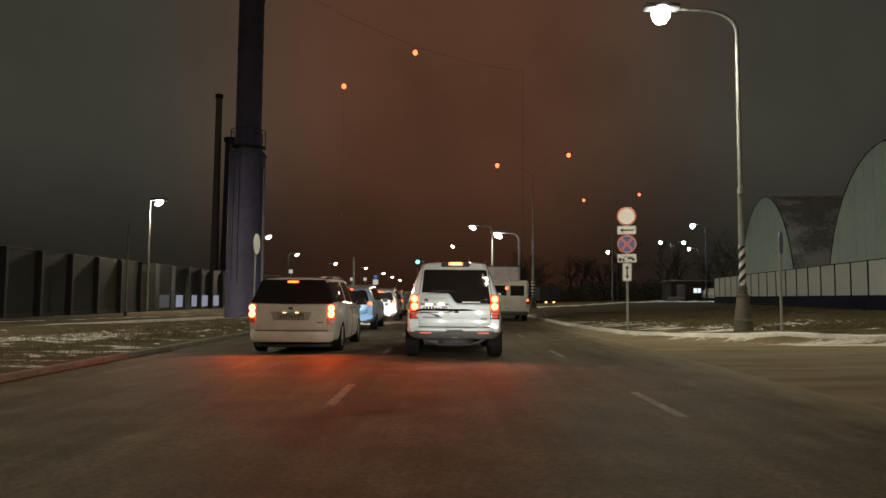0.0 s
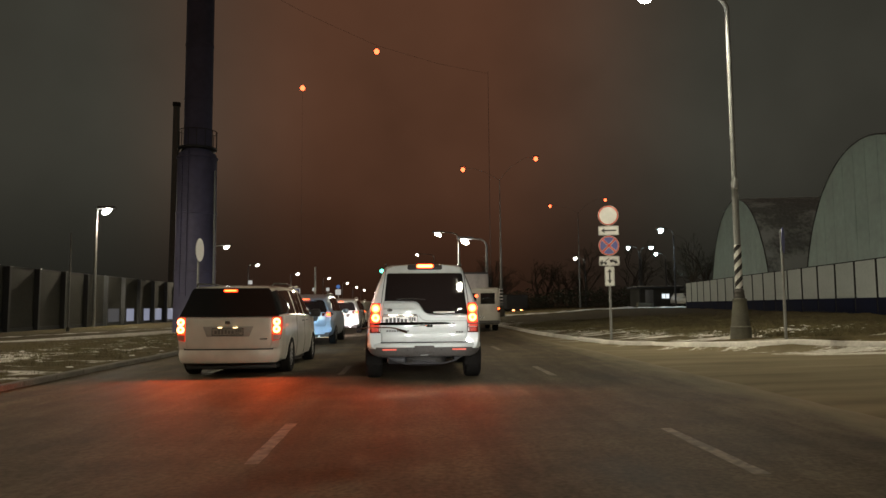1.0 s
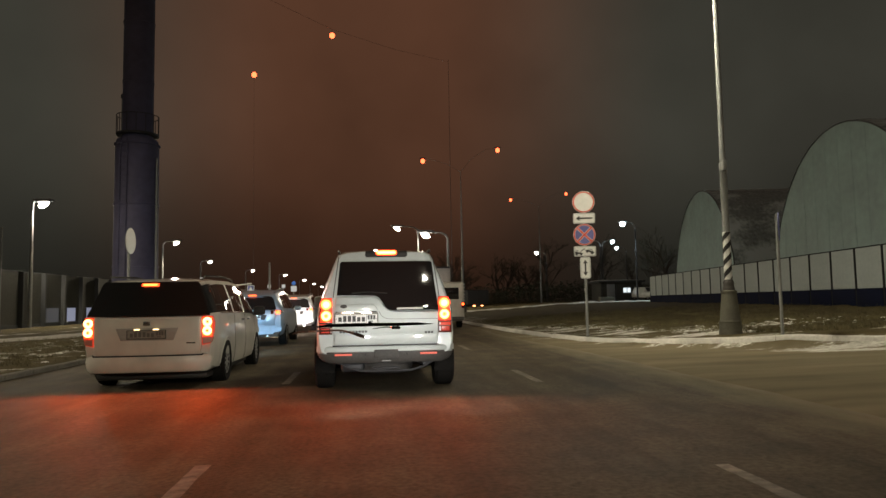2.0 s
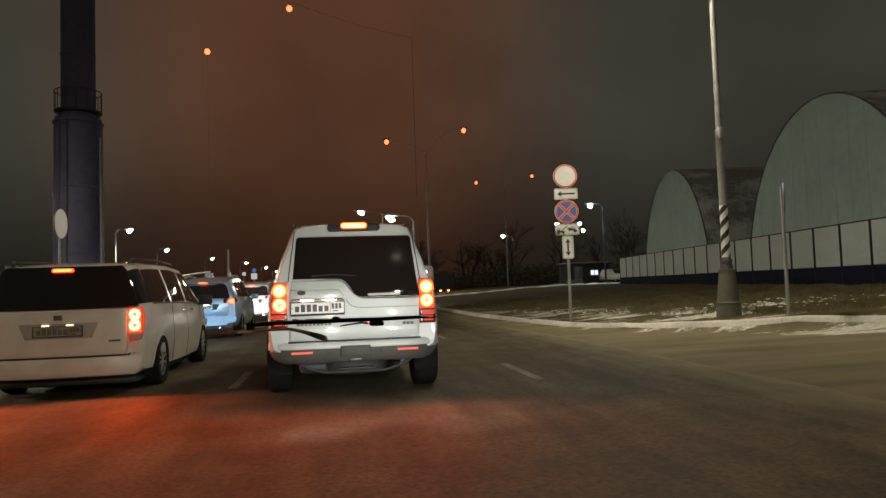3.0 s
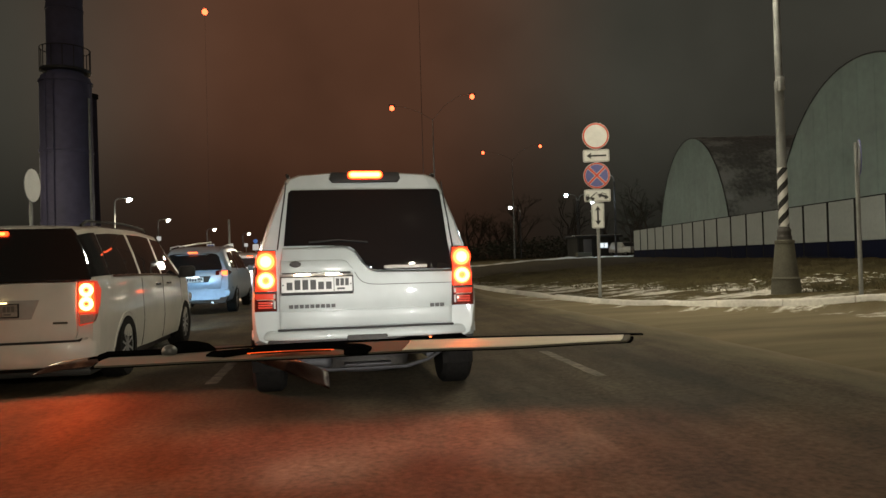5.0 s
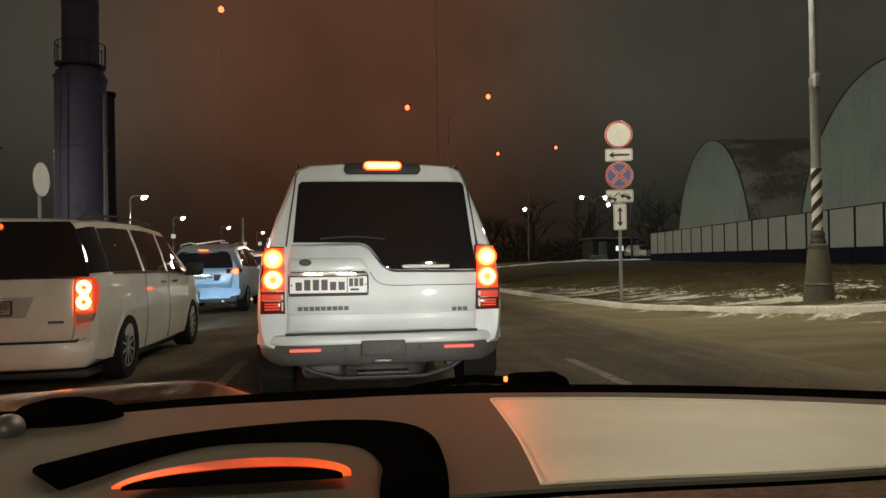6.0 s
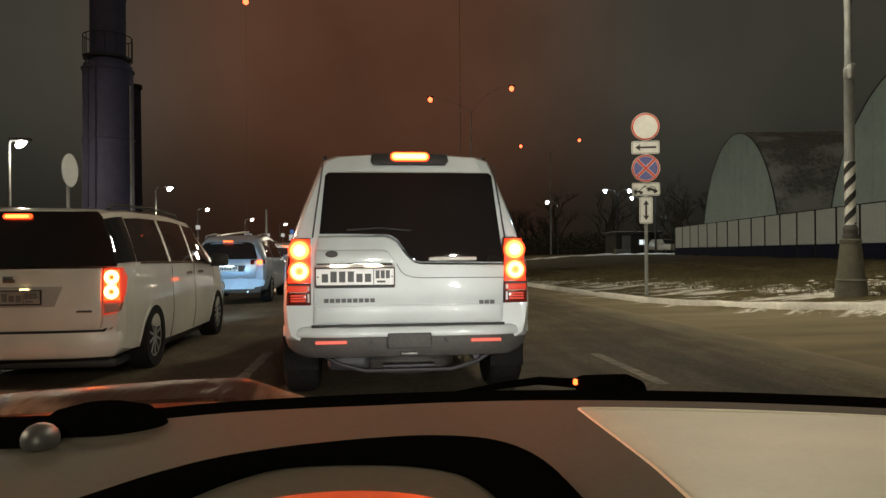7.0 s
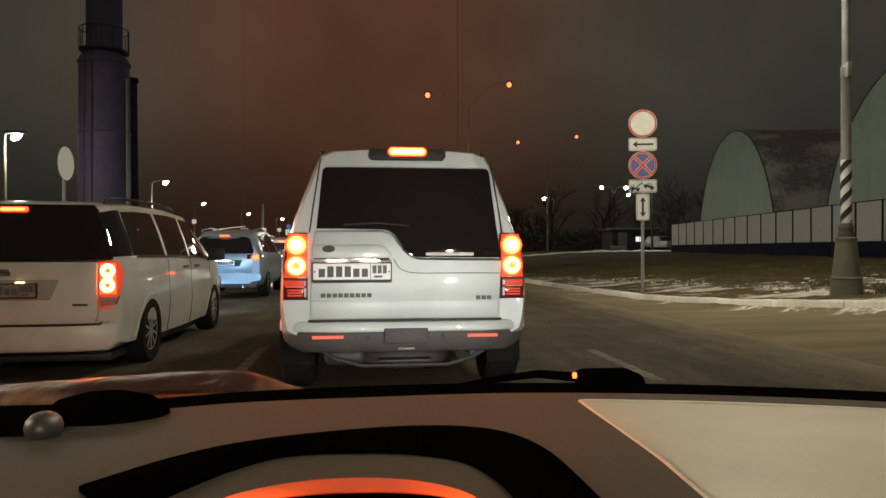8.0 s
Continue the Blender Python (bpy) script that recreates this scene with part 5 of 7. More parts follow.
        for y0 in (1.47, 2.44):
            part("window_pillar", sh.pane([(y0 - 0.035, 0.02), (y0 + 0.03, 0.02), (y0 + 0.03, 0.86), (y0 - 0.035, 0.86)], s), PEARLPAINT, root)
        part("window_trim", tube([(s * (sh.side(y, 0.0).x + 0.004), sh.side(y, 0).y, sh.side(y, 0.0).z) for y in np.linspace(0.45, 3.5, 16)], 0.010, n=6), CHROME, root, "chrome window trim")
        part("roof_rail", tube([(s * 0.66, 0.35, 1.575), (s * 0.68, 0.45, 1.625), (s * 0.69, 1.6, 1.655), (s * 0.68, 2.5, 1.63), (s * 0.67, 2.6, 1.6)], 0.014, n=8), BLACKPLASTIC, root)
        for y0 in (2.15, 2.70):
            part("door_handle", box((s * 0.935, y0, 0.935), (0.035, 0.2, 0.03), 0.01), CHROME, root, "chrome door handle")
        for y0 in (1.50, 2.46, 3.5):
            line = []
            for zz in np.linspace(0.26, 1.03, 22):
                zb, belt, roof, low, wide, waist, top = sh.row(y0)
                w = float(np.interp(zz, [zb, zb + 0.18 * (belt - zb), zb + 0.42 * (belt - zb), belt - 0.05, belt], [low, low + (wide - low) * 0.6, wide, waist + 0.012, waist]))
                line.append((s * (w + 0.001), y0, float(zz)))
            bm = tube(line, 0.0045, n=6)
            part("door_gap", bm, BLACKPLASTIC, root, smooth=False)
        part("wing_mirror", box((s * 1.03, 3.42, 1.07), (0.22, 0.12, 0.17), 0.045), BLACKPLASTIC, root, "black wing mirror")
        part("wing_mirror_foot", box((s * 0.92, 3.46, 1.01), (0.08, 0.07, 0.05), 0.015), BLACKPLASTIC, root)
        part("head_light", box((s * 0.74, 4.62, 0.66), (0.2, 0.2, 0.16), 0.05), CLEARLENS, root)
        for y in (0.86, 3.72):
            wheel(root, s * 0.830, y, 0.336, 0.225, s, 10)
            # flared lip round the wheel's opening
            bm = bmesh.new()
            pts = []
            for k in range(17):
                a = math.pi * (k / 16)
                yy = y + 0.374 * math.cos(a)
                zz = 0.314 + 0.374 * math.sin(a)
                zb, belt, roof, low, wide, waist, top = sh.row(yy)
                w = float(np.interp(zz, [zb, zb + 0.18 * (belt - zb), zb + 0.42 * (belt - zb), belt - 0.05], [low, low + (wide - low) * 0.6, wide, waist + 0.012]))
                pts.append((s * (w - 0.004), yy, zz))
            part("arch_lip", tube(pts, 0.013, n=8), PEARLPAINT, root)
    part("windscreen", slab([(-0.8, 1.02), (0.8, 1.02), (0.7, 1.55), (-0.7, 1.55)], 0, 0.02, 0, None, lambda x, z: 4.05 - (z - 1.02) * 1.9), GLASS, root)


minivan()


def crossover(m, paint, label, lit, cold=False, scale=1.0):
    """A smaller crossover seen from behind, further up the queue."""
    root = thing("crossover_car", m, label, "car", "cars queuing ahead")
    sh = Shell([0, 0.08, 0.3, 0.9, 2.0, 2.8, 3.4, 3.7, 4.4, 4.62],
               [0.36, 0.32, 0.3, 0.28, 0.26, 0.26, 0.26, 0.27, 0.3, 0.4],
               [1.02, 1.03, 1.04, 1.04, 1.03, 1.01, 0.99, 0.97, 0.88, 0.75],
               [1.40, 1.46, 1.51, 1.58, 1.63, 1.58, 1.25, 1.03, 0.93, 0.79],
               [0.72, 0.78, 0.81, 0.82, 0.82, 0.82, 0.82, 0.81, 0.76, 0.6],
               [0.79, 0.83, 0.87, 0.89, 0.9, 0.9, 0.9, 0.89, 0.82, 0.64],
               [0.77, 0.80, 0.83, 0.85, 0.86, 0.86, 0.855, 0.85, 0.78, 0.6],
               [0.54, 0.58, 0.61, 0.64, 0.66, 0.66, 0.68, 0.74, 0.68, 0.5], lean=0.45, lean_len=0.9, plan=0.10)
    body = part("body", sh.skin(40), paint, root)
    cut(body, arches((0.88, 3.55), 0.88, 0.38), (0.88, 3.55), 0.38)
    S = sh.shear
    part("rear_window", slab([(-0.64, 1.04), (0.64, 1.04), (0.665, 1.08), (0.58, 1.35), (0.52, 1.41), (0.42, 1.43), (-0.42, 1.43), (-0.52, 1.41), (-0.58, 1.35), (-0.665, 1.08)], -0.015, 0.03, 0.006, None, S), GLASS, root, "dark rear window")
    part("tailgate", slab([(-0.62, 0.60), (0.62, 0.60), (0.66, 1.0), (-0.66, 1.0)], -0.02, 0.03, 0.01, None, S), paint, root)
    part("plate_recess", slab([(-0.36, 0.76), (0.36, 0.76), (0.42, 0.90), (-0.42, 0.90)], -0.026, 0.02, 0.004, None, S), GREYPLASTIC, root)
    number_plate(root, 0, -0.034, 0.825)
    part("plate_lamp", box((0, -0.046, 0.888), (0.34, 0.012, 0.010), 0.003, seg=1), PLATE_LIGHT if not cold else PLATE_COLD, root)
    part("bumper", slab([(-0.82, 0.42), (0.82, 0.42), (0.84, 0.54), (0.8, 0.585), (-0.8, 0.585), (-0.84, 0.54)], -0.04, 0.16, 0.02, None, lambda x, z: 0.15 * (abs(x) / 0.84) ** 4), paint, root)
    part("bumper_valance", slab([(-0.72, 0.27), (0.72, 0.27), (0.80, 0.425), (-0.80, 0.425)], -0.032, 0.16, 0.02, None, lambda x, z: 0.15 * (abs(x) / 0.84) ** 4), GREYPLASTIC, root)
    if lit:
        part("high_brake_light", slab([(-0.10, 1.44), (0.10, 1.44), (0.10, 1.465), (-0.10, 1.465)], -0.05, 0.05, 0.008, None, S), BRAKE_SOFT, root, "lit high brake light")
    part("exhaust_pipe", tube([(0.45, -0.05, 0.30), (0.45, 0.5, 0.30)], 0.035), CHROME, root)
    for s in (-1, 1):
        lamp_h = part("tail_light", slab([(s * 0.52, 0.92), (s * 0.80, 0.90), (s * 0.84, 0.98), (s * 0.80, 1.04), (s * 0.52, 1.02)], -0.03, 0.22, 0.01, None, lambda x, z: S(x, z) + 1.2 * max(0, abs(x) - 0.74)), REDLENS, root)
        if lit:
            part("brake_lamp", slab([(s * 0.66, 0.925), (s * 0.775, 0.92), (s * 0.775, 1.015), (s * 0.66, 1.015)], -0.045, 0.06, 0.01, None, S), BRAKE_SOFT, lamp_h, "glowing brake lamp")
        part("side_window", sh.pane([(0.42, 0.08), (1.28, 0.05), (1.28, 0.80), (0.75, 0.78)], s), GLASS, root)
        part("side_window", sh.pane([(1.36, 0.05), (2.15, 0.05), (2.15, 0.82), (1.36, 0.82)], s), GLASS, root)
        part("side_window", sh.pane([(2.22, 0.05), (3.2, 0.05), (2.75, 0.82), (2.22, 0.82)], s), GLASS, root)
        part("roof_rail", tube([(s * 0.57, 0.5, 1.53), (s * 0.585, 0.62, 1.59), (s * 0.60, 1.5, 1.655), (s * 0.59, 2.4, 1.65), (s * 0.58, 2.5, 1.62)], 0.017, n=8), ALLOY, root)
        part("wing_mirror", box((s * 0.99, 3.0, 1.06), (0.2, 0.11, 0.15), 0.04), paint, root)
        for y in (0.88, 3.55):
            wheel(root, s * 0.775, y, 0.34, 0.225, s, 7)


crossover(pose(-3.27, 24.0, -0.04), SILVERPAINT, "silver-blue crossover with roof rails, brake lights lit", True, True)
crossover(pose(-3.1, 33.5, -0.04), WHITEPAINT, "white crossover waiting in the queue, brake lights lit", True)
crossover(pose(-3.3, 43.0, -0.04), WHITEPAINT, "pale car far up the queue with lit brake lights", True)
crossover(pose(-3.2, 53.0, -0.04), SILVERPAINT, "grey car far up the queue with lit brake lights", True)
crossover(pose(0.3, 22.5, 0.0), SILVERPAINT, "grey car in the queue, hidden behind the off-road car", True)


def minibus():
    root = thing("minibus", pose(3.15, 33.6, 0.0), "white low minibus with small lit tail lights", "minibus")
    part("body", box((0, 2.6, 1.155), (2.0, 5.2, 1.70), 0.16, seg=3), TRUCKPAINT, root)
    for s in (-1, 1):
        part("rear_window", box((s * 0.42, -0.005, 1.50), (0.66, 0.03, 0.50), 0.01), GLASS, root)
        part("rear_door", box((s * 0.44, -0.004, 0.98), (0.82, 0.02, 0.5), 0.008), TRUCKPAINT, root)
        part("tail_light", box((s * 0.92, -0.01, 1.0), (0.12, 0.05, 0.26), 0.02), REDLENS, root)
        part("brake_lamp", box((s * 0.92, -0.04, 1.04), (0.09, 0.03, 0.10), 0.01), BRAKE_SOFT, root, "lit tail lamp")
        for y in (0.9, 4.2):
            wheel(root, s * 0.86, y, 0.36, 0.22, s, 6)
    part("bumper", box((0, -0.04, 0.42), (1.9, 0.16, 0.16), 0.03), GREYPLASTIC, root)
    part("marker_lamp", disc_y(-0.1, 1.62, 0.07, -0.05, 0.03, 20), LAMP_RED, root, "orange marker lamp")
    number_plate(root, 0, -0.02, 0.66)


minibus()


def box_truck(m, paint, label, lens):
    root = thing("box_truck", m, label, "truck")
    part("cargo_box", box((0, 3, 2.2), (2.35, 6, 2.3), 0.04), paint, root)
    part("roof_frame", box((0, -0.01, 3.3), (2.3, 0.06, 0.1), 0.01), DARKSTEEL, root)
    for s in (-1, 1):
        part("door_leaf", box((s * 0.56, -0.02, 2.15), (1.06, 0.03, 2.0), 0.01), paint, root)
        part("tail_light", box((s * 0.95 if lens == REDLENS else s * 0.45, -0.02, 0.85), (0.26, 0.05, 0.17), 0.01), lens, root)
        for y in (1.2, 6.4):
            wheel(root, s * 0.95, y, 0.45, 0.3, s, 6)
    part("chassis", box((0, 3.6, 0.85), (0.9, 7.2, 0.3), 0.03), DARKSTEEL, root)
    part("cab", box((0, 7.0, 1.6), (2.1, 1.7, 2.0), 0.15), paint, root)


box_truck(pose(4.0, 47.0, 0.0), TRUCKPAINT, "pale box truck standing further up the road", REDLENS)
box_truck(pose(13.5, 88.0, ground_z(13.5, 88) - 0.55) @ Matrix.Diagonal((1.1, 1, 0.78, 1)), FENCE_FRAME, "dark box truck parked beyond the grass, rear lamps lit", BRAKE_PINK)


# ---------------------------------------------------------------- signs
def sign_disc(root, z, r, base, ring, cross=False):
    """A round plate on its rim, with a red border and, where asked, a red cross on blue."""
    def at(bm):
        bm.transform(pose(0, 0, z))
        return bm
    d = part("sign_disc", at(lathe([(r, 0), (r, 0.012), (r - 0.004, 0.016)], 48, None, pose(0, -0.03, 0, 90))), SIGN_WHITE, root)
    bm = bmesh.new()
    n = 56
    vs = []
    for i in range(n):
        a = 2 * math.pi * i / n
        c, s = math.cos(a), math.sin(a)
        vs.append([bm.verts.new((q * c, yy, z + q * s)) for q, yy in ((r * 0.965, -0.046), (r * 0.965, -0.051), (r * ring, -0.051), (r * ring, -0.046))])
    for i in range(n):
        for j in range(4):
            bm.faces.new((vs[i][j], vs[(i + 1) % n][j], vs[(i + 1) % n][(j + 1) % 4], vs[i][(j + 1) % 4]))
    part("red_border", bm, SIGN_RED, d, "red border")
    if cross:
        part("blue_field", lathe([(r * 0.835, 0), (r * 0.835, 0.002)], 48, None, pose(0, -0.0465, z, 90)), base, d, "blue field")
        for k, a in enumerate((45, -45)):
            part("white_edge", box((0, -0.0493 - 0.0004 * k, 0), (2 * r * 0.835, 0.001, r * 0.225), 0, None, pose(0, 0, z, 0, a, 0)), SIGN_WHITE, d)
        for k, a in enumerate((45, -45)):
            part("cross_bar", box((0, -0.0505 - 0.001 * k, 0), (2 * r * ring * 0.985, 0.002, r * 0.155), 0, None, pose(0, 0, z, 0, a, 0)), SIGN_RED, d)


def plate_sign(root, z, w, h):
    p = part("sign_plate", slab_round(w, h, z), SIGN_WHITE, root, "white rectangular plate with a black border")
    bm = bmesh.new()
    for dz in (-1, 1):
        box((0, -0.042, z + dz * (h / 2 - 0.018)), (w - 0.03, 0.003, 0.007), 0, bm)
    for dx in (-1, 1):
        box((dx * (w / 2 - 0.018), -0.042, z), (0.007, 0.003, h - 0.043), 0, bm)
    part("plate_border", bm, INK, p, smooth=False)
    return p


def slab_round(w, h, z):
    pts = []
    r = 0.035
    for cx, cz, a0 in ((w / 2 - r, h / 2 - r, 0), (-w / 2 + r, h / 2 - r, 90), (-w / 2 + r, -h / 2 + r, 180), (w / 2 - r, -h / 2 + r, 270)):
        for k in range(5):
            a = radians(a0 + 90 * k / 4)
            pts.append((cx + r * math.cos(a), z + cz + r * math.sin(a)))
    return slab(pts, -0.040, 0.014)


def flat(bm, pts, z, y=-0.045):
    """A thin dark figure on a plate."""
    return slab([(x, z + q) for x, q in pts], y, 0.004, 0, bm)


def sign_post():
    root = thing("road_sign", pose(6.0, 22.6, 0.05, 0, 0, -14), "round prohibition signs and arrow plates stacked on one steel post", "road sign")
    part("post", lathe([(0.038, -0.1), (0.038, 3.9), (0.034, 3.93)], 16), STEEL, root, "grey steel post")
    part("post_foot", lathe([(0.09, -0.05), (0.09, 0.05), (0.05, 0.09)], 16), CONCRETE, root)
    sign_disc(root, 3.80, 0.305, SIGN_WHITE, 0.86)
    p = plate_sign(root, 3.345, 0.60, 0.285)
    bm = flat(None, [(-0.22, 0), (-0.11, 0.075), (-0.125, 0.02), (0.23, 0.02), (0.23, -0.02), (-0.125, -0.02), (-0.11, -0.075)], 3.345)
    part("arrow", bm, INK, p, "black arrow pointing along the plate", False)
    sign_disc(root, 2.885, 0.305, SIGN_BLUE, 0.86, True)
    p = plate_sign(root, 2.425, 0.60, 0.285)
    # tow truck lifting a car by its front wheels
    def tilted(pts):
        return [(0.125 + x * 0.951 + z * 0.309, -0.035 - x * 0.309 + z * 0.951) for x, z in pts]

    def wheel_disc(cx, cz, r):
        return [(cx + r * math.cos(k * 0.628), cz + r * math.sin(k * 0.628)) for k in range(10)]

    bm = flat(None, tilted([(-0.12, 0.0), (-0.12, 0.04), (-0.075, 0.048), (-0.045, 0.092), (0.045, 0.092), (0.085, 0.048), (0.12, 0.04), (0.12, 0.0)]), 2.425)
    flat(bm, [(-0.265, -0.075), (-0.265, -0.015), (-0.24, 0.03), (-0.185, 0.03), (-0.185, -0.035), (-0.065, -0.045), (-0.065, -0.075)], 2.425)
    flat(bm, [(-0.165, -0.04), (-0.02, 0.085), (-0.005, 0.072), (-0.14, -0.045)], 2.425)
    flat(bm, [(-0.012, 0.08), (-0.002, 0.08), (-0.002, 0.02), (-0.012, 0.02)], 2.425)
    for cx, cz in tilted([(-0.068, -0.006), (0.068, -0.006)]) + [(-0.225, -0.085), (-0.105, -0.085)]:
        flat(bm, wheel_disc(cx, cz, 0.030), 2.425, -0.047)
    part("pictogram", bm, INK, p, "black tow-away pictogram", False)
    bm = flat(None, tilted([(-0.052, 0.052), (-0.035, 0.080), (-0.004, 0.080), (-0.004, 0.052)]), 2.425, -0.049)
    flat(bm, tilted([(0.006, 0.052), (0.006, 0.080), (0.036, 0.080), (0.058, 0.052)]), 2.425, -0.049)
    flat(bm, [(-0.250, -0.01), (-0.233, 0.018), (-0.20, 0.018), (-0.20, -0.01)], 2.425, -0.049)
    part("pictogram_window", bm, SIGN_WHITE, p, "white windows in the pictogram", False)
    p = plate_sign(root, 1.965, 0.285, 0.585)
    bm = flat(None, [(0, 0.22), (0.07, 0.11), (0.022, 0.125), (0.022, -0.125), (0.07, -0.11), (0, -0.22), (-0.07, -0.11), (-0.022, -0.125), (-0.022, 0.125), (-0.07, 0.11)], 1.965)
    part("arrow", bm, INK, p, "black double arrow", False)
    bm = bmesh.new()
    for z in (3.80, 3.345, 2.885, 2.425, 2.08, 1.85):
        box((0, -0.005, z), (0.10, 0.05, 0.03), 0.004, bm, None, 1)
    part("clamps", bm, STEEL, root)


sign_post()


def small_sign(x, y, rz, height, r, face, ring, label):
    root = thing("road_sign", pose(x, y, ground_z(x, y) - 0.05, 0, 0, rz), label, "road sign")
    part("post", lathe([(0.033, -0.1), (0.033, height + r * 0.8), (0.03, height + r * 0.85)], 14), STEEL, root)
    d = part("sign_disc", lathe([(r, 0), (r, 0.012), (r - 0.004, 0.016)], 40, None, pose(0, -0.03, height, 90)), face, root)
    part("sign_back", lathe([(r - 0.008, 0), (r - 0.008, 0.01)], 40, None, pose(0, -0.02, height, 90)), SIGN_BACK, d)
    if ring == "grey":
        part("dark_rim", ring_y(0, height, r * 0.99, r * 0.035, -0.034, 40), SIGN_BACK, d, "dark rim")
    elif ring:
        part("red_border", ring_y(0, height, r * 0.92, r * 0.07, -0.044, 40), SIGN_RED, d, "red border")


small_sign(-6.38, 23.3, 87, 2.95, 0.35, PLATE, "grey", "round pale sign with a dark rim on a thin post")
small_sign(8.65, 17.75, 56, 2.35, 0.30, SIGN_BLUE, False, "round blue sign on a grey post, turned nearly edge-on")


# ---------------------------------------------------------------- lamps and masts
def street_lamp(x, y, z0, height, reach, lens, label, dx=-1.0, detail=False, head=1.0, group="street lamps"):
    """A tapered steel column with a bent arm and a flat lamp head."""
    root = thing("street_lamp", pose(x, y, z0), label, "street lamp", group)
    if detail:
        part("pedestal", lathe([(0.268, -0.15), (0.262, 0.05), (0.240, 0.33), (0.246, 0.34), (0.246, 0.36), (0.226, 0.38), (0.164, 1.0), (0.172, 1.01), (0.172, 1.06), (0.13, 1.075)], 28), CONCRETE, root, "tapered concrete pedestal")
        part("collar", lathe([(0.132, 1.07), (0.130, 1.14), (0.118, 1.15), (0.116, 1.22), (0.122, 1.225), (0.120, 1.26), (0.085, 1.32)], 24), GREYPLASTIC, root)
        top = height - 0.7
        part("column", lathe([(0.084, 1.2), (0.082, 2.6), (0.080, 3.9), (0.086, 3.91), (0.086, 4.05), (0.064, 4.08), (0.060, top - 1.2), (0.052, top)], 24), STEEL, root, "grey tapered steel column")
        band = part("warning_sleeve", lathe([(0.089, 1.32), (0.087, 2.43)], 32), SIGN_WHITE, root, "white sleeve with black diagonal stripes")
        for k in range(-3, 4):
            bm = bmesh.new()
            n = 36
            rows = []
            for i in range(n + 1):
                a = math.pi * 2 * i / n
                zc = 1.34 + 0.285 * k + 0.57 * i / n
                za, zb = max(1.325, min(2.425, zc)), max(1.325, min(2.425, zc + 0.135))
                rows.append([bm.verts.new((0.0912 * math.cos(a), 0.0912 * math.sin(a), za)), bm.verts.new((0.0908 * math.cos(a), 0.0908 * math.sin(a), zb + 0.0005))])
            for a, b in zip(rows, rows[1:]):
                if a[1].co.z - a[0].co.z + b[1].co.z - b[0].co.z > 0.004:
                    bm.faces.new((a[0], b[0], b[1], a[1]))
            part("black_stripe", bm, INK, band)
        part("junction_box", box((-0.03, -0.11, 3.98), (0.10, 0.09, 0.26), 0.015), STEEL, root)
    else:
        top = height - 0.6
        part("column", lathe([(0.085 * head, -0.3), (0.075 * head, 2), (0.05 * head, top)], 12), DARKSTEEL if group == "yard lamps" else STEEL, root)
    pts = []
    for k in range(11):
        a = math.pi / 2 * k / 10
        pts.append((dx * reach * 0.55 * (1 - math.cos(a)), 0, top + 0.62 * math.sin(a)))
    pts.append((dx * reach, 0, top + 0.66))
    part("arm", tube(pts, 0.05 * head, 0.035 * head, 10), STEEL, root)
    hd = part("lamp_head", box((dx * (reach + 0.3 * head), 0, top + 0.66 + 0.04), (0.78 * head, 0.3 * head, 0.13 * head), 0.05 * head), SIGN_BACK, root)
    part("lens", lathe([(0.02, -0.2), (0.12, -0.18), (0.2, -0.1), (0.235, 0.0), (0.22, 0.1), (0.15, 0.16)], 20, None, pose(dx * (reach + 0.32 * head), 0, top + 0.66 - 0.13 * head) @ (Matrix.Diagonal((0.85 * head, 0.85 * head, 1.1 * head, 1)) if head < 1.3 else Matrix.Rotation(radians(-38 * dx), 4, "Y") @ Matrix.Diagonal((1.0 * head, 0.6 * head, 0.62 * head, 1)))), lens, hd, "glowing lens")


street_lamp(8.3, 19.2, 0.22, 9.25, 1.75, LAMP_WHITE, "tall street lamp on a concrete pedestal with a striped sleeve", detail=True, head=1.28)
street_lamp(-28.1, 65.4, -0.3, 10.5, 0.25, LAMP_WHITE, "bright street lamp on a straight column beyond the fence", dx=1.0, head=2.0)
street_lamp(-25.6, 18.0, -0.35, 9.65, 1.2, LAMP_WHITE, "lit street lamp beyond the grass strip", dx=1.0, head=1.25)
street_lamp(8.4, -20.0, 0.2, 9.25, 1.75, LAMP_WHITE, "tall street lamp by the side turning", head=1.0)
for lx, ly, lz in ((-27.0, 99, 9.6), (-31.4, 139, 9.5), (-29.7, 178, 9.6), (-25.3, 208, 9.7), (-23.8, 252, 9.7), (-24.0, 300, 9.7), (-24, 350, 9.7)):
    street_lamp(lx, ly, -0.3, lz + 0.5, 1.2, LAMP_FAR, "distant lit street lamp of the row along the road", dx=1.0, head=1.8)
for lx, ly, lz, reach in ((6.0, 55, 6.1, 1.2), (5.3, 75, 8.75, 1.7), (5.4, 150, 12.2, 3.05), (8.6, 220, 10, 1.2)):
    street_lamp(lx, ly, 0.2, lz, reach, LAMP_FAR, "distant lit street lamp of the row along the road", dx=-1.0, head=1.6)
street_lamp(21.4, 85, 1.0, 5.9, 0.9, LAMP_WHITE, "low lit yard lamp", dx=-1.0, head=0.9, group="yard lamps")
for lx, d in ((25.4, -1.0), (25.6, 1.0)):
    street_lamp(lx, 77, 1.0, 6.5, 0.9, LAMP_BLUE, "cold white yard lamp on a shared pole", dx=d, head=0.9, group="yard lamps")
street_lamp(26.6, 70, 1.0, 7.7, 0.9, LAMP_BLUE, "bright cold white yard lamp", dx=-1.0, head=1.2, group="yard lamps")
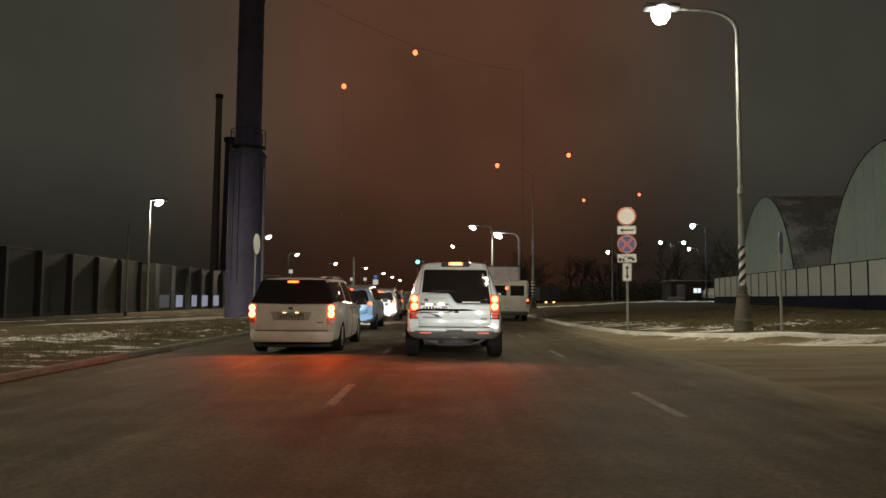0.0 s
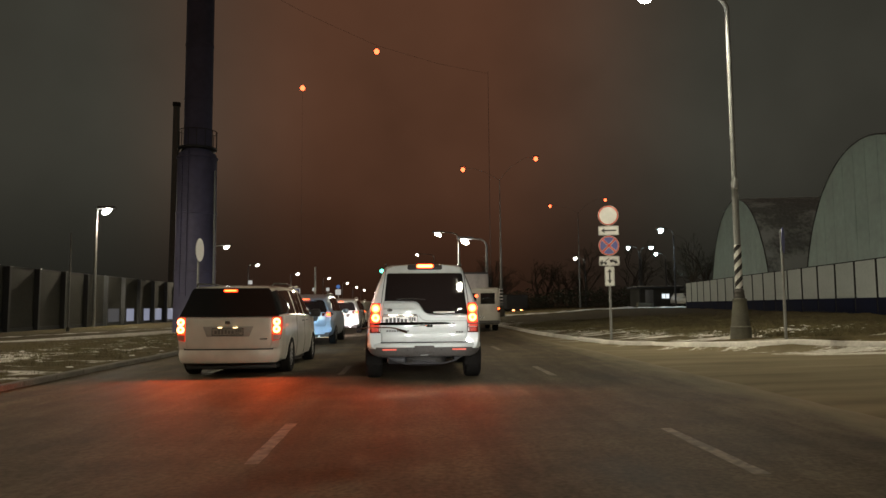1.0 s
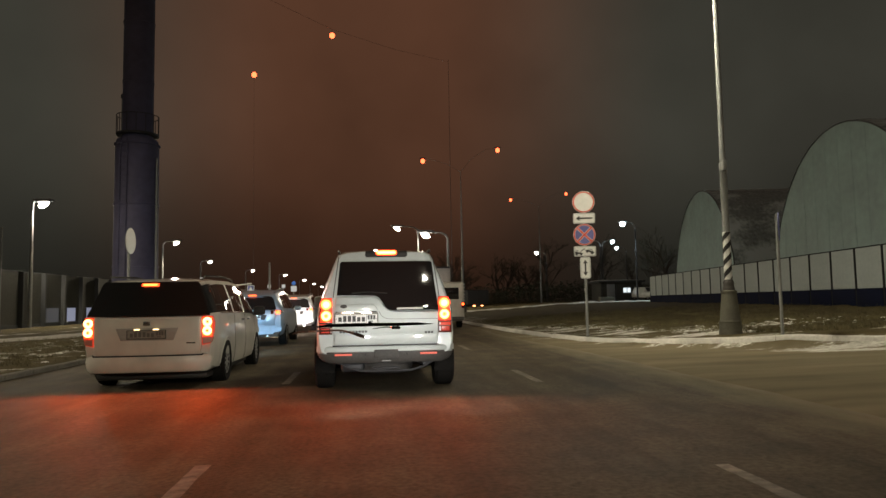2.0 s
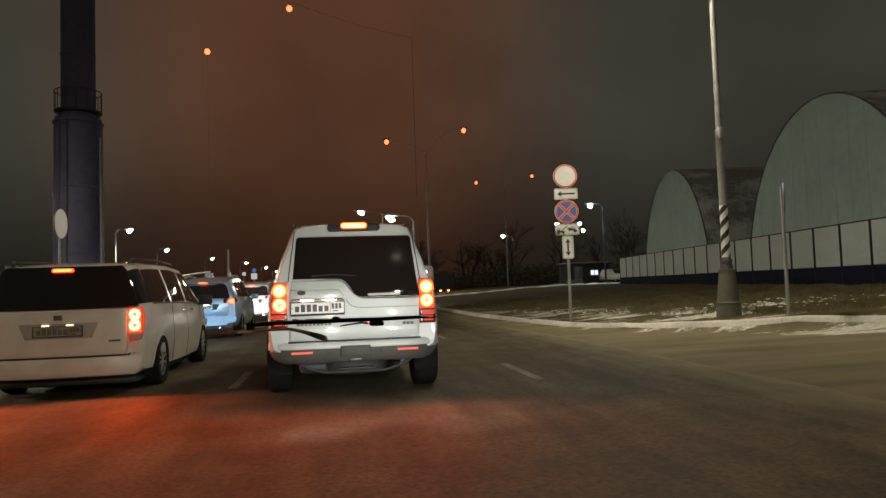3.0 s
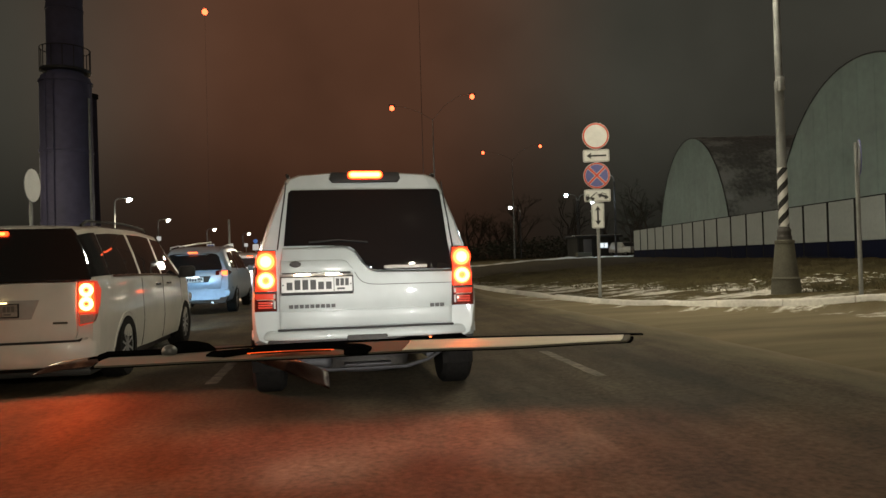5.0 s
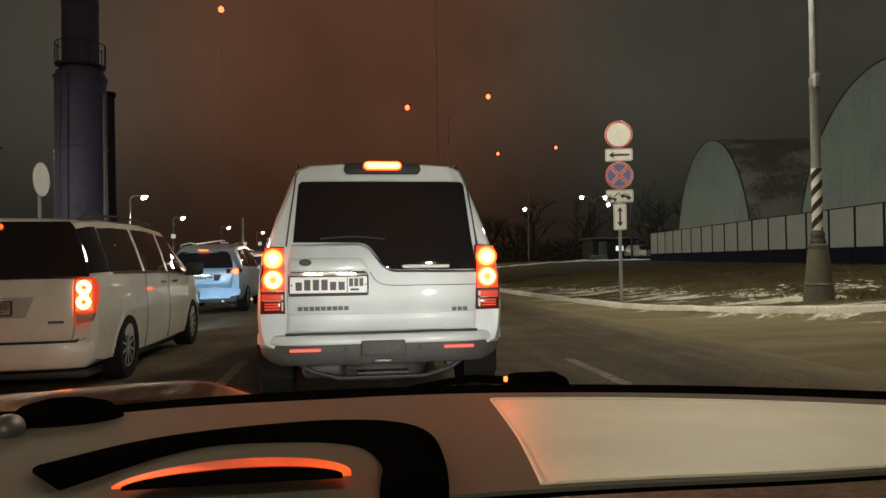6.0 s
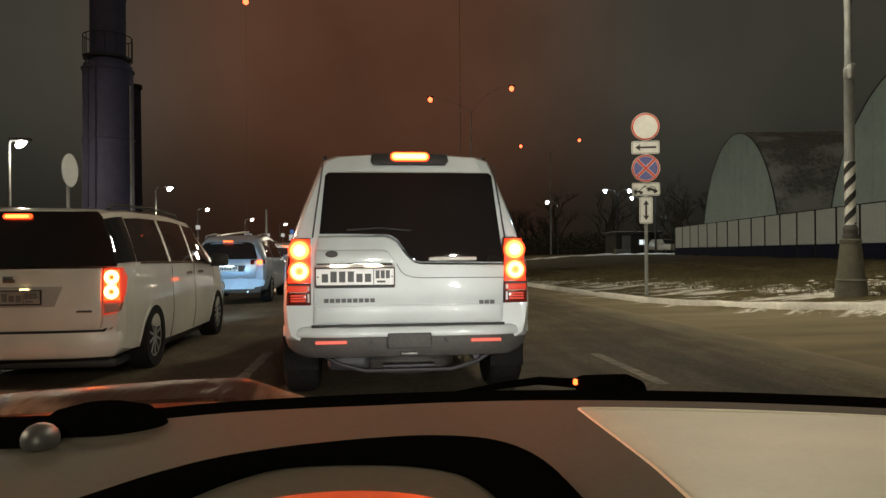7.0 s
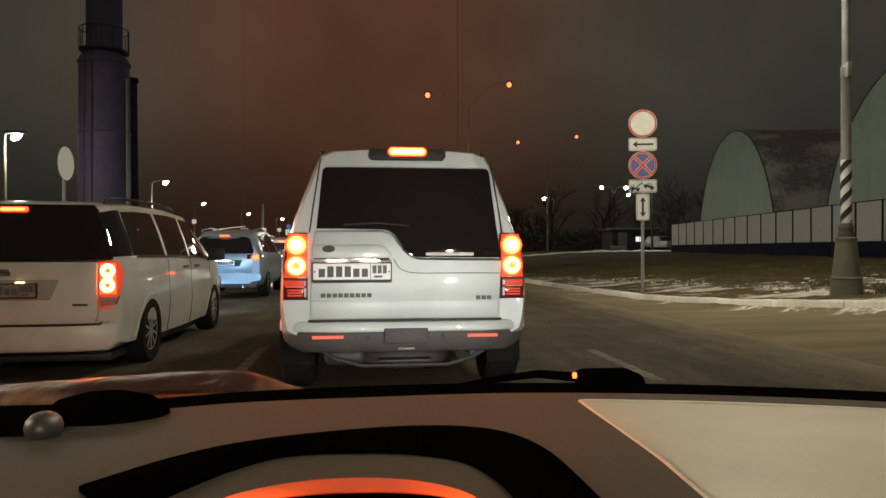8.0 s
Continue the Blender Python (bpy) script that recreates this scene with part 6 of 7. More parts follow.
street_lamp(31.4, 85, 1.0, 6.4, 0.9, LAMP_BLUE, "cold white yard lamp", dx=-1.0, head=0.9, group="yard lamps")


def mast_light(x, y, z, size):
    root = thing("warning_mast", pose(x, y, 0), "red point of light on a slim mast added as support", "mast", "obstruction lights")
    # mast is added only to carry the red point, kept hair-thin
    part("mast", lathe([(0.006 + max(0, z - 40) * 0.0003, -0.2), (0.005 + max(0, z - 40) * 0.0003, z - size)], 6), DARKSTEEL, root)
    part("lamp", lathe([(size * 0.5, -size), (size, -size * 0.5), (size, size * 0.3), (size * 0.5, size)], 14, None, pose(0, 0, z)), LAMP_RED, root, "glowing red lamp")


def double_lamp(x, y, z0, heads, size, sleeve):
    """A tall column with two arms, whose lamps still glow red."""
    root = thing("street_lamp", pose(x, y, z0), "tall double-armed street lamp, its lamps glowing dull red", "street lamp", "double-armed lamps")
    top = min(h for _, h in heads) - z0 - 0.8
    part("column", lathe([(0.13, -0.3), (0.10, 3), (0.022, top)], 14), STEEL, root)
    if sleeve:
        part("pedestal", lathe([(0.31, -0.15), (0.31, 0.22), (0.215, 0.98), (0.225, 1.06), (0.16, 1.08)], 20), CONCRETE, root)
        band = part("warning_sleeve", lathe([(0.152, 1.35), (0.150, 2.5)], 20), SIGN_WHITE, root, "white sleeve with black stripes")
        for k in range(4):
            part("black_stripe", lathe([(0.155, 1.42 + 0.28 * k), (0.154, 1.56 + 0.28 * k)], 20), INK, band)
    for hx, hz in heads:
        dx, dz = hx - x, hz - z0
        part("arm", tube([(0, 0, top - 0.1), (dx * 0.3, 0, top + (dz - top) * 0.6), (dx * 0.7, 0, dz + 0.1), (dx, 0, dz + 0.16)], 0.012, 0.010, 8), STEEL, root)
        hd = part("lamp_head", box((dx, 0, dz + size + 0.05), (0.5, 0.22, 0.08), 0.03), DARKSTEEL, root)
        part("lens", lathe([(size * 0.4, -size), (size * 0.9, -size * 0.5), (size, 0), (size * 0.8, size * 0.7), (size * 0.5, size)], 14, None, pose(dx, 0, dz)), LAMP_RED, hd, "dull red glowing lens")


double_lamp(7.75, 60, 0.1, ((4.62, 12.75), (10.9, 13.7)), 0.18, True)
double_lamp(21.95, 90, 0.9, ((18.3, 14.0), (25.6, 14.8)), 0.18, False)
mast_light(-8.9, 59.5, 19.6, 0.20)


def wire_lamp():
    """A red point of light; the cable from the chimney and the slim mast are added to hold it over the road."""
    root = thing("overhead_lamp", pose(-2.2, 49.2, 18.95), "red point of light on an added thin cable over the road", "lamp")
    part("cable", tube([(-8.75, -8.9, 1.6), (-4.2, -4.3, 0.75), (0, 0, 0.42), (4.4, 4.2, 0.7), (8.75, 8.4, 1.4)], 0.008, n=5), DARKSTEEL, root)
    part("mast", tube([(8.8, 8.45, -19.0), (8.8, 8.45, 1.6)], 0.025, 0.012, 6), DARKSTEEL, root, "slim dark mast")
    part("drop_wire", tube([(0, 0, 0.14), (0, 0, 0.42)], 0.01, n=5), DARKSTEEL, root)
    part("lamp", lathe([(0.09, -0.18), (0.17, -0.1), (0.18, 0.05), (0.09, 0.16)], 14), LAMP_RED, root, "glowing red lamp")


wire_lamp()


def thin_post():
    root = thing("post", pose(-24.5, 53.3, -0.4), "thin unlit grey post before the far fence", "post")
    part("shaft", lathe([(0.075, -0.3), (0.06, 3.5), (0.045, 7.05), (0.0, 7.1)], 12), STEEL, root)
    part("foot", lathe([(0.14, -0.1), (0.14, 0.25), (0.08, 0.3)], 12), CONCRETE, root)


thin_post()


def chimneys():
    root = thing("chimney", pose(-11.55, 40.0, 0), "massive blue-grey steel chimney, stepped, rising beyond view", "chimney")
    part("lower_sleeve", lathe([(1.08, -0.3), (1.06, 2), (1.03, 9.3), (0.98, 9.55), (0.72, 9.6)], 48), CHIMNEY, root, "wide lower sleeve")
    part("shaft", lathe([(0.74, 9.4), (0.72, 25), (0.68, 48)], 40), CHIMNEY, root)
    for z in (3.1, 6.2, 9.25):
        part("flange_ring", lathe([(1.03, z), (1.085, z + 0.02), (1.085, z + 0.10), (1.03, z + 0.12)], 48), CHIMNEY, root)
    for z in np.arange(12.5, 46, 3.1):
        part("flange_ring", lathe([(0.70, z), (0.76, z + 0.02), (0.76, z + 0.10), (0.70, z + 0.12)], 40), CHIMNEY, root)
    deck = part("walkway", lathe([(0.72, 9.75), (1.0, 9.78), (1.02, 9.82), (1.02, 9.88), (0.72, 9.88)], 40), DARKSTEEL, root, "narrow walkway round the shaft")
    for k in range(14):
        a = 2 * math.pi * k / 14
        part("rail_post", tube([(1.0 * math.cos(a), 1.0 * math.sin(a), 9.86), (1.0 * math.cos(a), 1.0 * math.sin(a), 10.8)], 0.02, n=5), DARKSTEEL, deck)
    part("rail", tube([(math.cos(2 * math.pi * k / 28), math.sin(2 * math.pi * k / 28), 10.8) for k in range(29)], 0.022, n=5), DARKSTEEL, deck)
    ladder = part("ladder", tube([(-0.52, -0.96, 1.8), (-0.50, -0.93, 9.5)], 0.03, n=6), CHIMNEY, root, "service ladder")
    part("stile", tube([(-0.16, -1.09, 1.8), (-0.15, -1.06, 9.5)], 0.03, n=6), CHIMNEY, ladder)
    for z in np.arange(1.9, 9.4, 0.3):
        part("rung", tube([(-0.52, -0.96, z), (-0.16, -1.08, z)], 0.018, n=5), CHIMNEY, ladder)
    part("downpipe", tube([(1.06, -0.28, 0), (1.04, -0.28, 8.6)], 0.055, n=8), STEEL, root, "pale pipe down the side")
    for x, y, r, top, label in ((-100.0, 300, 1.35, 90.0, "thin pale smoke stack far behind the fence"), (-94.4, 300, 2.3, 70.5, "dark distant chimney of the power station")):
        root = thing("chimney", pose(x, y, 0), label, "chimney", "distant chimneys")
        part("shaft", lathe([(r * 1.5, -0.8), (r * 1.15, top * 0.4), (r, top - 1.5)], 24), STEEL if r < 2 else CHIMNEY, root)
        part("crown", lathe([(r, top - 1.6), (r * 1.25, top - 1.5), (r * 1.25, top), (r * 0.8, top)], 24), DARKSTEEL, root, "dark crown ring")


chimneys()


# ---------------------------------------------------------------- far left fence, guard house, signals
def left_fence():
    """A tall dark barrier parallel to the road: deep posts, dim panels, a few lower panes given a glow."""
    root = thing("panel_fence", pose(-28.6, 32.5, -0.45), "tall dark panel fence with deep posts, few glowing low panes", "fence")
    n, step = 14, 4.0
    post = mesh_of("post", box((0.18, 0, 2.33), (0.46, 0.30, 4.75), 0.02, seg=1), FENCE_FRAME, False)
    panel = mesh_of("panel", box((0, step / 2, 2.50), (0.10, step - 0.31, 4.35), 0.02, seg=1), DARKFENCE, False)
    plinth = mesh_of("plinth", box((0.03, step / 2, 0.15), (0.16, step - 0.31, 0.34), 0.02, seg=1), FENCE_FRAME, False)
    cap = mesh_of("cap_rail", box((0, step / 2, 4.71), (0.14, step - 0.31, 0.07), 0.01, seg=1), FENCE_FRAME, False)
    for k in range(n + 1):
        for nm, me in (("post", post), ("panel", panel), ("plinth", plinth), ("cap_rail", cap)):
            if nm == "post" or k < n:
                ob = new(nm, me)
                ob.parent = root
                ob.matrix_basis = pose(0.02 * noise.noise((k * 2.7, 4, 0)), step * k, 0.03 * noise.noise((k * 1.9, 7, 0)))
    # pale boards with added emission; nothing stands behind them
    for a, b, m in ((69.3, 71.8, PANE_GLOW_DIM), (73.7, 75.5, PANE_GLOW), (78.3, 79.8, PANE_GLOW), (80.9, 83.5, PANE_GLOW), (84.9, 87.6, PANE_GLOW)):
        part("lit_pane", box((0.09, (a + b) / 2 - 32.5, 1.0), (0.06, b - a, 1.28), 0.01, seg=1), m, root, "pale low pane given a bluish glow", False)


left_fence()


def guard_house():
    root = thing("guard_house", pose(27.4, 76.0, 0.9), "low dark guard house with a lit window", "guard house")
    part("wall", box((0, 2, 1.0), (4.6, 3.2, 2.1), 0.03), DARKFENCE, root)
    roof = part("roof", box((0, 2, 2.15), (5.2, 3.8, 0.22), 0.03), FENCE_FRAME, root)
    part("snow_cover", box((0.1, 2, 2.285), (4.9, 3.5, 0.05), 0.02), SNOWCLUMP, roof, "thin snow on the roof")
    w = part("window", box((0.6, 0.39, 1.2), (0.8, 0.06, 0.5), 0.01), WINDOW_LIT, root, "lit window")
    part("window_bar", box((0.6, 0.35, 1.2), (0.05, 0.04, 0.5), 0.005), FENCE_FRAME, w)
    part("window_frame", box((0.6, 0.375, 1.47), (0.94, 0.05, 0.06), 0.005), SIGN_BACK, w)
    part("window_sill", box((0.6, 0.345, 0.92), (0.98, 0.10, 0.05), 0.005), SIGN_BACK, w)
    d = part("door", box((-1.2, 0.38, 0.95), (0.9, 0.06, 1.9), 0.01), SIGN_BACK, root, "grey door")
    part("door_handle", box((-0.88, 0.33, 0.95), (0.14, 0.04, 0.03), 0.005), CHROME, d)
    for x in (-2.2, -0.6, 1.3, 2.2):
        part("wall_rib", box((x, 0.385, 1.0), (0.07, 0.04, 2.0), 0.005), FENCE_FRAME, root)


guard_house()


def parked_car():
    root = thing("parked_car", pose(30.1, 73.0, 0.92, 0, 0, 12), "small white car parked beside the guard house, unlit", "car")
    body = bmesh.new()
    box((0, 2.0, 0.62), (1.70, 4.0, 0.62), 0.16, body)
    part("body", body, PEARLPAINT, root)
    cab = bmesh.new()
    lo = [cab.verts.new(p) for p in ((-0.80, 0.95, 0.90), (0.80, 0.95, 0.90), (0.80, 3.75, 0.90), (-0.80, 3.75, 0.90))]
    hi = [cab.verts.new(p) for p in ((-0.62, 1.65, 1.44), (0.62, 1.65, 1.44), (0.62, 3.35, 1.44), (-0.62, 3.35, 1.44))]
    cab.faces.new(hi)
    for i in range(4):
        cab.faces.new((lo[i], lo[(i + 1) % 4], hi[(i + 1) % 4], hi[i]))
    part("cabin", cab, PEARLPAINT, root, smooth=False)
    glass = bmesh.new()
    glass.faces.new([glass.verts.new(p) for p in ((-0.70, 1.03, 0.965), (0.70, 1.03, 0.965), (0.57, 1.56, 1.385), (-0.57, 1.56, 1.385))])
    bmesh.ops.translate(glass, verts=glass.verts, vec=(0, -0.012, 0.012))
    part("windscreen", glass, BLACKPLASTIC, root, "dark windscreen", False)
    for sx in (-1, 1):
        part("headlight", box((sx * 0.62, 0.02, 0.70), (0.34, 0.10, 0.16), 0.03), CLEARLENS, root, "unlit headlight")
        part("mirror", box((sx * 0.93, 1.15, 0.98), (0.18, 0.10, 0.13), 0.03), PEARLPAINT, root)
        for y in (0.75, 3.2):
            wheel(root, sx * 0.74, y, 0.31, 0.19, sx, 5)
    part("grille", box((0, 0.01, 0.52), (0.80, 0.06, 0.14), 0.02), BLACKPLASTIC, root)


parked_car()


def concrete_block():
    ob = thing("concrete_block", pose(24.1, 72.0, ground_z(24.1, 72.0) - 0.02, 0, 0, 6), "low pale concrete barrier block at the yard's edge", "barrier block")
    part("body", box((0, 0, 0.24), (1.55, 0.5, 0.5), 0.06), CONCRETE, ob)
    part("foot", box((0, 0, 0.06), (1.7, 0.7, 0.14), 0.03), CONCRETE, ob)


concrete_block()


def traffic_signal():
    root = thing("traffic_signal", pose(-10.2, 78, 0.0), "bare grey signal pole beside the road", "traffic light")
    part("pole", lathe([(0.12, -0.5), (0.09, 5.6)], 12), STEEL, root)
    root = thing("traffic_signal", pose(-4.6, 121, 0.0), "distant signal head showing green", "traffic light")
    part("pole", lathe([(0.12, -0.2), (0.08, 7.2)], 10), STEEL, root)
    part("signal_head", box((0, 0, 7.2), (0.6, 0.4, 1.6), 0.05), BLACKPLASTIC, root)
    part("green_lamp", disc_y(0, 7.3, 0.32, -0.3, 0.1, 16), LAMP_GREEN, root, "lit green lamp")
    # far signs are no lamps; their faces emit in place of reflected light
    root = thing("road_sign", pose(-7.9, 80, 0.0), "blue round sign over a white plate, given its own glow", "road sign")
    part("post", lathe([(0.05, -0.2), (0.05, 3.6)], 8), STEEL, root)
    part("sign_disc", disc_y(0, 3.45, 0.22, -0.1, 0.03, 24), SIGN_GLOW_BLUE, root, "blue disc given a glow")
    part("sign_plate", box((0, -0.08, 2.85), (0.6, 0.03, 0.6), 0.02), SIGN_GLOW, root, "white plate given a glow")
    root = thing("road_sign", pose(-15.7, 100, 0.0), "blue square crossing sign, its white triangle and border given a glow", "road sign")
    part("post", lathe([(0.08, -0.6), (0.06, 4.15)], 8), STEEL, root)
    part("arm", tube([(-3.9, 0, 3.55), (-2, 0, 3.85), (0.1, 0, 4.1)], 0.11, 0.08, 8), SIGN_WHITE, root, "pale arm")
    part("arm_post", tube([(-3.8, 0, -0.6), (-3.8, 0, 3.4)], 0.07, 0.06, 8), STEEL, root)
    part("sign_border", box((0, -0.10, 3.4), (0.92, 0.03, 0.92), 0.02), SIGN_GLOW, root)
    part("sign_face", box((0, -0.125, 3.4), (0.78, 0.03, 0.78), 0.02), SIGN_BLUE, root)
    part("white_triangle", slab([(-0.3, 3.12), (0.3, 3.12), (0, 3.68)], -0.155, 0.02), SIGN_GLOW, root)
    for sx, sz, sw, sy in ((-16.0, 4.2, 0.55, 120), (-13.7, 4.2, 0.55, 120), (-24.4, 5.1, 0.6, 110)):
        root = thing("road_sign", pose(sx, sy, 0.0), "small white square sign on a thin post, given its own glow", "road sign", "far road signs")
        part("post", lathe([(0.05, -0.6), (0.05, sz + sw * 0.4)], 8), STEEL, root)
        part("sign_plate", box((0, -0.08, sz), (sw, 0.03, sw), 0.02), SIGN_GLOW, root)


traffic_signal()


# ---------------------------------------------------------------- the car that carries the camera: dashboard, bonnet, wiper
SEAT = Vector((-0.08, 7.97, 1.096))


def fit_cabin(root):
    """The cabin is laid out for a wide car; draw it together round the driver, the dashboard rising a little towards him."""
    base = root.matrix_world.copy()
    back = base.inverted()
    for ob in root.children_recursive:
        for v in ob.data.vertices:
            p = base @ v.co
            k = float(np.interp(p.y, [8.42, 8.93, 9.20, 9.40, 9.8], [0.395, 0.56, 0.53, 0.48, 0.46]))
            v.co = back @ (SEAT + (p - SEAT) * k)


def dashboard():
    root = thing("car_dashboard", pose(0.35, 8.6, 0.0), "pale beige dashboard of the car, black instrument hood with orange glow", "dashboard")
    X0, Y0 = 0.35, 8.6

    def far(x):
        """The front edge of the dashboard under the windscreen, as y over x."""
        return 8.895 - 0.34 * (x - 0.02) ** 2 - (0.10 * max(0.0, -x - 0.25))

    def sheet(x0, x1, ya, yb, z, nx, ny, thick, name, material, label="", drop=None):
        bm = bmesh.new()
        up, dn = [], []
        for i in range(nx + 1):
            x = x0 + (x1 - x0) * i / nx
            a, b = ya(x), yb(x)
            cu, cd = [], []
            for j in range(ny + 1):
                y = a + (b - a) * j / ny
                zz = z(x, y)
                cu.append(bm.verts.new((x - X0, y - Y0, zz)))
                cd.append(bm.verts.new((x - X0, y - Y0, zz - thick)))
            up.append(cu)
            dn.append(cd)
        for i in range(nx):
            for j in range(ny):
                bm.faces.new((up[i][j], up[i + 1][j], up[i + 1][j + 1], up[i][j + 1]))
                bm.faces.new((dn[i][j], dn[i][j + 1], dn[i + 1][j + 1], dn[i + 1][j]))
        for i in range(nx):
            for j in (0, ny):
                bm.faces.new((up[i][j], up[i + 1][j], dn[i + 1][j], dn[i][j]))
        for j in range(ny):
            for i in (0, nx):
                bm.faces.new((up[i][j], up[i][j + 1], dn[i][j + 1], dn[i][j]))
        return part(name, bm, material, root, label)

    top = lambda x, y: 0.897 + 0.004 * noise.noise((x * 3, y * 3, 0)) - 0.05 * max(0.0, 8.58 - y)
    sheet(-0.55, 0.82, lambda x: 8.42, far, top, 44, 14, 0.004, "dash_top", DASH, "grained beige dashboard top")
    sheet(0.20, 0.80, lambda x: 8.43, lambda x: far(x) - 0.055 - 0.02 * (x - 0.2), lambda x, y: top(x, y) - 0.001 + 0.0035 * min(1.0, (x - 0.2) / 0.02, (far(x) - 0.055 - y) / 0.03 + 0.3), 60, 24, 0.004, "airbag_pad", DASH_PAD, "paler padded panel on the passenger side")
    sheet(-0.56, 0.83, lambda x: 8.415, lambda x: far(x) - 0.01, lambda x, y: top(x, y) - 0.0045, 44, 14, 0.002, "dash_underside", DASH_BLACK, "black underside of the dashboard")
    part("pad_seam", tube([(0.2 + 0.004 - X0, yy - Y0, top(0.2, yy) + 0.0006) for yy in np.linspace(8.43, far(0.2) - 0.058, 12)] + [(xx - X0, far(xx) - 0.055 - 0.02 * (xx - 0.2) - Y0, top(xx, far(xx)) + 0.0012) for xx in np.linspace(0.21, 0.80, 24)], 0.0022, n=8), DASH_PAD, root)
    # black edge under the windscreen and the cowl beyond it
    sheet(-0.60, 0.86, far, lambda x: far(x) + 0.075, lambda x, y: 0.897 + 0.0 * x, 44, 3, 0.003, "windscreen_edge", DASH_BLACK, "black edge along the windscreen's foot")
    # instrument hood: a black arch over the dials
    pts_o = [(-0.30, 8.56), (-0.245, 8.63), (-0.163, 8.676), (-0.05, 8.715), (0.03, 8.716), (0.08, 8.685), (0.107, 8.615), (0.115, 8.50), (0.115, 8.42)]
    pts_i = [(-0.25, 8.50), (-0.18, 8.60), (-0.13, 8.635), (-0.05, 8.632), (0.0, 8.612), (0.03, 8.58), (0.05, 8.52), (0.052, 8.45), (0.052, 8.42)]
    def smooth(pts, n=6):
        out = []
        for i in range(len(pts) - 1):
            p0, p1, p2, p3 = (Vector((*pts[max(0, min(len(pts) - 1, i + k))], 0)) for k in (-1, 0, 1, 2))
            for k in range(n):
                t = k / n
                out.append((0.5 * (2 * p1 + (p2 - p0) * t + (2 * p0 - 5 * p1 + 4 * p2 - p3) * t * t + (3 * p1 - p0 - 3 * p2 + p3) * t ** 3))[:2])
        return out + [pts[-1]]

    bm = bmesh.new()
    rows = []
    for (ax, ay), (bx, by) in zip(smooth(pts_o), smooth(pts_i)):
        ring = []
        for k in range(7):
            f = k / 6
            ring.append(bm.verts.new((ax + (bx - ax) * f - X0, ay + (by - ay) * f - Y0, 0.900 + 0.010 * math.sin(math.pi * f))))
        ring.append(bm.verts.new((bx - X0, by - Y0, 0.885)))
        ring.append(bm.verts.new((ax - X0, ay - Y0, 0.885)))
        rows.append(ring)
    for a, b in zip(rows, rows[1:]):
        for i in range(9):
            bm.faces.new((a[i], a[(i + 1) % 9], b[(i + 1) % 9], b[i]))
    bm.faces.new(rows[0])
    bm.faces.new(rows[-1][::-1])
    part("instrument_hood", bm, DASH_BLACK, root, "black arched instrument hood")
    # crescent of lit dial inside the arch, with its dark face below
    def arc(rx, ry, cy):
        return [(-0.085 + rx * math.cos(a) - X0, cy + ry * math.sin(a) - Y0) for a in np.linspace(0, math.pi, 30)]

    bm = bmesh.new()
    outer, inner = arc(0.108, 0.080, 8.470), arc(0.100, 0.046, 8.470)
    rows = [[bm.verts.new((*p, z)) for p, z in ((o, 0.8995), (o, 0.9015), (q, 0.9015), (q, 0.8995))] for o, q in zip(outer, inner)]
    for a, b in zip(rows, rows[1:]):
        for k in range(4):
            bm.faces.new((a[k], b[k], b[(k + 1) % 4], a[(k + 1) % 4]))
    dial = part("dial", bm, CLUSTER, root, "orange lit dial", False)
    bm = bmesh.new()
    face = [bm.verts.new((*p, 0.9005)) for p in inner]
    foot = [bm.verts.new((*p, 0.8975)) for p in inner]
    bm.faces.new(face)
    bm.faces.new(foot[::-1])
    for k in range(len(face)):
        q = (k + 1) % len(face)
        bm.faces.new((face[k], foot[k], foot[q], face[q]))
    part("dial_face", bm, DASH_BLACK, dial, "black dial face", False)
    # speaker dome and knob at the pillar
    part("speaker_dome", lathe([(0.062, 0), (0.058, 0.012), (0.045, 0.024), (0.022, 0.031), (0.004, 0.033)], 28, None, pose(-0.375 - X0, 8.825 - Y0, 0.893) @ Matrix.Diagonal((1.2, 0.8, 1, 1))), DASH_BLACK, root, "black domed speaker cover")
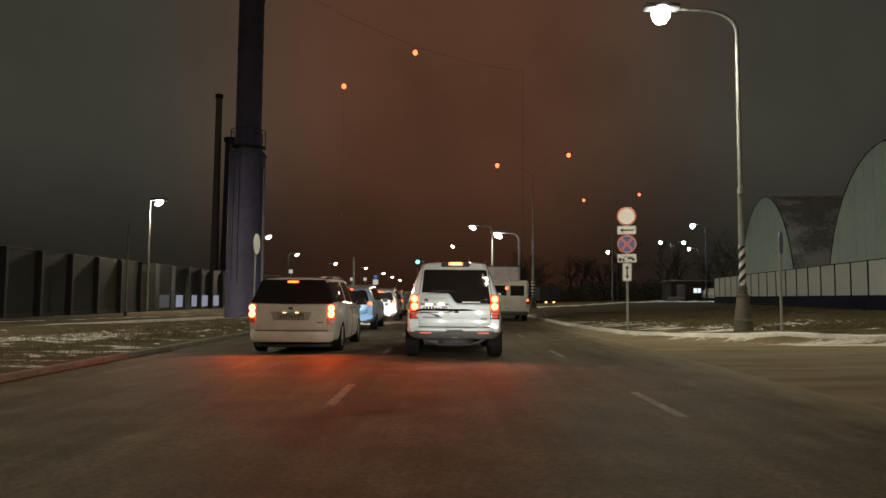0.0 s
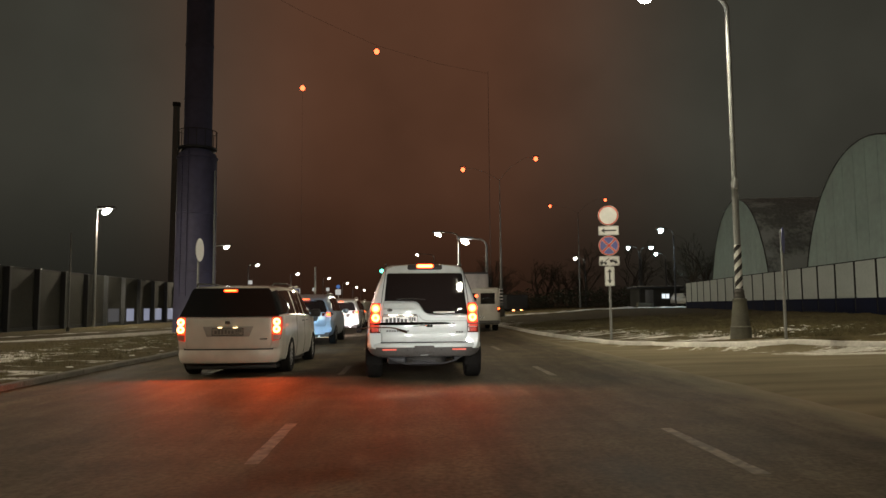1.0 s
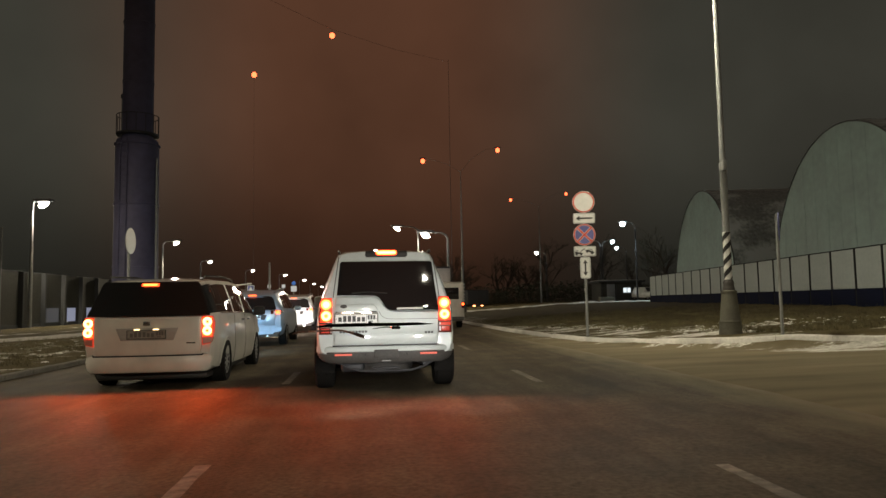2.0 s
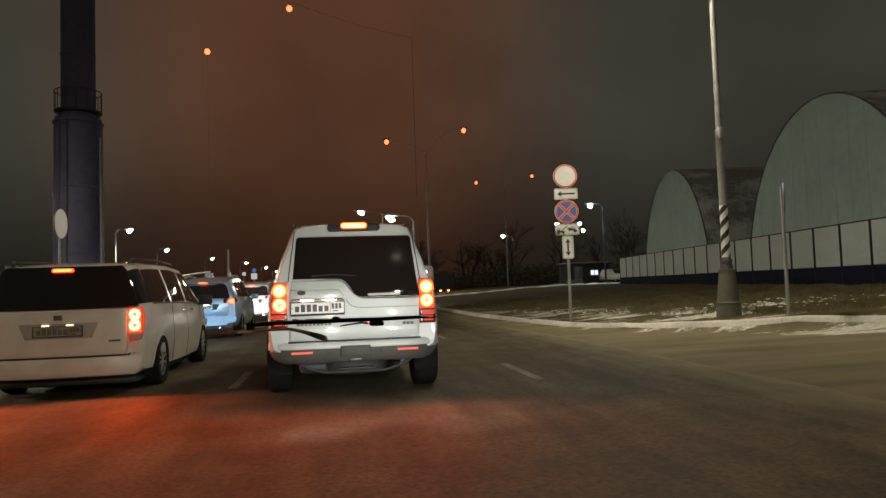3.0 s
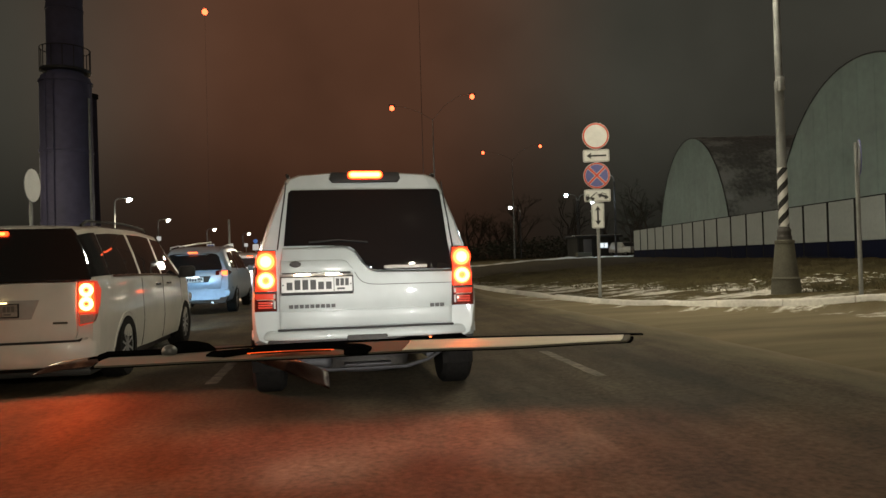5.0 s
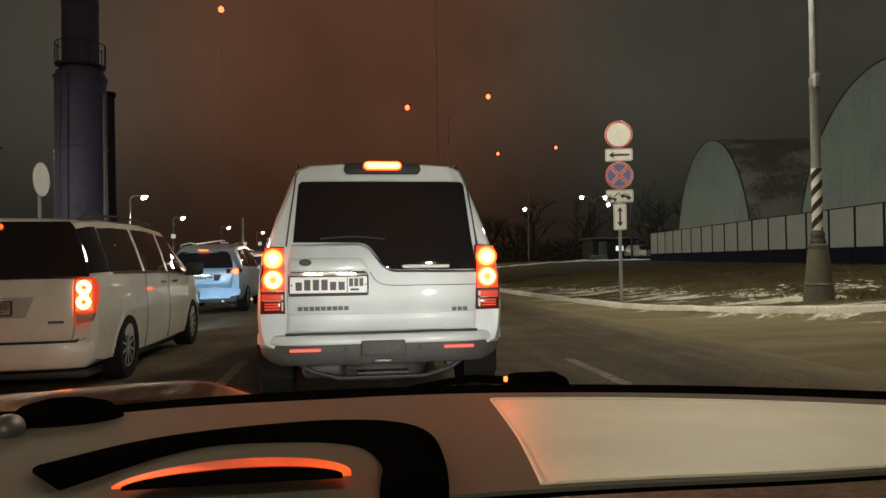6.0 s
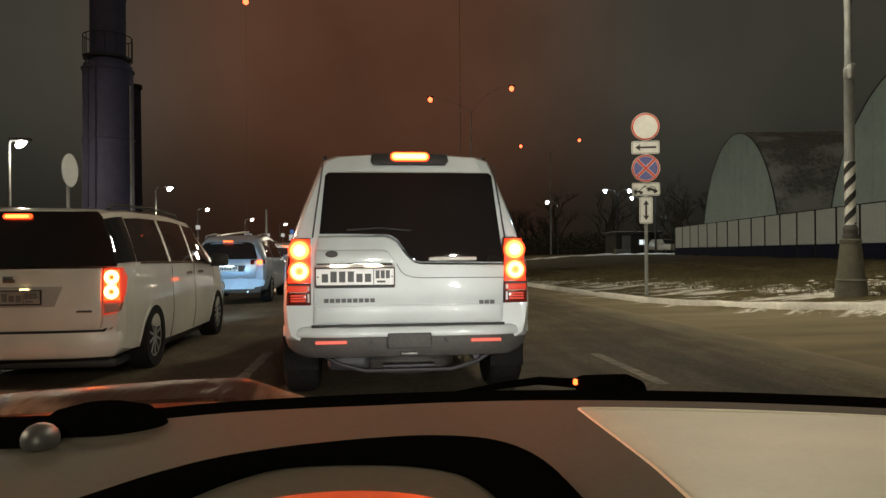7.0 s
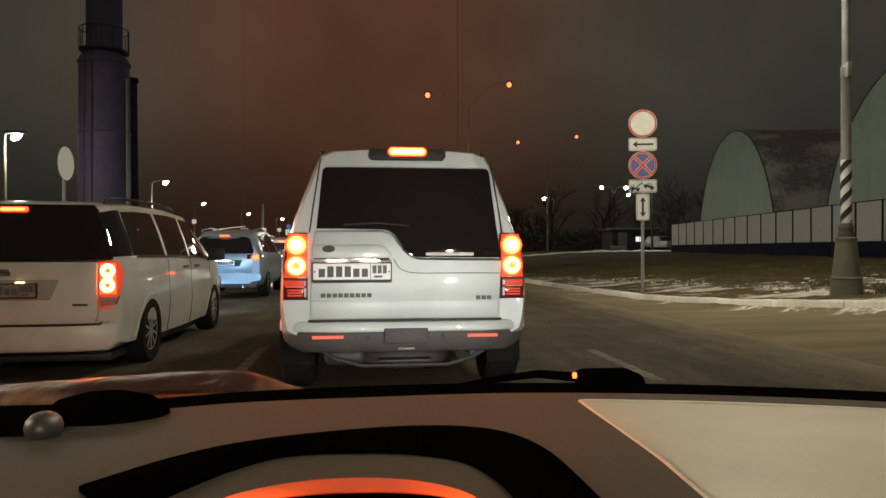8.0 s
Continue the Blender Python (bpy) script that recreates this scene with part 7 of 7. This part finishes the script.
    part("pillar_corner", box((-0.49 - X0, 8.80 - Y0, 0.896), (0.18, 0.12, 0.02), 0.008), DASH_BLACK, root)
    part("knob", lathe([(0.018, 0), (0.023, 0.008), (0.0235, 0.015), (0.021, 0.023), (0.015, 0.029), (0.008, 0.032), (0.002, 0.033)], 32, None, pose(-0.408 - X0, 8.742 - Y0, 0.894) @ Matrix.Diagonal((0.8, 0.8, 0.85, 1))), BADGE, root, "small dull metal knob")
    fit_cabin(root)


dashboard()


def bonnet():
    root = thing("car_bonnet", pose(0.35, 9.4, 0.0), "frost-specked car bonnet, brake-light red put into its colour", "bonnet")
    bm = bmesh.new()
    nx, ny = 40, 24
    rows = []
    for j in range(ny + 1):
        row = []
        for i in range(nx + 1):
            u, v = i / nx, j / ny
            x = -1.31 + 0.94 * u
            fore = 0.345 - 1.6 * max(0.0, x + 0.76) ** 1.5 - 0.35 * max(0.0, -x - 0.85)
            y = fore - 0.27 + 0.27 * v
            z = 0.795 + 0.008 * math.sin(math.pi * v) - 0.16 * max(0.0, x + 0.70) - 0.10 * max(0.0, -x - 1.2) + 0.003 * noise.noise((x * 9, y * 9, 0)) - 0.06 * max(0.0, v - 0.85)
            row.append(bm.verts.new((x, y, z)))
        rows.append(row)
    for a, b in zip(rows, rows[1:]):
        for i in range(nx):
            bm.faces.new((a[i], a[i + 1], b[i + 1], b[i]))
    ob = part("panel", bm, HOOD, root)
    md = ob.modifiers.new("thick", "SOLIDIFY")
    md.thickness = 0.003
    # wiper with its pivot
    w = part("wiper_arm", tube([(-0.03, -0.20, 0.858), (-0.10, -0.18, 0.862), (-0.17, -0.185, 0.856), (-0.27, -0.21, 0.846)], 0.009, 0.005, 8), DASH_BLACK, root, "black wiper arm")
    part("wiper_pivot", box((0.015, -0.235, 0.857), (0.11, 0.09, 0.036), 0.016, seg=3), DASH_BLACK, w)
    # tiny emissive amber bead added on the wiper, where no lamp sits
    part("amber_marker", box((-0.048, -0.235, 0.868), (0.007, 0.007, 0.010), 0.002), BRAKE_SOFT, w)
    fit_cabin(root)


bonnet()
